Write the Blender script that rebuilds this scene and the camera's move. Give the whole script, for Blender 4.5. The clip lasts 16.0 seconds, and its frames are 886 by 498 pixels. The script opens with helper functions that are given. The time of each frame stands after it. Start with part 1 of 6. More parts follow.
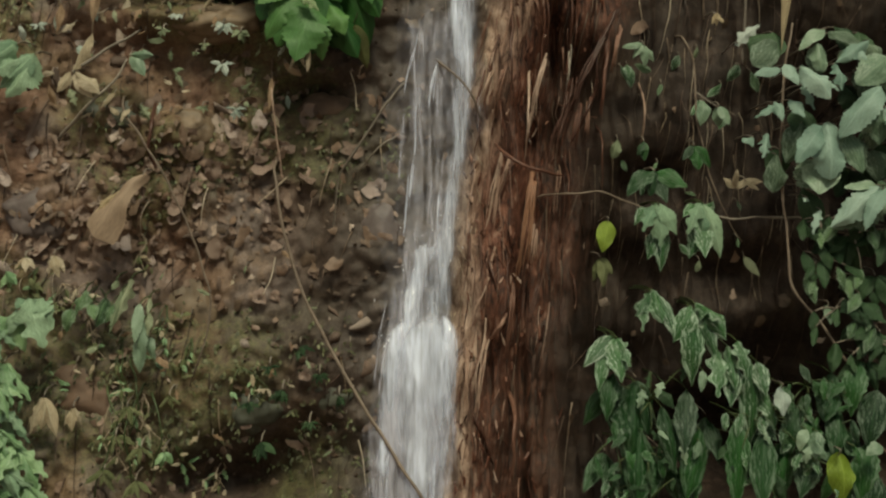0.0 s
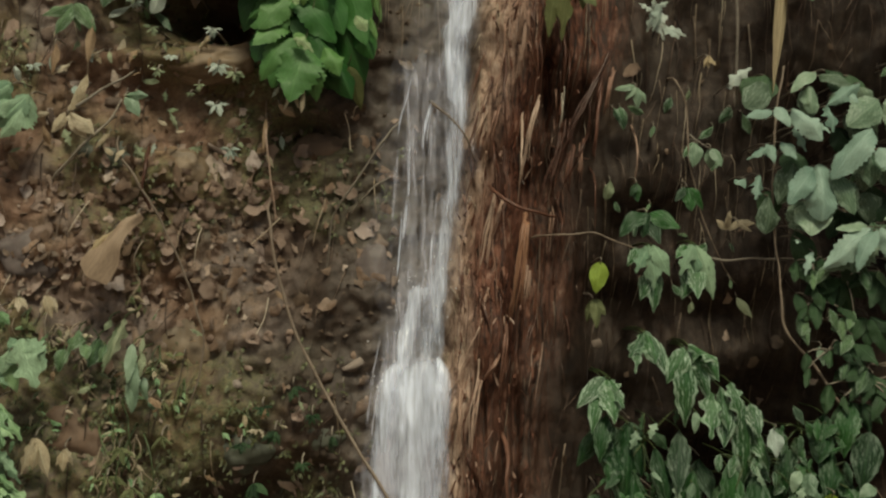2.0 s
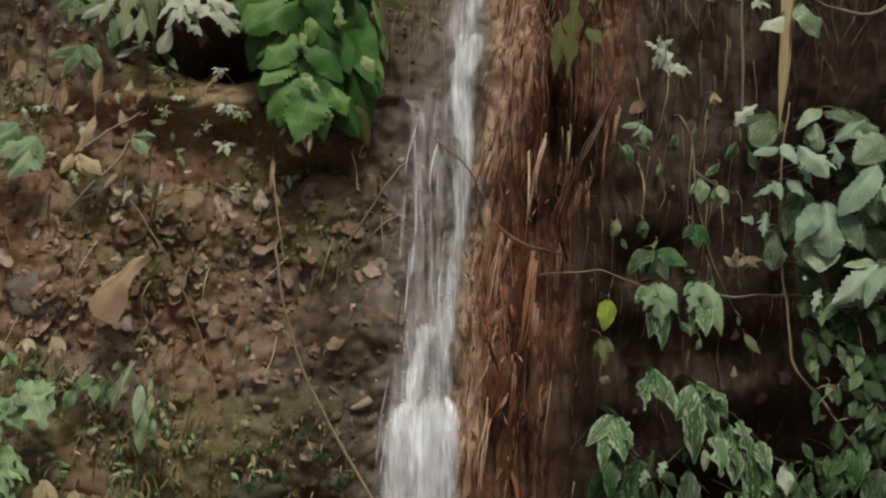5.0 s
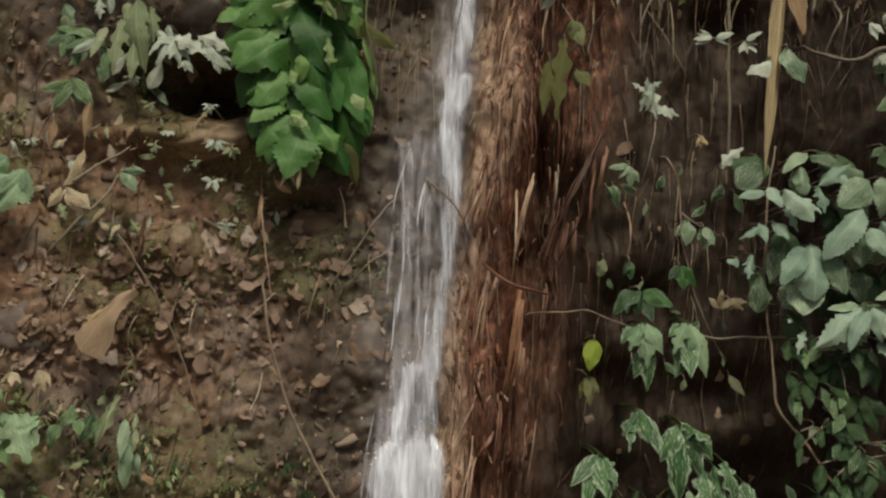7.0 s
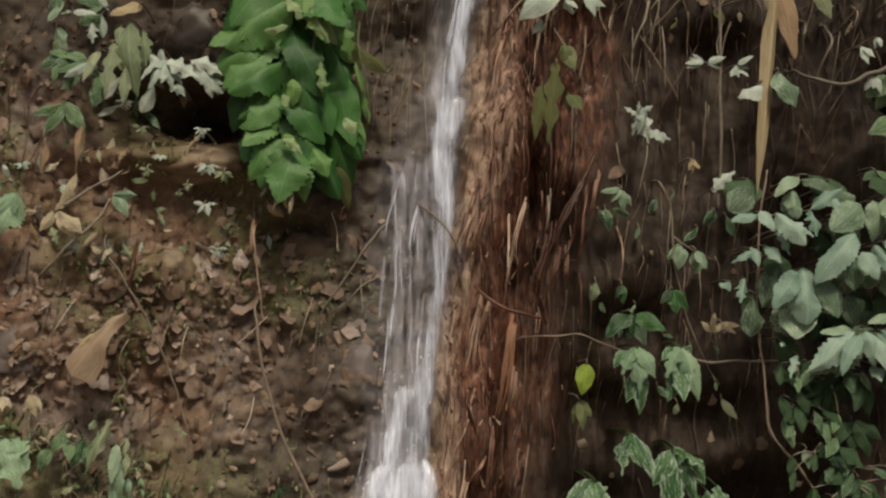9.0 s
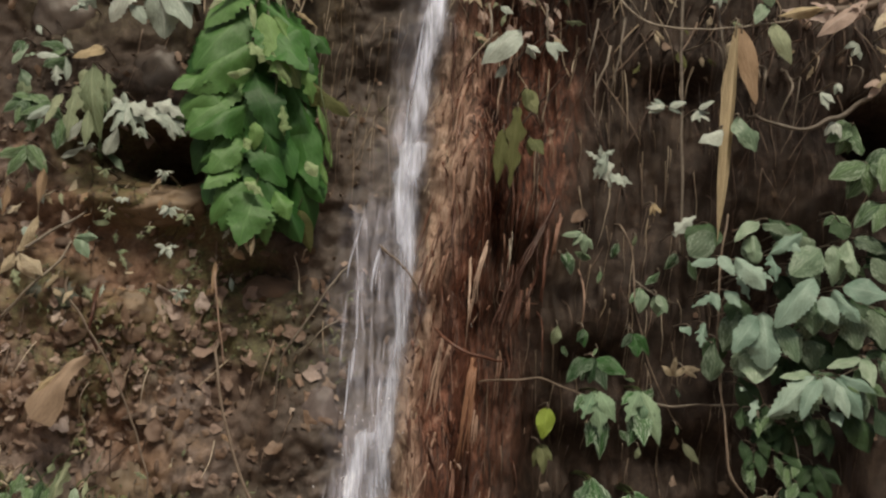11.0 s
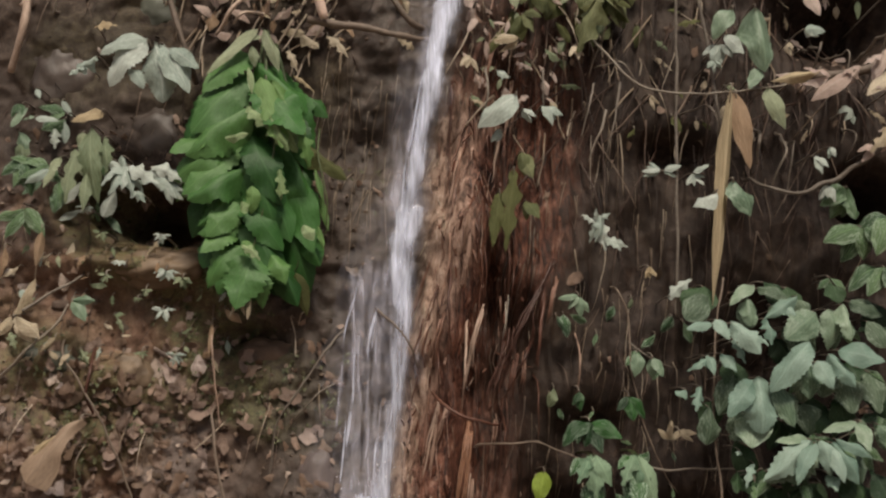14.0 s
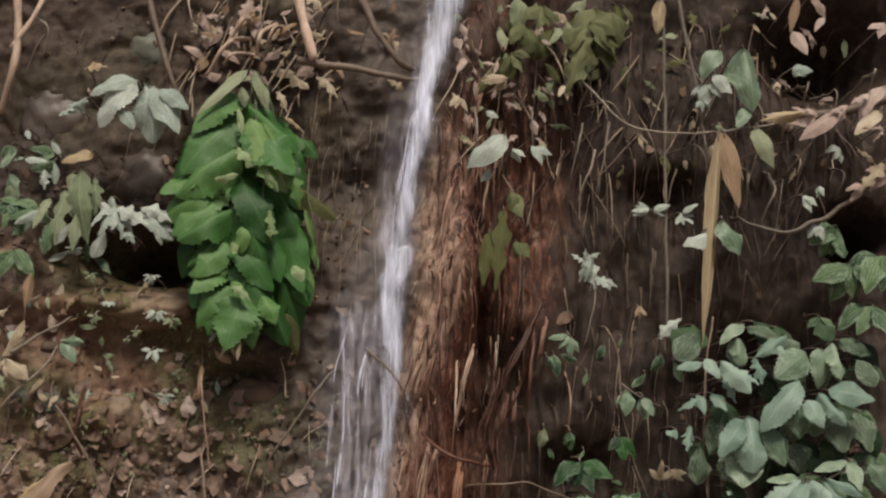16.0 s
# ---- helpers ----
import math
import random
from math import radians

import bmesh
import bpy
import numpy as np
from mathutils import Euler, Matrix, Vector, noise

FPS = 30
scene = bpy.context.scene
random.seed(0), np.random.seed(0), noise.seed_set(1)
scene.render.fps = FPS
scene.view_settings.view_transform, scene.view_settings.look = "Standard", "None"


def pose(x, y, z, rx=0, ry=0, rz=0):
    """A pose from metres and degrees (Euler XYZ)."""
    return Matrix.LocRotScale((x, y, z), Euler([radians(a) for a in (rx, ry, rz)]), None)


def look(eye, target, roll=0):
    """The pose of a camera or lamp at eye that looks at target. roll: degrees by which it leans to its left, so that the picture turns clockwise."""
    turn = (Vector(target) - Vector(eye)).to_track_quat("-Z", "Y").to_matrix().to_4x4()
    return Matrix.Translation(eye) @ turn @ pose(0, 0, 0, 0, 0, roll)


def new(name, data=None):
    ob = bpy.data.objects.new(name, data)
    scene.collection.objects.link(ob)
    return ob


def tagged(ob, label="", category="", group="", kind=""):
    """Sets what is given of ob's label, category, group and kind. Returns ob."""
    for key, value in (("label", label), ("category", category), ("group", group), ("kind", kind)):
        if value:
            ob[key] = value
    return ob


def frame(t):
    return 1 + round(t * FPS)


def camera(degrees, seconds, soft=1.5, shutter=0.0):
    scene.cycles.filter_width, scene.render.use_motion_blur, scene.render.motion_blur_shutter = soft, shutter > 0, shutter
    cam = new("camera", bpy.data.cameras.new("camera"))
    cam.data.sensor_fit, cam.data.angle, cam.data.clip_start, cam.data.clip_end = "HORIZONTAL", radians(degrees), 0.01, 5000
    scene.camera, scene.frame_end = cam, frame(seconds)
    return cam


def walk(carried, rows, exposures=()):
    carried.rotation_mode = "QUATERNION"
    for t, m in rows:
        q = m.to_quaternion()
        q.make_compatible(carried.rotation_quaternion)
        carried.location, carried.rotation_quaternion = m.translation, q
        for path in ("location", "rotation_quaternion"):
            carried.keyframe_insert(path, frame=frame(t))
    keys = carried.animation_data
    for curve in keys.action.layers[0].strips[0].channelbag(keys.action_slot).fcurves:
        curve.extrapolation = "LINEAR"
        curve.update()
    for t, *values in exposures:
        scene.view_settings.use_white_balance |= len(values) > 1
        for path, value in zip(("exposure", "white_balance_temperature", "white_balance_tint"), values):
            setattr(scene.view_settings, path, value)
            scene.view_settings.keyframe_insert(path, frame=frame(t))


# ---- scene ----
cam = camera(34.0, 16.0, soft=2.3)
ROWS = [
    (0, 0, 0, 1.5, 94, -0, 0),
    (0.5, 0.0031, -0.0019, 1.4831, 94.527, -0.009, -0.03),
    (1, -0.0048, -0.0036, 1.4923, 94.848, -0.043, -0.132),
    (1.5, 0.0087, -0.0035, 1.4901, 95.349, -0.1, 0.072),
    (2, -0.0047, -0.0054, 1.4984, 95.626, -0.096, -0.34),
    (2.5, 0.0045, -0.0085, 1.5035, 95.82, -0.081, -0.105),
    (3, 0.002, -0.0082, 1.5036, 96.07, -0.004, -0.046),
    (3.5, 0.0089, -0.0094, 1.4977, 96.38, 0.008, 0.083),
    (4, 0.0004, -0.011, 1.5086, 96.493, 0.118, 0.048),
    (6.5, -0.041, -0.0211, 1.5591, 97.229, -0.12, -0.976),
    (7, -0.0431, -0.0286, 1.556, 97.806, -0.365, -1.139),
    (7.5, -0.0248, -0.0283, 1.5621, 98.316, -0.456, -0.792),
    (8, -0.0567, -0.0263, 1.5518, 98.557, -0.372, -1.252),
    (10.5, 0.0245, -0.0294, 1.5778, 99.076, -0.257, -1.476),
    (11, 0.0398, -0.0369, 1.5828, 100.081, -0.416, -1.806),
    (11.5, 0.0377, -0.0469, 1.6139, 100.24, -0.31, -1.76),
    (12, 0.0412, -0.0525, 1.6189, 100.757, -0.054, -1.62),
    (12.5, 0.0358, -0.0579, 1.6292, 101.179, -0.05, -1.704),
    (13, 0.0663, -0.0546, 1.6093, 101.93, -0.212, -1.425),
    (13.5, 0.021, -0.0564, 1.6212, 101.949, -0.257, -2.077),
    (14, 0.0395, -0.0593, 1.6305, 101.865, -0.416, -1.946),
    (14.5, 0.0339, -0.0598, 1.6434, 102.078, -0.417, -2.098),
    (15, 0.0057, -0.054, 1.6338, 102.35, -0.245, -2.412),
    (15.5, 0.031, -0.0564, 1.6383, 102.747, -0.311, -2.333),
    (16, 0.0401, -0.0655, 1.6497, 103.167, -0.17, -2.289),
]
walk(cam, [(t, pose(*row)) for t, *row in ROWS], [(0.0, 0.06, 7780, -7), (8.0, 0.15, 7780, 2), (16.0, 0.29, 7150, 11)])

# ---- light: an overcast sky, open behind the camera ----
world = bpy.data.worlds.new("sky")
scene.world = world
world.use_nodes = True
wn = world.node_tree.nodes
sky = wn.new("ShaderNodeTexSky")
sky.sky_type = "NISHITA"
sky.sun_disc = False
sky.sun_elevation = radians(58)
sky.sun_rotation = radians(200)
sky.dust_density = 4.0
wn["Background"].inputs[1].default_value = 0.066
world.node_tree.links.new(sky.outputs[0], wn["Background"].inputs[0])
sun = new("sun", bpy.data.lights.new("sun", "SUN"))
sun.data.energy = 2.7
sun.data.angle = radians(16)
sun.data.color = (1.0, 0.95, 0.88)
sun.matrix_world = look((1.2, -2.2, 9), (0, 4, 1.5))


# ---- materials ----
def material(name, rough=0.6, spec=0.4):
    m = bpy.data.materials.new(name)
    m.use_nodes = True
    b = m.node_tree.nodes["Principled BSDF"]
    b.inputs["Roughness"].default_value = rough
    b.inputs["Specular IOR Level"].default_value = spec
    return m, m.node_tree.nodes, m.node_tree.links, b


def ramp(n, l, source, stops):
    r = n.new("ShaderNodeValToRGB")
    e = r.color_ramp.elements
    while len(e) < len(stops):
        e.new(0.5)
    for k, (p, c) in enumerate(stops):
        e[k].position = p
        e[k].color = (*c, 1)
    l.new(source, r.inputs[0])
    return r.outputs[0]


def mixed(n, l, fac, a, b, mode="MIX"):
    m = n.new("ShaderNodeMix")
    m.data_type = "RGBA"
    m.blend_type = mode
    for k, v in ((0, fac), (6, a), (7, b)):
        if isinstance(v, (int, float)):
            m.inputs[k].default_value = v
        elif isinstance(v, tuple):
            m.inputs[k].default_value = (*v, 1)
        else:
            l.new(v, m.inputs[k])
    return m.outputs[2]


def noisy(n, l, scale, detail=6, rough=0.6, coords="Object", stretch=(1, 1, 1), dist=0.0):
    tc = n.new("ShaderNodeTexCoord")
    mp = n.new("ShaderNodeMapping")
    mp.inputs["Scale"].default_value = stretch
    t = n.new("ShaderNodeTexNoise")
    t.inputs["Scale"].default_value = scale
    t.inputs["Detail"].default_value = detail
    t.inputs["Roughness"].default_value = rough
    t.inputs["Distortion"].default_value = dist
    l.new(tc.outputs[coords], mp.inputs[0])
    l.new(mp.outputs[0], t.inputs["Vector"])
    return t.outputs["Fac"]


def bumped(n, l, b, height, strength, distance):
    u = n.new("ShaderNodeBump")
    u.inputs["Strength"].default_value = strength
    u.inputs["Distance"].default_value = distance
    l.new(height, u.inputs["Height"])
    l.new(u.outputs[0], b.inputs["Normal"])


def attribute(n, name):
    a = n.new("ShaderNodeAttribute")
    a.attribute_name = name
    return a.outputs["Fac"]


def earth():
    m, n, l, b = material("wet_earth", 0.6, 0.35)
    big = noisy(n, l, 3.5, 8, 0.65)
    mid = noisy(n, l, 24, 9, 0.72, dist=0.5)
    fine = noisy(n, l, 130, 5, 0.75)
    soil = ramp(n, l, mid, [(0.28, (0.085, 0.055, 0.035)), (0.45, (0.165, 0.105, 0.066)), (0.6, (0.26, 0.172, 0.118)), (0.78, (0.36, 0.275, 0.215))])
    grey = ramp(n, l, mid, [(0.3, (0.085, 0.067, 0.058)), (0.55, (0.2, 0.155, 0.138)), (0.8, (0.33, 0.27, 0.245))])
    c = mixed(n, l, ramp(n, l, big, [(0.45, (0, 0, 0)), (0.57, (1, 1, 1))]), soil, grey)
    ochre = ramp(n, l, mid, [(0.3, (0.08, 0.045, 0.029)), (0.5, (0.16, 0.09, 0.06)), (0.75, (0.29, 0.185, 0.14))])
    c = mixed(n, l, attribute(n, "ochre"), c, ochre)
    # darker soil: shade of the right bank and hollows put into the colour
    shaded_dark_soil = ramp(n, l, mid, [(0.3, (0.014, 0.009, 0.0065)), (0.5, (0.025, 0.014, 0.0095)), (0.72, (0.072, 0.044, 0.032))])
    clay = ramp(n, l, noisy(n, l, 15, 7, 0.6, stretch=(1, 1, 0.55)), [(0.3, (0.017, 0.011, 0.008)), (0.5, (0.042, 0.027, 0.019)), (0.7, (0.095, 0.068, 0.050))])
    shaded_dark_soil = mixed(n, l, ramp(n, l, big, [(0.46, (0, 0, 0)), (0.6, (0.75, 0.75, 0.75))]), shaded_dark_soil, clay)
    c = mixed(n, l, attribute(n, "shaded_dark_soil"), c, shaded_dark_soil)
    grain = noisy(n, l, 46, 8, 0.7, stretch=(1, 1, 0.3), dist=0.6)
    red = ramp(n, l, grain, [(0.38, (0.013, 0.005, 0.003)), (0.48, (0.078, 0.026, 0.015)), (0.58, (0.165, 0.064, 0.04)), (0.70, (0.42, 0.27, 0.21))])
    c = mixed(n, l, attribute(n, "rust"), c, red)
    tan = ramp(n, l, grain, [(0.36, (0.09, 0.048, 0.033)), (0.46, (0.38, 0.25, 0.19)), (0.56, (0.56, 0.42, 0.34)), (0.7, (0.68, 0.56, 0.48))])
    c = mixed(n, l, attribute(n, "strip"), c, tan)
    rock = ramp(n, l, mid, [(0.3, (0.03, 0.024, 0.02)), (0.55, (0.095, 0.076, 0.066)), (0.8, (0.24, 0.20, 0.195))])
    c = mixed(n, l, attribute(n, "wet"), c, rock)
    moss = ramp(n, l, fine, [(0.3, (0.04, 0.042, 0.016)), (0.7, (0.155, 0.155, 0.065))])
    patch = n.new("ShaderNodeMath")
    patch.operation = "MULTIPLY"
    l.new(attribute(n, "moss"), patch.inputs[0])
    l.new(ramp(n, l, mid, [(0.36, (0, 0, 0)), (0.58, (0.85, 0.85, 0.85))]), patch.inputs[1])
    c = mixed(n, l, patch.outputs[0], c, moss)
    c = mixed(n, l, 0.5, c, ramp(n, l, fine, [(0.3, (0.45, 0.45, 0.45)), (0.7, (1.25, 1.2, 1.15))]), "MULTIPLY")
    l.new(c, b.inputs["Base Color"])
    r = ramp(n, l, mid, [(0.3, (0.85, 0.85, 0.85)), (0.7, (0.4, 0.4, 0.4))])
    l.new(mixed(n, l, attribute(n, "wet"), r, (0.22, 0.22, 0.22)), b.inputs["Roughness"])
    bumped(n, l, b, mixed(n, l, 0.65, fine, mid), 0.6, 0.016)
    return m


def chip(name, stops, rough=0.55):
    """Loose bits: a colour for each island, with grain."""
    m, n, l, b = material(name, rough, 0.4)
    g = n.new("ShaderNodeNewGeometry")
    c = ramp(n, l, g.outputs["Random Per Island"], stops)
    f = noisy(n, l, 70, 6, 0.7)
    c = mixed(n, l, 0.7, c, ramp(n, l, f, [(0.3, (0.4, 0.4, 0.4)), (0.7, (1.2, 1.2, 1.2))]), "MULTIPLY")
    l.new(c, b.inputs["Base Color"])
    bumped(n, l, b, f, 0.5, 0.006)
    return m


def piece(name, stops, rough=0.55, scale=70, stretch=(1, 1, 1)):
    """Single pieces: a colour for each object, with grain."""
    m, n, l, b = material(name, rough, 0.4)
    o = n.new("ShaderNodeObjectInfo")
    c = ramp(n, l, o.outputs["Random"], stops)
    f = noisy(n, l, scale, 6, 0.7, stretch=stretch)
    c = mixed(n, l, 0.7, c, ramp(n, l, f, [(0.3, (0.4, 0.4, 0.4)), (0.7, (1.25, 1.25, 1.25))]), "MULTIPLY")
    l.new(c, b.inputs["Base Color"])
    bumped(n, l, b, f, 0.5, 0.005)
    return m


def leafy(name, dark, light, rough=0.38, spec=0.5, vein=0.25, spots=0.0, glints=0.0, blotch=0.75, relief=0.5):
    """A leaf: hue by leaf, paler ribs along its UV map, blotches, painted pale glints, a little light through it."""
    m, n, l, b = material(name, rough, spec)
    o = n.new("ShaderNodeObjectInfo")
    c = ramp(n, l, o.outputs["Random"], [(0.0, dark), (1.0, light)])
    uv = n.new("ShaderNodeUVMap")
    s = n.new("ShaderNodeSeparateXYZ")
    l.new(uv.outputs[0], s.inputs[0])
    a = n.new("ShaderNodeMath")
    a.operation = "ABSOLUTE"
    l.new(s.outputs[0], a.inputs[0])
    k = n.new("ShaderNodeMath")
    k.operation = "MULTIPLY_ADD"
    k.inputs[1].default_value = -0.35
    l.new(a.outputs[0], k.inputs[0])
    l.new(s.outputs[1], k.inputs[2])
    w = n.new("ShaderNodeMath")
    w.operation = "MULTIPLY"
    w.inputs[1].default_value = 44.0
    l.new(k.outputs[0], w.inputs[0])
    si = n.new("ShaderNodeMath")
    si.operation = "SINE"
    l.new(w.outputs[0], si.inputs[0])
    side = ramp(n, l, si.outputs[0], [(0.75, (0, 0, 0)), (1.0, (0.5, 0.5, 0.5))])
    rib = ramp(n, l, a.outputs[0], [(0.03, (1, 1, 1)), (0.1, (0, 0, 0))])
    v = mixed(n, l, 1.0, side, rib, "LIGHTEN")
    vv = mixed(n, l, 1.0, v, (vein, vein, vein), "MULTIPLY")
    pale = tuple(min(1, q * 1.8 + 0.06) for q in light)
    c = mixed(n, l, vv, c, pale)
    f = noisy(n, l, 9, 5, 0.65, coords="UV")
    c = mixed(n, l, blotch, c, ramp(n, l, f, [(0.3, (0.45, 0.46, 0.42)), (0.7, (1.25, 1.25, 1.25))]), "MULTIPLY")
    if spots:
        c = mixed(n, l, ramp(n, l, noisy(n, l, 5, 4, 0.7, coords="UV"), [(0.58, (0, 0, 0)), (0.66, (spots, spots, spots))]), c, (0.16, 0.11, 0.05))
    # pale flecks painted as wet highlights, denser towards the leaf's edges
    if glints:
        edge = n.new("ShaderNodeMath")
        edge.operation = "MULTIPLY_ADD"
        edge.inputs[1].default_value = 0.13
        l.new(a.outputs[0], edge.inputs[0])
        l.new(noisy(n, l, 5.5, 4, 0.7, coords="UV"), edge.inputs[2])
        c = mixed(n, l, ramp(n, l, edge.outputs[0], [(0.57, (0, 0, 0)), (0.63, (glints,) * 3)]), c, (0.50, 0.62, 0.50))
    l.new(c, b.inputs["Base Color"])
    l.new(ramp(n, l, f, [(0.3, (rough + 0.2,) * 3), (0.7, (rough,) * 3)]), b.inputs["Roughness"])
    bumped(n, l, b, mixed(n, l, 0.7, v, noisy(n, l, 14, 4, 0.6, coords="UV")), relief, 0.012)
    t = n.new("ShaderNodeBsdfTranslucent")
    l.new(c, t.inputs[0])
    mx = n.new("ShaderNodeMixShader")
    mx.inputs[0].default_value = 0.18
    l.new(b.outputs[0], mx.inputs[1])
    l.new(t.outputs[0], mx.inputs[2])
    l.new(mx.outputs[0], n["Material Output"].inputs[0])
    return m


def running_water(name, low, high, top=0.92, tint=(0.86, 0.85, 0.91)):
    """White streaks that run along the fall (UV: across, along), clear between them."""
    m, n, l, b = material(name, 0.2, 0.6)
    f = noisy(n, l, 1.0, 6, 0.68, coords="UV", stretch=(24.0, 2.4, 1), dist=0.4)
    g = noisy(n, l, 1.0, 4, 0.6, coords="UV", stretch=(75.0, 8.0, 1), dist=0.3)
    s = mixed(n, l, 0.35, f, g)
    add = n.new("ShaderNodeMath")
    add.operation = "ADD"
    l.new(s, add.inputs[0])
    l.new(attribute(n, "foam"), add.inputs[1])
    l.new(ramp(n, l, s, [(0.36, tuple(0.74 * q for q in tint)), (0.58, tint)]), b.inputs["Base Color"])
    l.new(ramp(n, l, add.outputs[0], [(low, (0.04, 0.04, 0.04)), (high, (top, top, top))]), b.inputs["Alpha"])
    bumped(n, l, b, s, 0.7, 0.02)
    return m


EARTH = earth()
STONE = piece("stone", [(0.0, (0.08, 0.055, 0.042)), (0.5, (0.16, 0.105, 0.08)), (0.85, (0.23, 0.155, 0.12)), (1.0, (0.30, 0.25, 0.22))], 0.6, 40)
GRIT = chip("grit", [(0.0, (0.05, 0.034, 0.024)), (0.6, (0.13, 0.088, 0.063)), (0.93, (0.17, 0.12, 0.09)), (1.0, (0.26, 0.21, 0.18))])
LITTER = chip("leaf_litter", [(0.0, (0.09, 0.06, 0.04)), (0.5, (0.21, 0.135, 0.095)), (0.85, (0.28, 0.195, 0.15)), (1.0, (0.38, 0.30, 0.25))])
ROOT = piece("root_bark", [(0.0, (0.05, 0.02, 0.013)), (0.5, (0.12, 0.05, 0.033)), (0.85, (0.24, 0.13, 0.092)), (1.0, (0.42, 0.30, 0.235))], 0.45, 60)
FIBRE = chip("root_fibre", [(0.0, (0.025, 0.009, 0.006)), (0.5, (0.115, 0.038, 0.022)), (0.85, (0.22, 0.095, 0.062)), (1.0, (0.50, 0.35, 0.28))], 0.4)
PALEFIBRE = chip("bleached_fibre", [(0.0, (0.15, 0.105, 0.07)), (0.6, (0.32, 0.25, 0.18)), (1.0, (0.52, 0.44, 0.35))], 0.4)
DARKFIBRE = chip("dark_fibre", [(0.0, (0.02, 0.010, 0.007)), (0.7, (0.07, 0.038, 0.027)), (1.0, (0.22, 0.16, 0.12))], 0.5)
VINE = piece("vine_bark", [(0.0, (0.12, 0.098, 0.08)), (1.0, (0.28, 0.24, 0.195))], 0.55, 80)
ORANGE = piece("split_root", [(0.0, (0.24, 0.118, 0.07)), (1.0, (0.31, 0.165, 0.105))], 0.4, 50, (5, 5, 1))
PALEROOT = piece("weathered_root", [(0.0, (0.22, 0.13, 0.092)), (0.6, (0.35, 0.225, 0.17)), (1.0, (0.48, 0.35, 0.28))], 0.45, 60, (5, 5, 1))
FRESHCANE = piece("broken_cane", [(0.0, (0.68, 0.49, 0.39)), (1.0, (0.78, 0.60, 0.50))], 0.5, 40, (6, 6, 1))
CANE = piece("dry_cane", [(0.0, (0.38, 0.27, 0.205)), (1.0, (0.60, 0.46, 0.37))], 0.5, 40, (6, 6, 1))
WOOD = piece("rotten_wood", [(0.0, (0.085, 0.062, 0.048)), (1.0, (0.20, 0.15, 0.115))], 0.6, 50)
BRIGHT = leafy("bright_green_leaf", (0.044, 0.135, 0.030), (0.105, 0.23, 0.065), 0.44, 0.5, 0.12, blotch=0.45, relief=0.25)
PALE = leafy("pale_green_leaf", (0.085, 0.15, 0.09), (0.22, 0.305, 0.21), 0.36, 0.5, 0.14, 0.0, 0.2, blotch=0.5, relief=0.2)
GLAUCOUS = leafy("glaucous_green_leaf", (0.145, 0.24, 0.19), (0.31, 0.42, 0.355), 0.40, 0.45, 0.1, blotch=0.5, relief=0.3)
GREYGREEN = leafy("greyish_green_leaf", (0.048, 0.084, 0.05), (0.115, 0.165, 0.105), 0.5, 0.4, 0.14, 0.2, 0.2, blotch=0.6, relief=0.3)
GREEN = leafy("mid_green_leaf", (0.025, 0.075, 0.025), (0.12, 0.21, 0.09), 0.3, 0.55, 0.35, 0.0, 0.3)
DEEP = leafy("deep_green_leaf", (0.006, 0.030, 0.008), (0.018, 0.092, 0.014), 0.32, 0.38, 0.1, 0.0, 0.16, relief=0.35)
MOTTLED_GLINTS = leafy("mottled_glint_leaf", (0.012, 0.062, 0.014), (0.036, 0.125, 0.029), 0.22, 0.65, 0.14, 0.0, 0.55, relief=0.4)
WITHERED = leafy("withered_green_leaf", (0.16, 0.215, 0.12), (0.34, 0.38, 0.25), 0.4, 0.5, 0.2, 0.5)
FRESH = leafy("fresh_yellowish_leaf", (0.17, 0.27, 0.10), (0.34, 0.44, 0.24), 0.38, 0.5, 0.2)
DULL = leafy("dull_olive_leaf", (0.075, 0.085, 0.026), (0.135, 0.14, 0.055), 0.55, 0.3, 0.15)
CRUMPLED = piece("crumpled_leaf", [(0.0, (0.14, 0.092, 0.07)), (0.45, (0.23, 0.155, 0.12)), (0.8, (0.32, 0.23, 0.19)), (1.0, (0.44, 0.36, 0.335))], 0.45, 24)
BROWNSTONE = piece("smooth_brown_stone", [(0.0, (0.14, 0.098, 0.062)), (1.0, (0.19, 0.135, 0.09))], 0.6, 9)
GREYSTONE = piece("greenish_grey_stone", [(0.0, (0.07, 0.076, 0.058)), (1.0, (0.10, 0.105, 0.082))], 0.6, 14)
PURPLESTONE = piece("purplish_wet_stone", [(0.0, (0.115, 0.088, 0.082)), (1.0, (0.15, 0.12, 0.115))], 0.6, 14)
REDSTONE = piece("reddish_brown_clod", [(0.0, (0.105, 0.064, 0.042)), (1.0, (0.13, 0.08, 0.054))], 0.7, 10)
DARKSTONE = piece("dark_brown_stone", [(0.0, (0.065, 0.05, 0.042)), (1.0, (0.105, 0.08, 0.068))], 0.5, 14)
MOSS = chip("moss_leaf", [(0.0, (0.035, 0.042, 0.014)), (0.6, (0.085, 0.095, 0.034)), (1.0, (0.19, 0.20, 0.10))], 0.5)
# BRIGHT darkened: shade at the plant's right and back goes into leaf colour
SHADED_BRIGHT = leafy("shaded_bright_leaf", (0.015, 0.07, 0.013), (0.05, 0.16, 0.036), 0.42, 0.4, 0.12, blotch=0.5, relief=0.25)
FADED = leafy("faded_tan_leaf", (0.31, 0.222, 0.16), (0.36, 0.262, 0.195), 0.55, 0.35, 0.04, 0.2, blotch=0.4, relief=0.15)
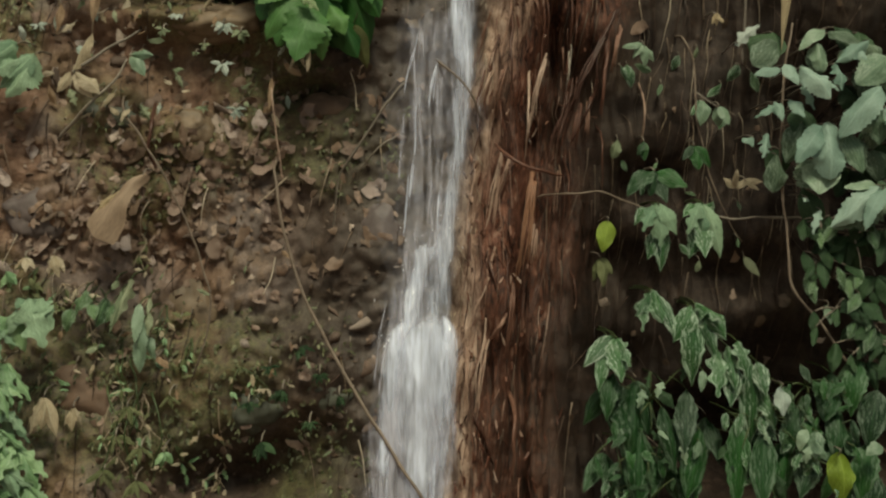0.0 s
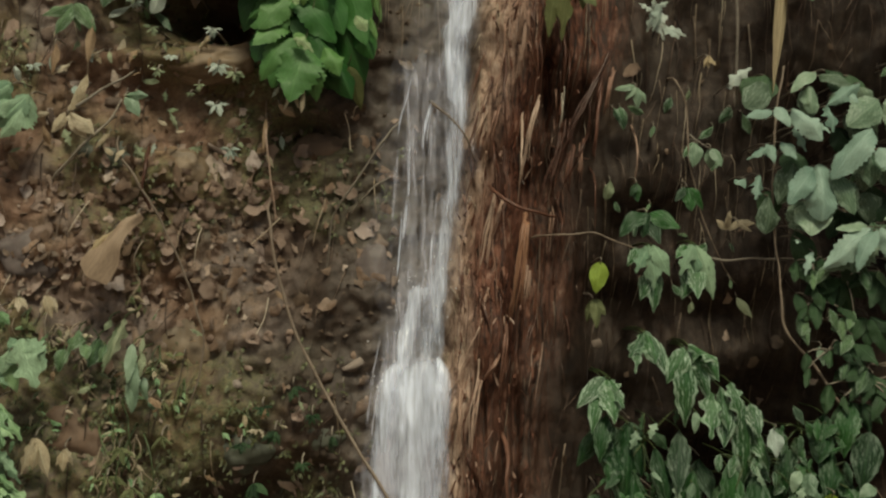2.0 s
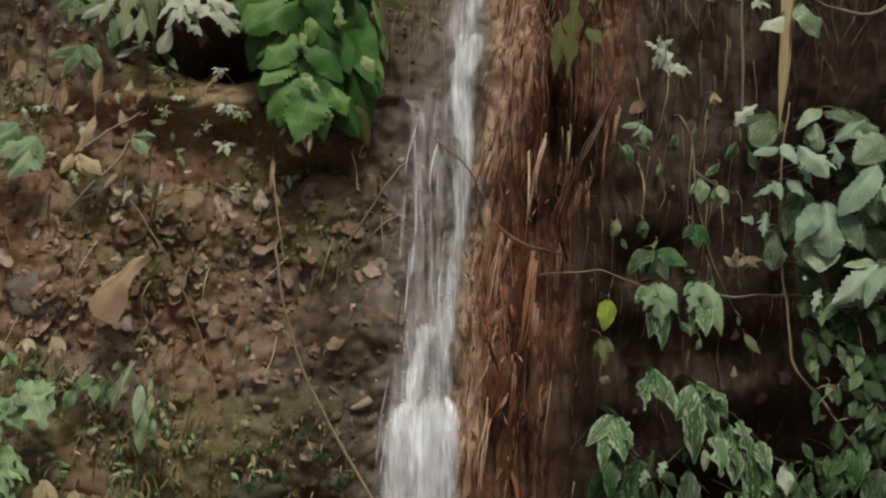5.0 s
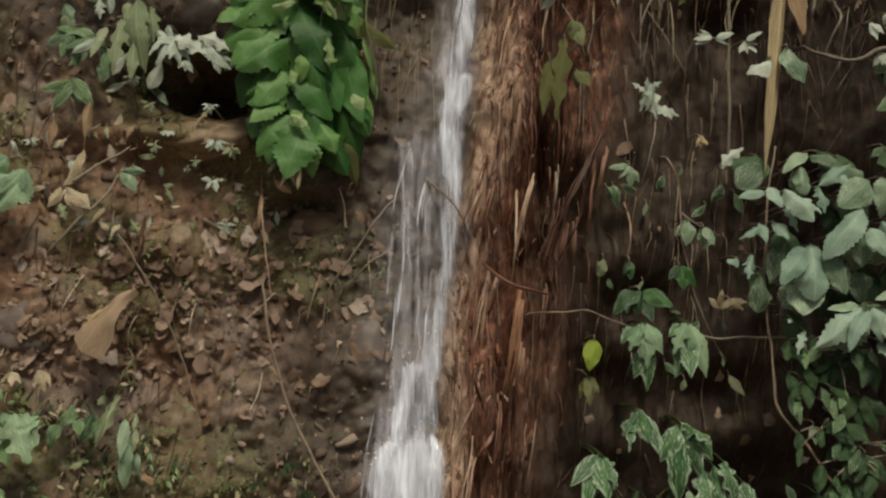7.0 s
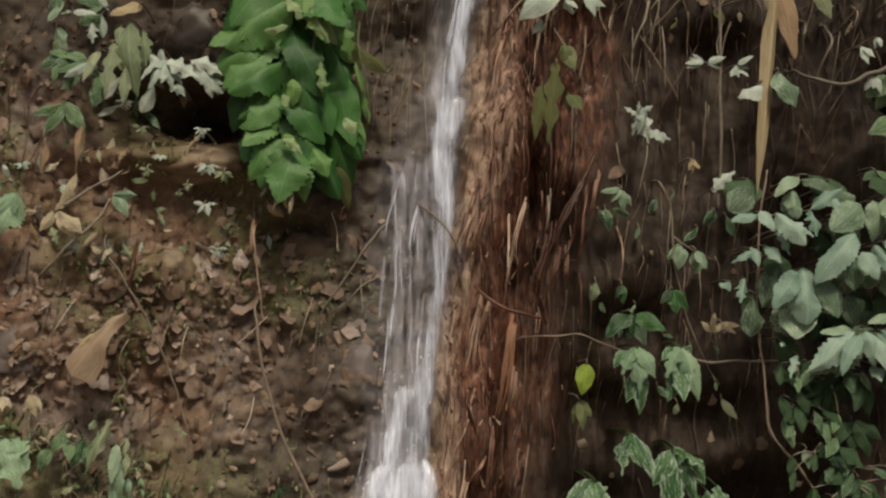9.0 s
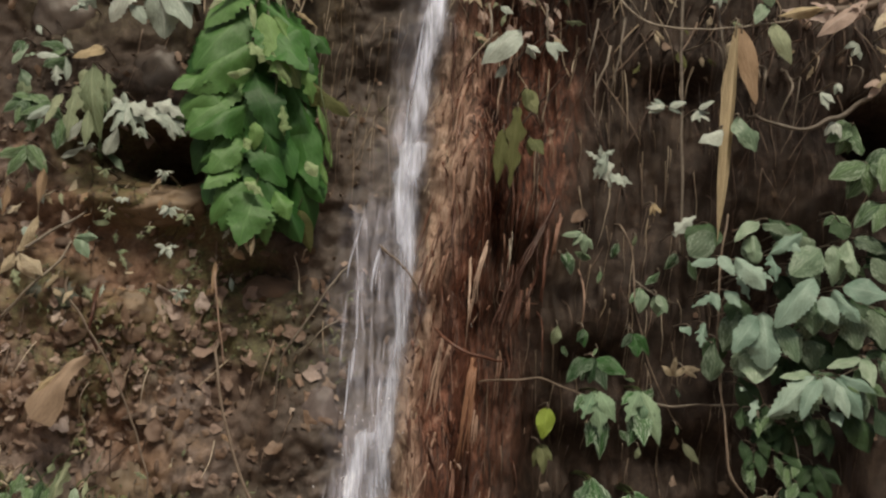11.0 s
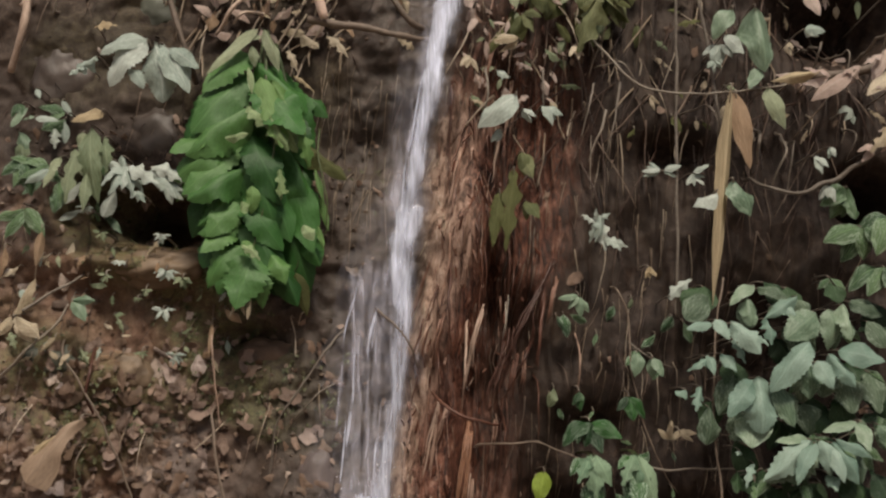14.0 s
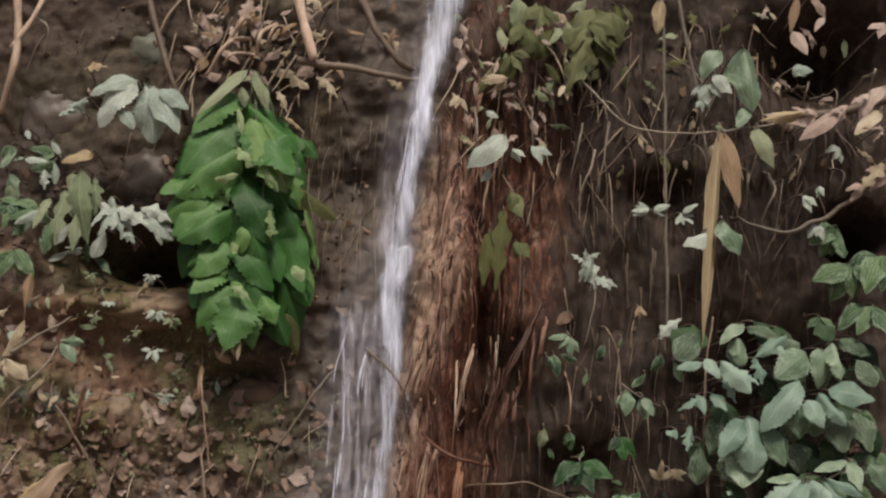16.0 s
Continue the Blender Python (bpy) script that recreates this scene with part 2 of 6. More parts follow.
# green leaf darkened: shade under the shrub and in hollows is in its colour
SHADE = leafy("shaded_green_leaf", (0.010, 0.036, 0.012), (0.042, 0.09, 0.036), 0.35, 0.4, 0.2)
FRESHGREEN = leafy("light_yellow_green_leaf", (0.10, 0.21, 0.085), (0.25, 0.40, 0.20), 0.36, 0.55, 0.15, 0.0, 0.2, relief=0.3)
MINT = leafy("minty_green_leaf", (0.13, 0.235, 0.145), (0.27, 0.39, 0.255), 0.4, 0.5, 0.25)
YOUNG = leafy("young_green_leaf", (0.095, 0.205, 0.05), (0.17, 0.30, 0.10), 0.42, 0.45, 0.15, blotch=0.6, relief=0.4)
SILVER = leafy("silvery_leaf", (0.31, 0.39, 0.34), (0.56, 0.62, 0.57), 0.4, 0.5, 0.2)
LIME = leafy("yellow_green_leaf", (0.18, 0.26, 0.03), (0.30, 0.40, 0.07), 0.4, 0.4, 0.2)
OLIVE = leafy("olive_leaf", (0.105, 0.122, 0.05), (0.185, 0.20, 0.10), 0.5, 0.35, 0.15)
STRAW = leafy("straw_leaf", (0.40, 0.30, 0.18), (0.54, 0.44, 0.29), 0.45, 0.4, 0.2)
TAN = leafy("tan_dead_leaf", (0.26, 0.165, 0.10), (0.38, 0.26, 0.17), 0.5, 0.4, 0.15, 0.4)
BUFF = leafy("withered_pale_leaf", (0.38, 0.30, 0.20), (0.60, 0.51, 0.39), 0.45, 0.45, 0.2, 0.5)
PINK = leafy("pinkish_dead_leaf", (0.43, 0.31, 0.265), (0.61, 0.485, 0.44), 0.42, 0.45, 0.2, 0.3)
WATER = running_water("white_water", 0.34, 0.68, 0.94, (0.77, 0.82, 1.0))
VEIL = running_water("thin_water", 0.42, 0.68, 0.56, (0.72, 0.71, 0.84))


# ---- mesh helpers ----
def link(name, mesh, mat, parent=None, label="", matrix=None):
    mesh.materials.append(mat) if not mesh.materials else None
    ob = new(name, mesh)
    if matrix is not None:
        ob.matrix_world = matrix
    if parent is not None:
        ob.parent = parent
    if label:
        ob["label"] = label
    return ob


def meshed(name, verts, faces, smooth=True):
    me = bpy.data.meshes.new(name)
    me.from_pydata(verts, [], faces)
    if smooth:
        me.polygons.foreach_set("use_smooth", [True] * len(me.polygons))
    return me


def tube_into(verts, faces, pts, radii, sides=5):
    """Append a tapered tube through pts to lists of verts and faces."""
    pts = [Vector(p) for p in pts]
    start = len(verts)
    n = len(pts)
    for k, p in enumerate(pts):
        d = (pts[min(k + 1, n - 1)] - pts[max(k - 1, 0)]).normalized()
        a = d.cross(Vector((0.31, -0.9, 0.2))).normalized()
        b = d.cross(a)
        r = (radii[0] + (radii[1] - radii[0]) * k / (n - 1)) * (1 + 0.3 * noise.noise(p * 30))
        for s in range(sides):
            w = 2 * math.pi * s / sides
            verts.append(p + r * (math.cos(w) * a + math.sin(w) * b))
    for k in range(n - 1):
        for s in range(sides):
            i, j = start + k * sides + s, start + k * sides + (s + 1) % sides
            faces.append((i, j, j + sides, i + sides))
    faces.append(tuple(range(start + sides - 1, start - 1, -1)))
    faces.append(tuple(range(start + (n - 1) * sides, start + n * sides)))


def spline(pts, steps=6, wiggle=0.0, seed=0):
    """A smooth way through pts (Catmull-Rom) with some wander."""
    pts = [Vector(p) for p in pts]
    ends = [pts[0] * 2 - pts[1]] + pts + [pts[-1] * 2 - pts[-2]]
    out = []
    for k in range(1, len(ends) - 2):
        a, b, c, d = ends[k - 1:k + 3]
        for s in range(steps):
            t = s / steps
            out.append(0.5 * (2 * b + (c - a) * t + (2 * a - 5 * b + 4 * c - d) * t * t + (3 * b - a - 3 * c + d) * t ** 3))
    out.append(pts[-1])
    if wiggle:
        out = [p + wiggle * noise.noise_vector(p * 14 + Vector((seed, 0, 0))) for p in out]
    return out


def tube(name, pts, r0, r1, mat, parent=None, label="", steps=6, wiggle=0.004, sides=6):
    v, f = [], []
    tube_into(v, f, spline(pts, steps, wiggle, len(bpy.data.objects) * 0.7), (r0, r1), sides)
    return link(name, meshed(name, v, f), mat, parent, label)


# ---- the bank ----
CHANNEL = [(-0.086, 1.098), (-0.060, 1.454), (-0.030, 1.625), (-0.009, 1.843), (0.017, 2.158), (0.073, 2.461), (0.004, 2.175), (0.081, 2.700), (0.133, 3.009), (0.199, 3.366), (0.05, 3.6)]
CHANNEL.sort(key=lambda q: q[1])


def channel(z):
    for (x0, z0), (x1, z1) in zip(CHANNEL, CHANNEL[1:]):
        if z <= z1:
            return x0 + (x1 - x0) * max(0.0, (z - z0) / (z1 - z0))
    return CHANNEL[-1][0]


# swellings (towards the viewer, minus) and hollows (plus): x, z, half width, half height, depth
LUMPS = [
    (-0.749, 2.430, 0.22, 0.05, -0.14), (-0.650, 2.599, 0.17, 0.07, 0.42), (-0.354, 2.235, 0.10, 0.05, 0.12),
    (-1.112, 1.895, 0.16, 0.14, -0.06), (-0.755, 2.100, 0.14, 0.08, -0.07), (-0.706, 1.625, 0.13, 0.16, 0.03),
    (0.925, 1.470, 0.20, 0.11, 0.16), (0.521, 1.470, 0.10, 0.08, 0.14), (0.836, 1.717, 0.16, 0.08, 0.10),
    (1.417, 3.263, 0.20, 0.14, 0.35), (1.457, 2.684, 0.10, 0.08, 0.35), (0.854, 2.813, 0.12, 0.06, 0.12),
    (0.56, 1.66, 0.13, 0.22, 0.20), (0.60, 1.98, 0.10, 0.08, 0.12), (0.39, 2.16, 0.05, 0.16, 0.10), (0.46, 1.72, 0.08, 0.3, 0.12), (0.747, 2.524, 0.14, 0.2, 0.06), (-0.710, 2.892, 0.12, 0.10, 0.07), (-0.070, 2.783, 0.08, 0.12, 0.08),
    (-0.037, 1.470, 0.10, 0.10, -0.05), (-0.43, 1.19, 0.18, 0.12, 0.14), (-0.62, 1.12, 0.17, 0.09, 0.16), (1.116, 2.180, 0.18, 0.22, 0.22), (0.735, 1.223, 0.28, 0.17, 0.38), (1.090, 1.208, 0.22, 0.15, 0.34),
]


def smoothstep(a, b, v):
    t = min(1.0, max(0.0, (v - a) / (b - a)))
    return t * t * (3 - 2 * t)


def around(z, at, width):
    return math.exp(-((z - at) / width) ** 2)


def bank(x, z, fine=True):
    y = 4.07 + 0.04 * (z - 2.0)
    for a, b, rx, rz, dep in LUMPS:
        u, w = (x - a) / rx, (z - b) / rz
        q = u * u + w * w
        if q < 6:
            y += dep * math.exp(-q)
    c = x - channel(z)
    y += 0.05 * math.exp(-(c / 0.09) ** 2)
    ridge = math.exp(-((c - 0.20) / 0.13) ** 2)
    y -= (0.13 * ridge) * min(1.0, max(0.0, (3.1 - z) / 0.5))
    p = Vector((x, z, 0.0))
    y += 0.055 * noise.noise(p * 2.6) + 0.03 * noise.noise(p * 6.5 + Vector((3, 1, 0)))
    if fine:
        rib = min(1.0, max(0.0, (c - 0.02) / 0.1))
        groove = math.exp(-((c - 0.36) / 0.14) ** 2)
        y += 0.09 * math.exp(-((c - 0.27) / 0.07) ** 2) + groove * 0.03 * noise.noise(Vector((x * 30, z * 3.2, 9)))
        y += 0.16 * math.exp(-((c - 0.25) / 0.12) ** 2) * max(0.0, noise.noise(Vector((x * 24, z * 1.7, 12))) - 0.12)
        y += rib * (0.020 * noise.noise(Vector((x * 38, z * 5, 2))) + 0.010 * noise.noise(Vector((x * 85, z * 13, 5))))
        y += (1 - 0.6 * rib) * (0.024 * noise.noise(p * 12) + 0.013 * noise.noise(p * 30) + 0.006 * noise.noise(p * 70))
        cell = noise.voronoi(p * 17)[0]
        y += (1 - rib) * (0.020 - 0.01 * smoothstep(2.5, 2.8, z)) * min(0.5, cell[1] - cell[0]) * -1
    return y


def build_bank():
    xs = [-9 + 0.35 * k for k in range(21)] + [-1.9] + [-1.65 + 0.0095 * k for k in range(348)] + [1.9] + [2.0 + 0.35 * k for k in range(21)]
    zs = [-0.15, 0.15, 0.4, 0.6, 0.75] + [0.85 + 0.0095 * k for k in range(285)] + [3.7, 3.9, 4.15, 4.35, 4.5]
    verts, faces, rust, moss, shaded_dark_soil, wet, strip, ochre = [], [], [], [], [], [], [], []
    for z in zs:
        for x in xs:
            far = max(0.0, z - 3.6)
            verts.append((x, bank(x, z) + far * far * 1.6, z))
            c = x - channel(z)
            k = noise.noise(Vector((x * 5, z * 3, 7)))
            rust.append(smoothstep(-0.02, 0.06, c) * (1 - smoothstep(0.24, 0.46, c + 0.10 * k - 0.1 * smoothstep(2.3, 2.6, z))) * (1 - 0.7 * smoothstep(2.95, 3.2, z)) * (1 - 0.4 * smoothstep(1.75, 1.3, z + 0.3 * k)))
            # shade painted right and in low hollow; damp left of fall; darker high up
            shaded_dark_soil.append(max(smoothstep(0.19, 0.37, c + 0.10 * k + 0.08 * around(z, 2.05, 0.3)), 0.85 * smoothstep(-0.66, -0.26, c + 0.12 * k), 0.85 * smoothstep(-0.95, -0.6, c + 0.1 * k) * smoothstep(1.46, 1.2, z + 0.1 * k), 0.9 * smoothstep(2.5, 2.75, z + 0.2 * k)))
            wet.append((1 - smoothstep(0.03, 0.09, c + 0.02 * k)) * smoothstep(-0.33, -0.10, c + 0.07 * k) * 0.85)
            ochre.append(smoothstep(-0.3, -0.5, c) * smoothstep(1.6, 1.95, z + 0.15 * k) * smoothstep(2.75, 2.3, z) * smoothstep(-0.15, 0.3, noise.noise(Vector((x * 4.3, z * 6.1, 11))) + 0.15))
            e = c - 0.055 * smoothstep(1.656, 1.470, z)
            strip.append(smoothstep(0.02, 0.045, e + 0.02 * k) * (1 - smoothstep(0.07, 0.13 + 0.06 * smoothstep(1.9, 2.2, z) + 0.05 * around(z, 2.5, 0.2), e + 0.06 * k)) * 0.8 * smoothstep(3.1, 2.8, z))
            moss.append((1 - rust[-1]) * smoothstep(-0.12, -0.42, c + 0.1 * k) * (1 - 0.7 * smoothstep(2.5, 2.8, z)) * smoothstep(0.1, 0.45, noise.noise(Vector((x * 3.1, z * 3.1, 4))) + 0.25 * smoothstep(0.1, -0.3, x) + 0.35 * smoothstep(1.7, 1.1, z) * smoothstep(-0.3, -0.9, x)))
    w = len(xs)
    for j in range(len(zs) - 1):
        for i in range(w - 1):
            faces.append((j * w + i, j * w + i + 1, j * w + w + i + 1, j * w + w + i))
    # the level top, back to the trees' distance
    top = len(verts) - w
    back = len(verts)
    for x in xs:
        verts.append((x * 1.6, 45.0, 5.2))
    for i in range(w - 1):
        faces.append((top + i, top + i + 1, back + i + 1, back + i))
    me = meshed("bank", verts, faces)
    for name, values in (("rust", rust), ("moss", moss), ("shaded_dark_soil", shaded_dark_soil), ("wet", wet), ("strip", strip), ("ochre", ochre)):
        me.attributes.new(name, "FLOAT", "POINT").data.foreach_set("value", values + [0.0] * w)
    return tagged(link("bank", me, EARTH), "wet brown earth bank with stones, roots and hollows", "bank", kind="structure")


BANK = build_bank()
gx = [-60, -30, -15] + [-9 + 0.3 * k for k in range(61)] + [15, 30, 60]
gy = [-60, -30, -15, -9] + [-6 + 0.3 * k for k in range(37)]
gv = [(x, y, 0.05 * noise.noise(Vector((x, y, 0)) * 0.9) + 0.02 * noise.noise(Vector((x, y, 3)) * 4)) for y in gy for x in gx]
gf = [(j * len(gx) + i, j * len(gx) + i + 1, (j + 1) * len(gx) + i + 1, (j + 1) * len(gx) + i) for j in range(len(gy) - 1) for i in range(len(gx) - 1)]
ground = tagged(link("ground", meshed("ground", gv, gf), EARTH), "bare damp brown earth at the foot of the bank", "ground", kind="structure")


# ---- the fall ----
def sheet(name, way, widths, mat, parent, label="", arch=0.03, cols=21, seed=0, foam=None, steps=30, ragged=0.15, fade=10, soft_edge=0.26):
    """A band of water along way (spline points) of changing width, swollen in the middle, rippled, ragged at its edges."""
    line = spline(way, steps)
    verts, faces, uvs, fo = [], [], [], []
    n = len(line)
    for k, p in enumerate(line):
        t = k / (n - 1) * (len(widths) - 1)
        i = min(int(t), len(widths) - 2)
        wd = widths[i] + (widths[i + 1] - widths[i]) * (t - i)
        for s in range(cols):
            u = 2 * s / (cols - 1) - 1
            q = seed + (9 if u > 0 else 0)
            edge = 1 + ragged * (noise.noise(Vector((q, p.z * 9, 0))) + 0.6 * noise.noise(Vector((q, p.z * 23, 3))))
            x = p.x + u * wd * edge / 2
            y = p.y - arch * (1 - u * u) - 0.008 * noise.noise(Vector((x * 50, p.z * 6, seed))) - 0.007 * noise.noise(Vector((x * 120, p.z * 16, seed)))
            verts.append((x, y, p.z))
            uvs.append((x + seed, p.z))
            fo.append((foam(p.z) if foam else 0.0) - soft_edge * abs(u) ** 2.5 - 0.55 * (1 - min(1.0, min(k, n - 1 - k) / fade)))
    for k in range(n - 1):
        for s in range(cols - 1):
            q = k * cols + s
            faces.append((q, q + 1, q + cols + 1, q + cols))
    me = meshed(name, verts, faces)
    me.attributes.new("foam", "FLOAT", "POINT").data.foreach_set("value", fo)
    layer = me.uv_layers.new(name="UVMap")
    for lp in me.loops:
        layer.data[lp.index].uv = uvs[lp.vertex_index]
    return link(name, me, mat, parent, label)


fall = tagged(new("waterfall"), "thin white waterfall running down the bank", "waterfall")
SPLASH_Z = 1.570
STEP_Z = 1.820
sheet("stream", [(0.06, 4.02, 3.55), (0.225, 4.00, 3.481), (0.204, 3.99, 3.330), (0.171, 3.99, 3.186), (0.145, 3.99, 3.062), (0.132, 3.99, 2.957), (0.107, 4.00, 2.839), (0.091, 4.00, 2.737), (0.069, 4.00, 2.618), (0.048, 3.99, 2.467), (0.057, 3.99, 2.235)],
      [0.10, 0.12, 0.13, 0.085, 0.072, 0.088, 0.062, 0.055, 0.07, 0.075, 0.05], WATER, fall, "narrow white stream", 0.02, foam=lambda z: 0.065 + 0.05 * noise.noise(Vector((z * 7, 0, 4))), ragged=0.55, soft_edge=0.34)
sheet("middle_stream", [(0.088, 3.99, 2.651), (0.065, 3.98, 2.399), (0.053, 3.98, 2.190), (0.031, 3.98, 1.968), (0.006, 3.97, 1.810), (-0.018, 3.95, 1.623), (-0.029, 3.88, 1.410)],
      [0.03, 0.06, 0.064, 0.06, 0.065, 0.075, 0.07], WATER, fall, "white middle run of the stream", 0.022, seed=2, foam=lambda z: -0.04 + 0.10 * around(z, STEP_Z - 0.05, 0.07), ragged=0.45)
sheet("step_foam", [(-0.025, 3.96, 1.828), (-0.049, 3.95, 1.762), (-0.071, 3.94, 1.685), (-0.085, 3.91, 1.592), (-0.096, 3.88, 1.440)], [0.03, 0.08, 0.07, 0.06, 0.04], WATER, fall, "white water spilling over a small step", 0.025, seed=4, foam=lambda z: 0.03, fade=24, ragged=0.5)
sheet("lower_veil", [(-0.037, 3.95, 1.685), (-0.067, 3.91, 1.561), (-0.076, 3.90, 1.410), (-0.085, 3.91, 1.244), (-0.097, 3.92, 1.078), (-0.09, 3.9, 0.6), (-0.1, 3.88, -0.05)],
      [0.05, 0.14, 0.23, 0.255, 0.26, 0.28, 0.3], VEIL, fall, "broad translucent sheet below the ledge", 0.05, 31, seed=3, foam=lambda z: 0.05 + 0.10 * smoothstep(1.5, 1.25, z), fade=30)
sheet("foam", [(-0.021, 3.93, 1.676), (-0.036, 3.88, 1.591), (-0.051, 3.86, 1.500), (-0.058, 3.86, 1.381), (-0.063, 3.87, 1.246), (-0.066, 3.88, 1.112), (-0.068, 3.88, 0.9)], [0.03, 0.075, 0.135, 0.15, 0.14, 0.13, 0.12], WATER, fall, "dense white foam below the ledge", 0.03, seed=14,
      foam=lambda z: 0.03 + 0.13 * around(z, SPLASH_Z - 0.09, 0.10), fade=40, ragged=0.2)
sheet("lower_stream", [(-0.060, 3.94, 1.615), (-0.109, 3.89, 1.546), (-0.130, 3.88, 1.440), (-0.145, 3.89, 1.290), (-0.163, 3.90, 1.095)], [0.02, 0.07, 0.07, 0.06, 0.05], WATER, fall, "side run of white water", 0.02, seed=16, foam=lambda z: 0.07, fade=16, ragged=0.3)
sheet("lower_stream", [(-0.014, 3.94, 1.623), (0.012, 3.90, 1.546), (0.015, 3.89, 1.440), (-0.003, 3.90, 1.289), (-0.018, 3.90, 1.095)], [0.02, 0.06, 0.065, 0.06, 0.06], WATER, fall, "side run of white water", 0.02, seed=18, foam=lambda z: -0.02, fade=16, ragged=0.3)
sheet("veil", [(-0.006, 4.02, 2.622), (-0.016, 4.01, 2.437), (-0.017, 4.00, 2.272), (-0.031, 4.00, 2.097), (-0.053, 3.99, 1.954), (-0.056, 3.98, 1.796), (-0.087, 3.98, 1.593), (-0.122, 3.96, 1.408), (-0.128, 3.95, 1.102)],
      [0.05, 0.20, 0.26, 0.28, 0.265, 0.23, 0.17, 0.14, 0.12], VEIL, fall, "thin broken veil of water", 0.012, 33, seed=7, foam=lambda z: 0.04 - 0.10 * around(z, 1.953, 0.16), fade=36, soft_edge=0.22, ragged=0.4)
sheet("lip_foam", [(0.104, 3.97, 2.630), (0.095, 3.95, 2.585), (0.079, 3.95, 2.506), (0.067, 3.97, 2.412)], [0.03, 0.085, 0.075, 0.04], WATER, fall, "white water breaking over a small lip", 0.02, seed=22, foam=lambda z: 0.02, fade=16, ragged=0.5, steps=16, soft_edge=0.42)
sheet("stream_edge", [(0.19, 4.01, 3.40), (0.160, 4.01, 3.22), (0.130, 4.01, 3.06), (0.112, 4.01, 2.92), (0.088, 4.01, 2.78), (0.062, 4.01, 2.63), (0.045, 4.00, 2.48)], [0.06, 0.12, 0.12, 0.13, 0.125, 0.14, 0.10], VEIL, fall, "thin broken water beside the stream", 0.012, 25, seed=31, foam=lambda z: 0.02 + 0.06 * noise.noise(Vector((z * 9, 2, 1))), ragged=0.6, fade=24, soft_edge=0.28)
sheet("side_trickle", [(0.058, 4.03, 3.110), (0.043, 4.02, 2.913), (0.029, 4.02, 2.758), (0.017, 4.02, 2.622)], [0.03, 0.06, 0.05, 0.04], VEIL, fall, "thin trickle over dark rock", 0.008, seed=12, foam=lambda z: -0.08)


def strands():
    """Separate bright threads of water over the sheets."""
    rng = random.Random(40)
    left = 2.548
    for k in range(62):
        z = rng.uniform(1.05, 3.35)
        inside = z < left
        c = rng.uniform(-0.13, 0.045) if inside else rng.uniform(-0.03, 0.02)
        if z < SPLASH_Z:
            c = rng.uniform(-0.09, 0.06)
        L = rng.uniform(0.16, 0.42)
        if abs(z - 1.953) < 0.2 and c < -0.01 and k % 3:
            continue
        pts = []
        for q in range(4):
            zz = z - L * q / 3
            x = channel(zz) + c + 0.003 * rng.uniform(-1, 1)
            pts.append((x, min(4.0, bank(x, zz, False) - (0.035 if zz > SPLASH_Z else 0.16)), zz))
        w = rng.uniform(0.004, 0.013)
        sheet("strand", pts, [w * 0.3, w, w * 0.9, w * 0.2], VEIL if k % 3 else WATER, fall, "", 0.006, 7, 20 + k, lambda z: 0.10, 10, 0.25, 9)


strands()


def spray():
    """Beads and torn drops thrown off the ledge."""
    rng = random.Random(44)
    verts, faces = [], []
    for k in range(70):
        at = Vector((-0.074, 3.89, 1.546)) if k % 3 else Vector((-0.022, 3.95, 1.793))
        c = at + Vector((rng.gauss(0, 0.05), rng.gauss(0, 0.02), rng.gauss(-0.01, 0.05)))
        r = rng.uniform(0.001, 0.0026)
        q = len(verts)
        for d in ((1, 0, 0), (-1, 0, 0), (0, 1, 0), (0, -1, 0), (0, 0, 1.8), (0, 0, -1.8)):
            verts.append(c + Vector(d) * r)
        faces += [(q + a, q + b, q + e) for a, b, e in ((0, 4, 3), (4, 1, 3), (1, 5, 3), (5, 0, 3), (0, 2, 4), (4, 2, 1), (1, 2, 5), (5, 2, 0))]
    tagged(link("spray", meshed("spray", verts, faces), DROP, fall), kind="stuff")


DROP = piece("spray_drop", [(0.0, (0.75, 0.75, 0.8)), (1.0, (0.8, 0.8, 0.86))], 0.1)
spray()


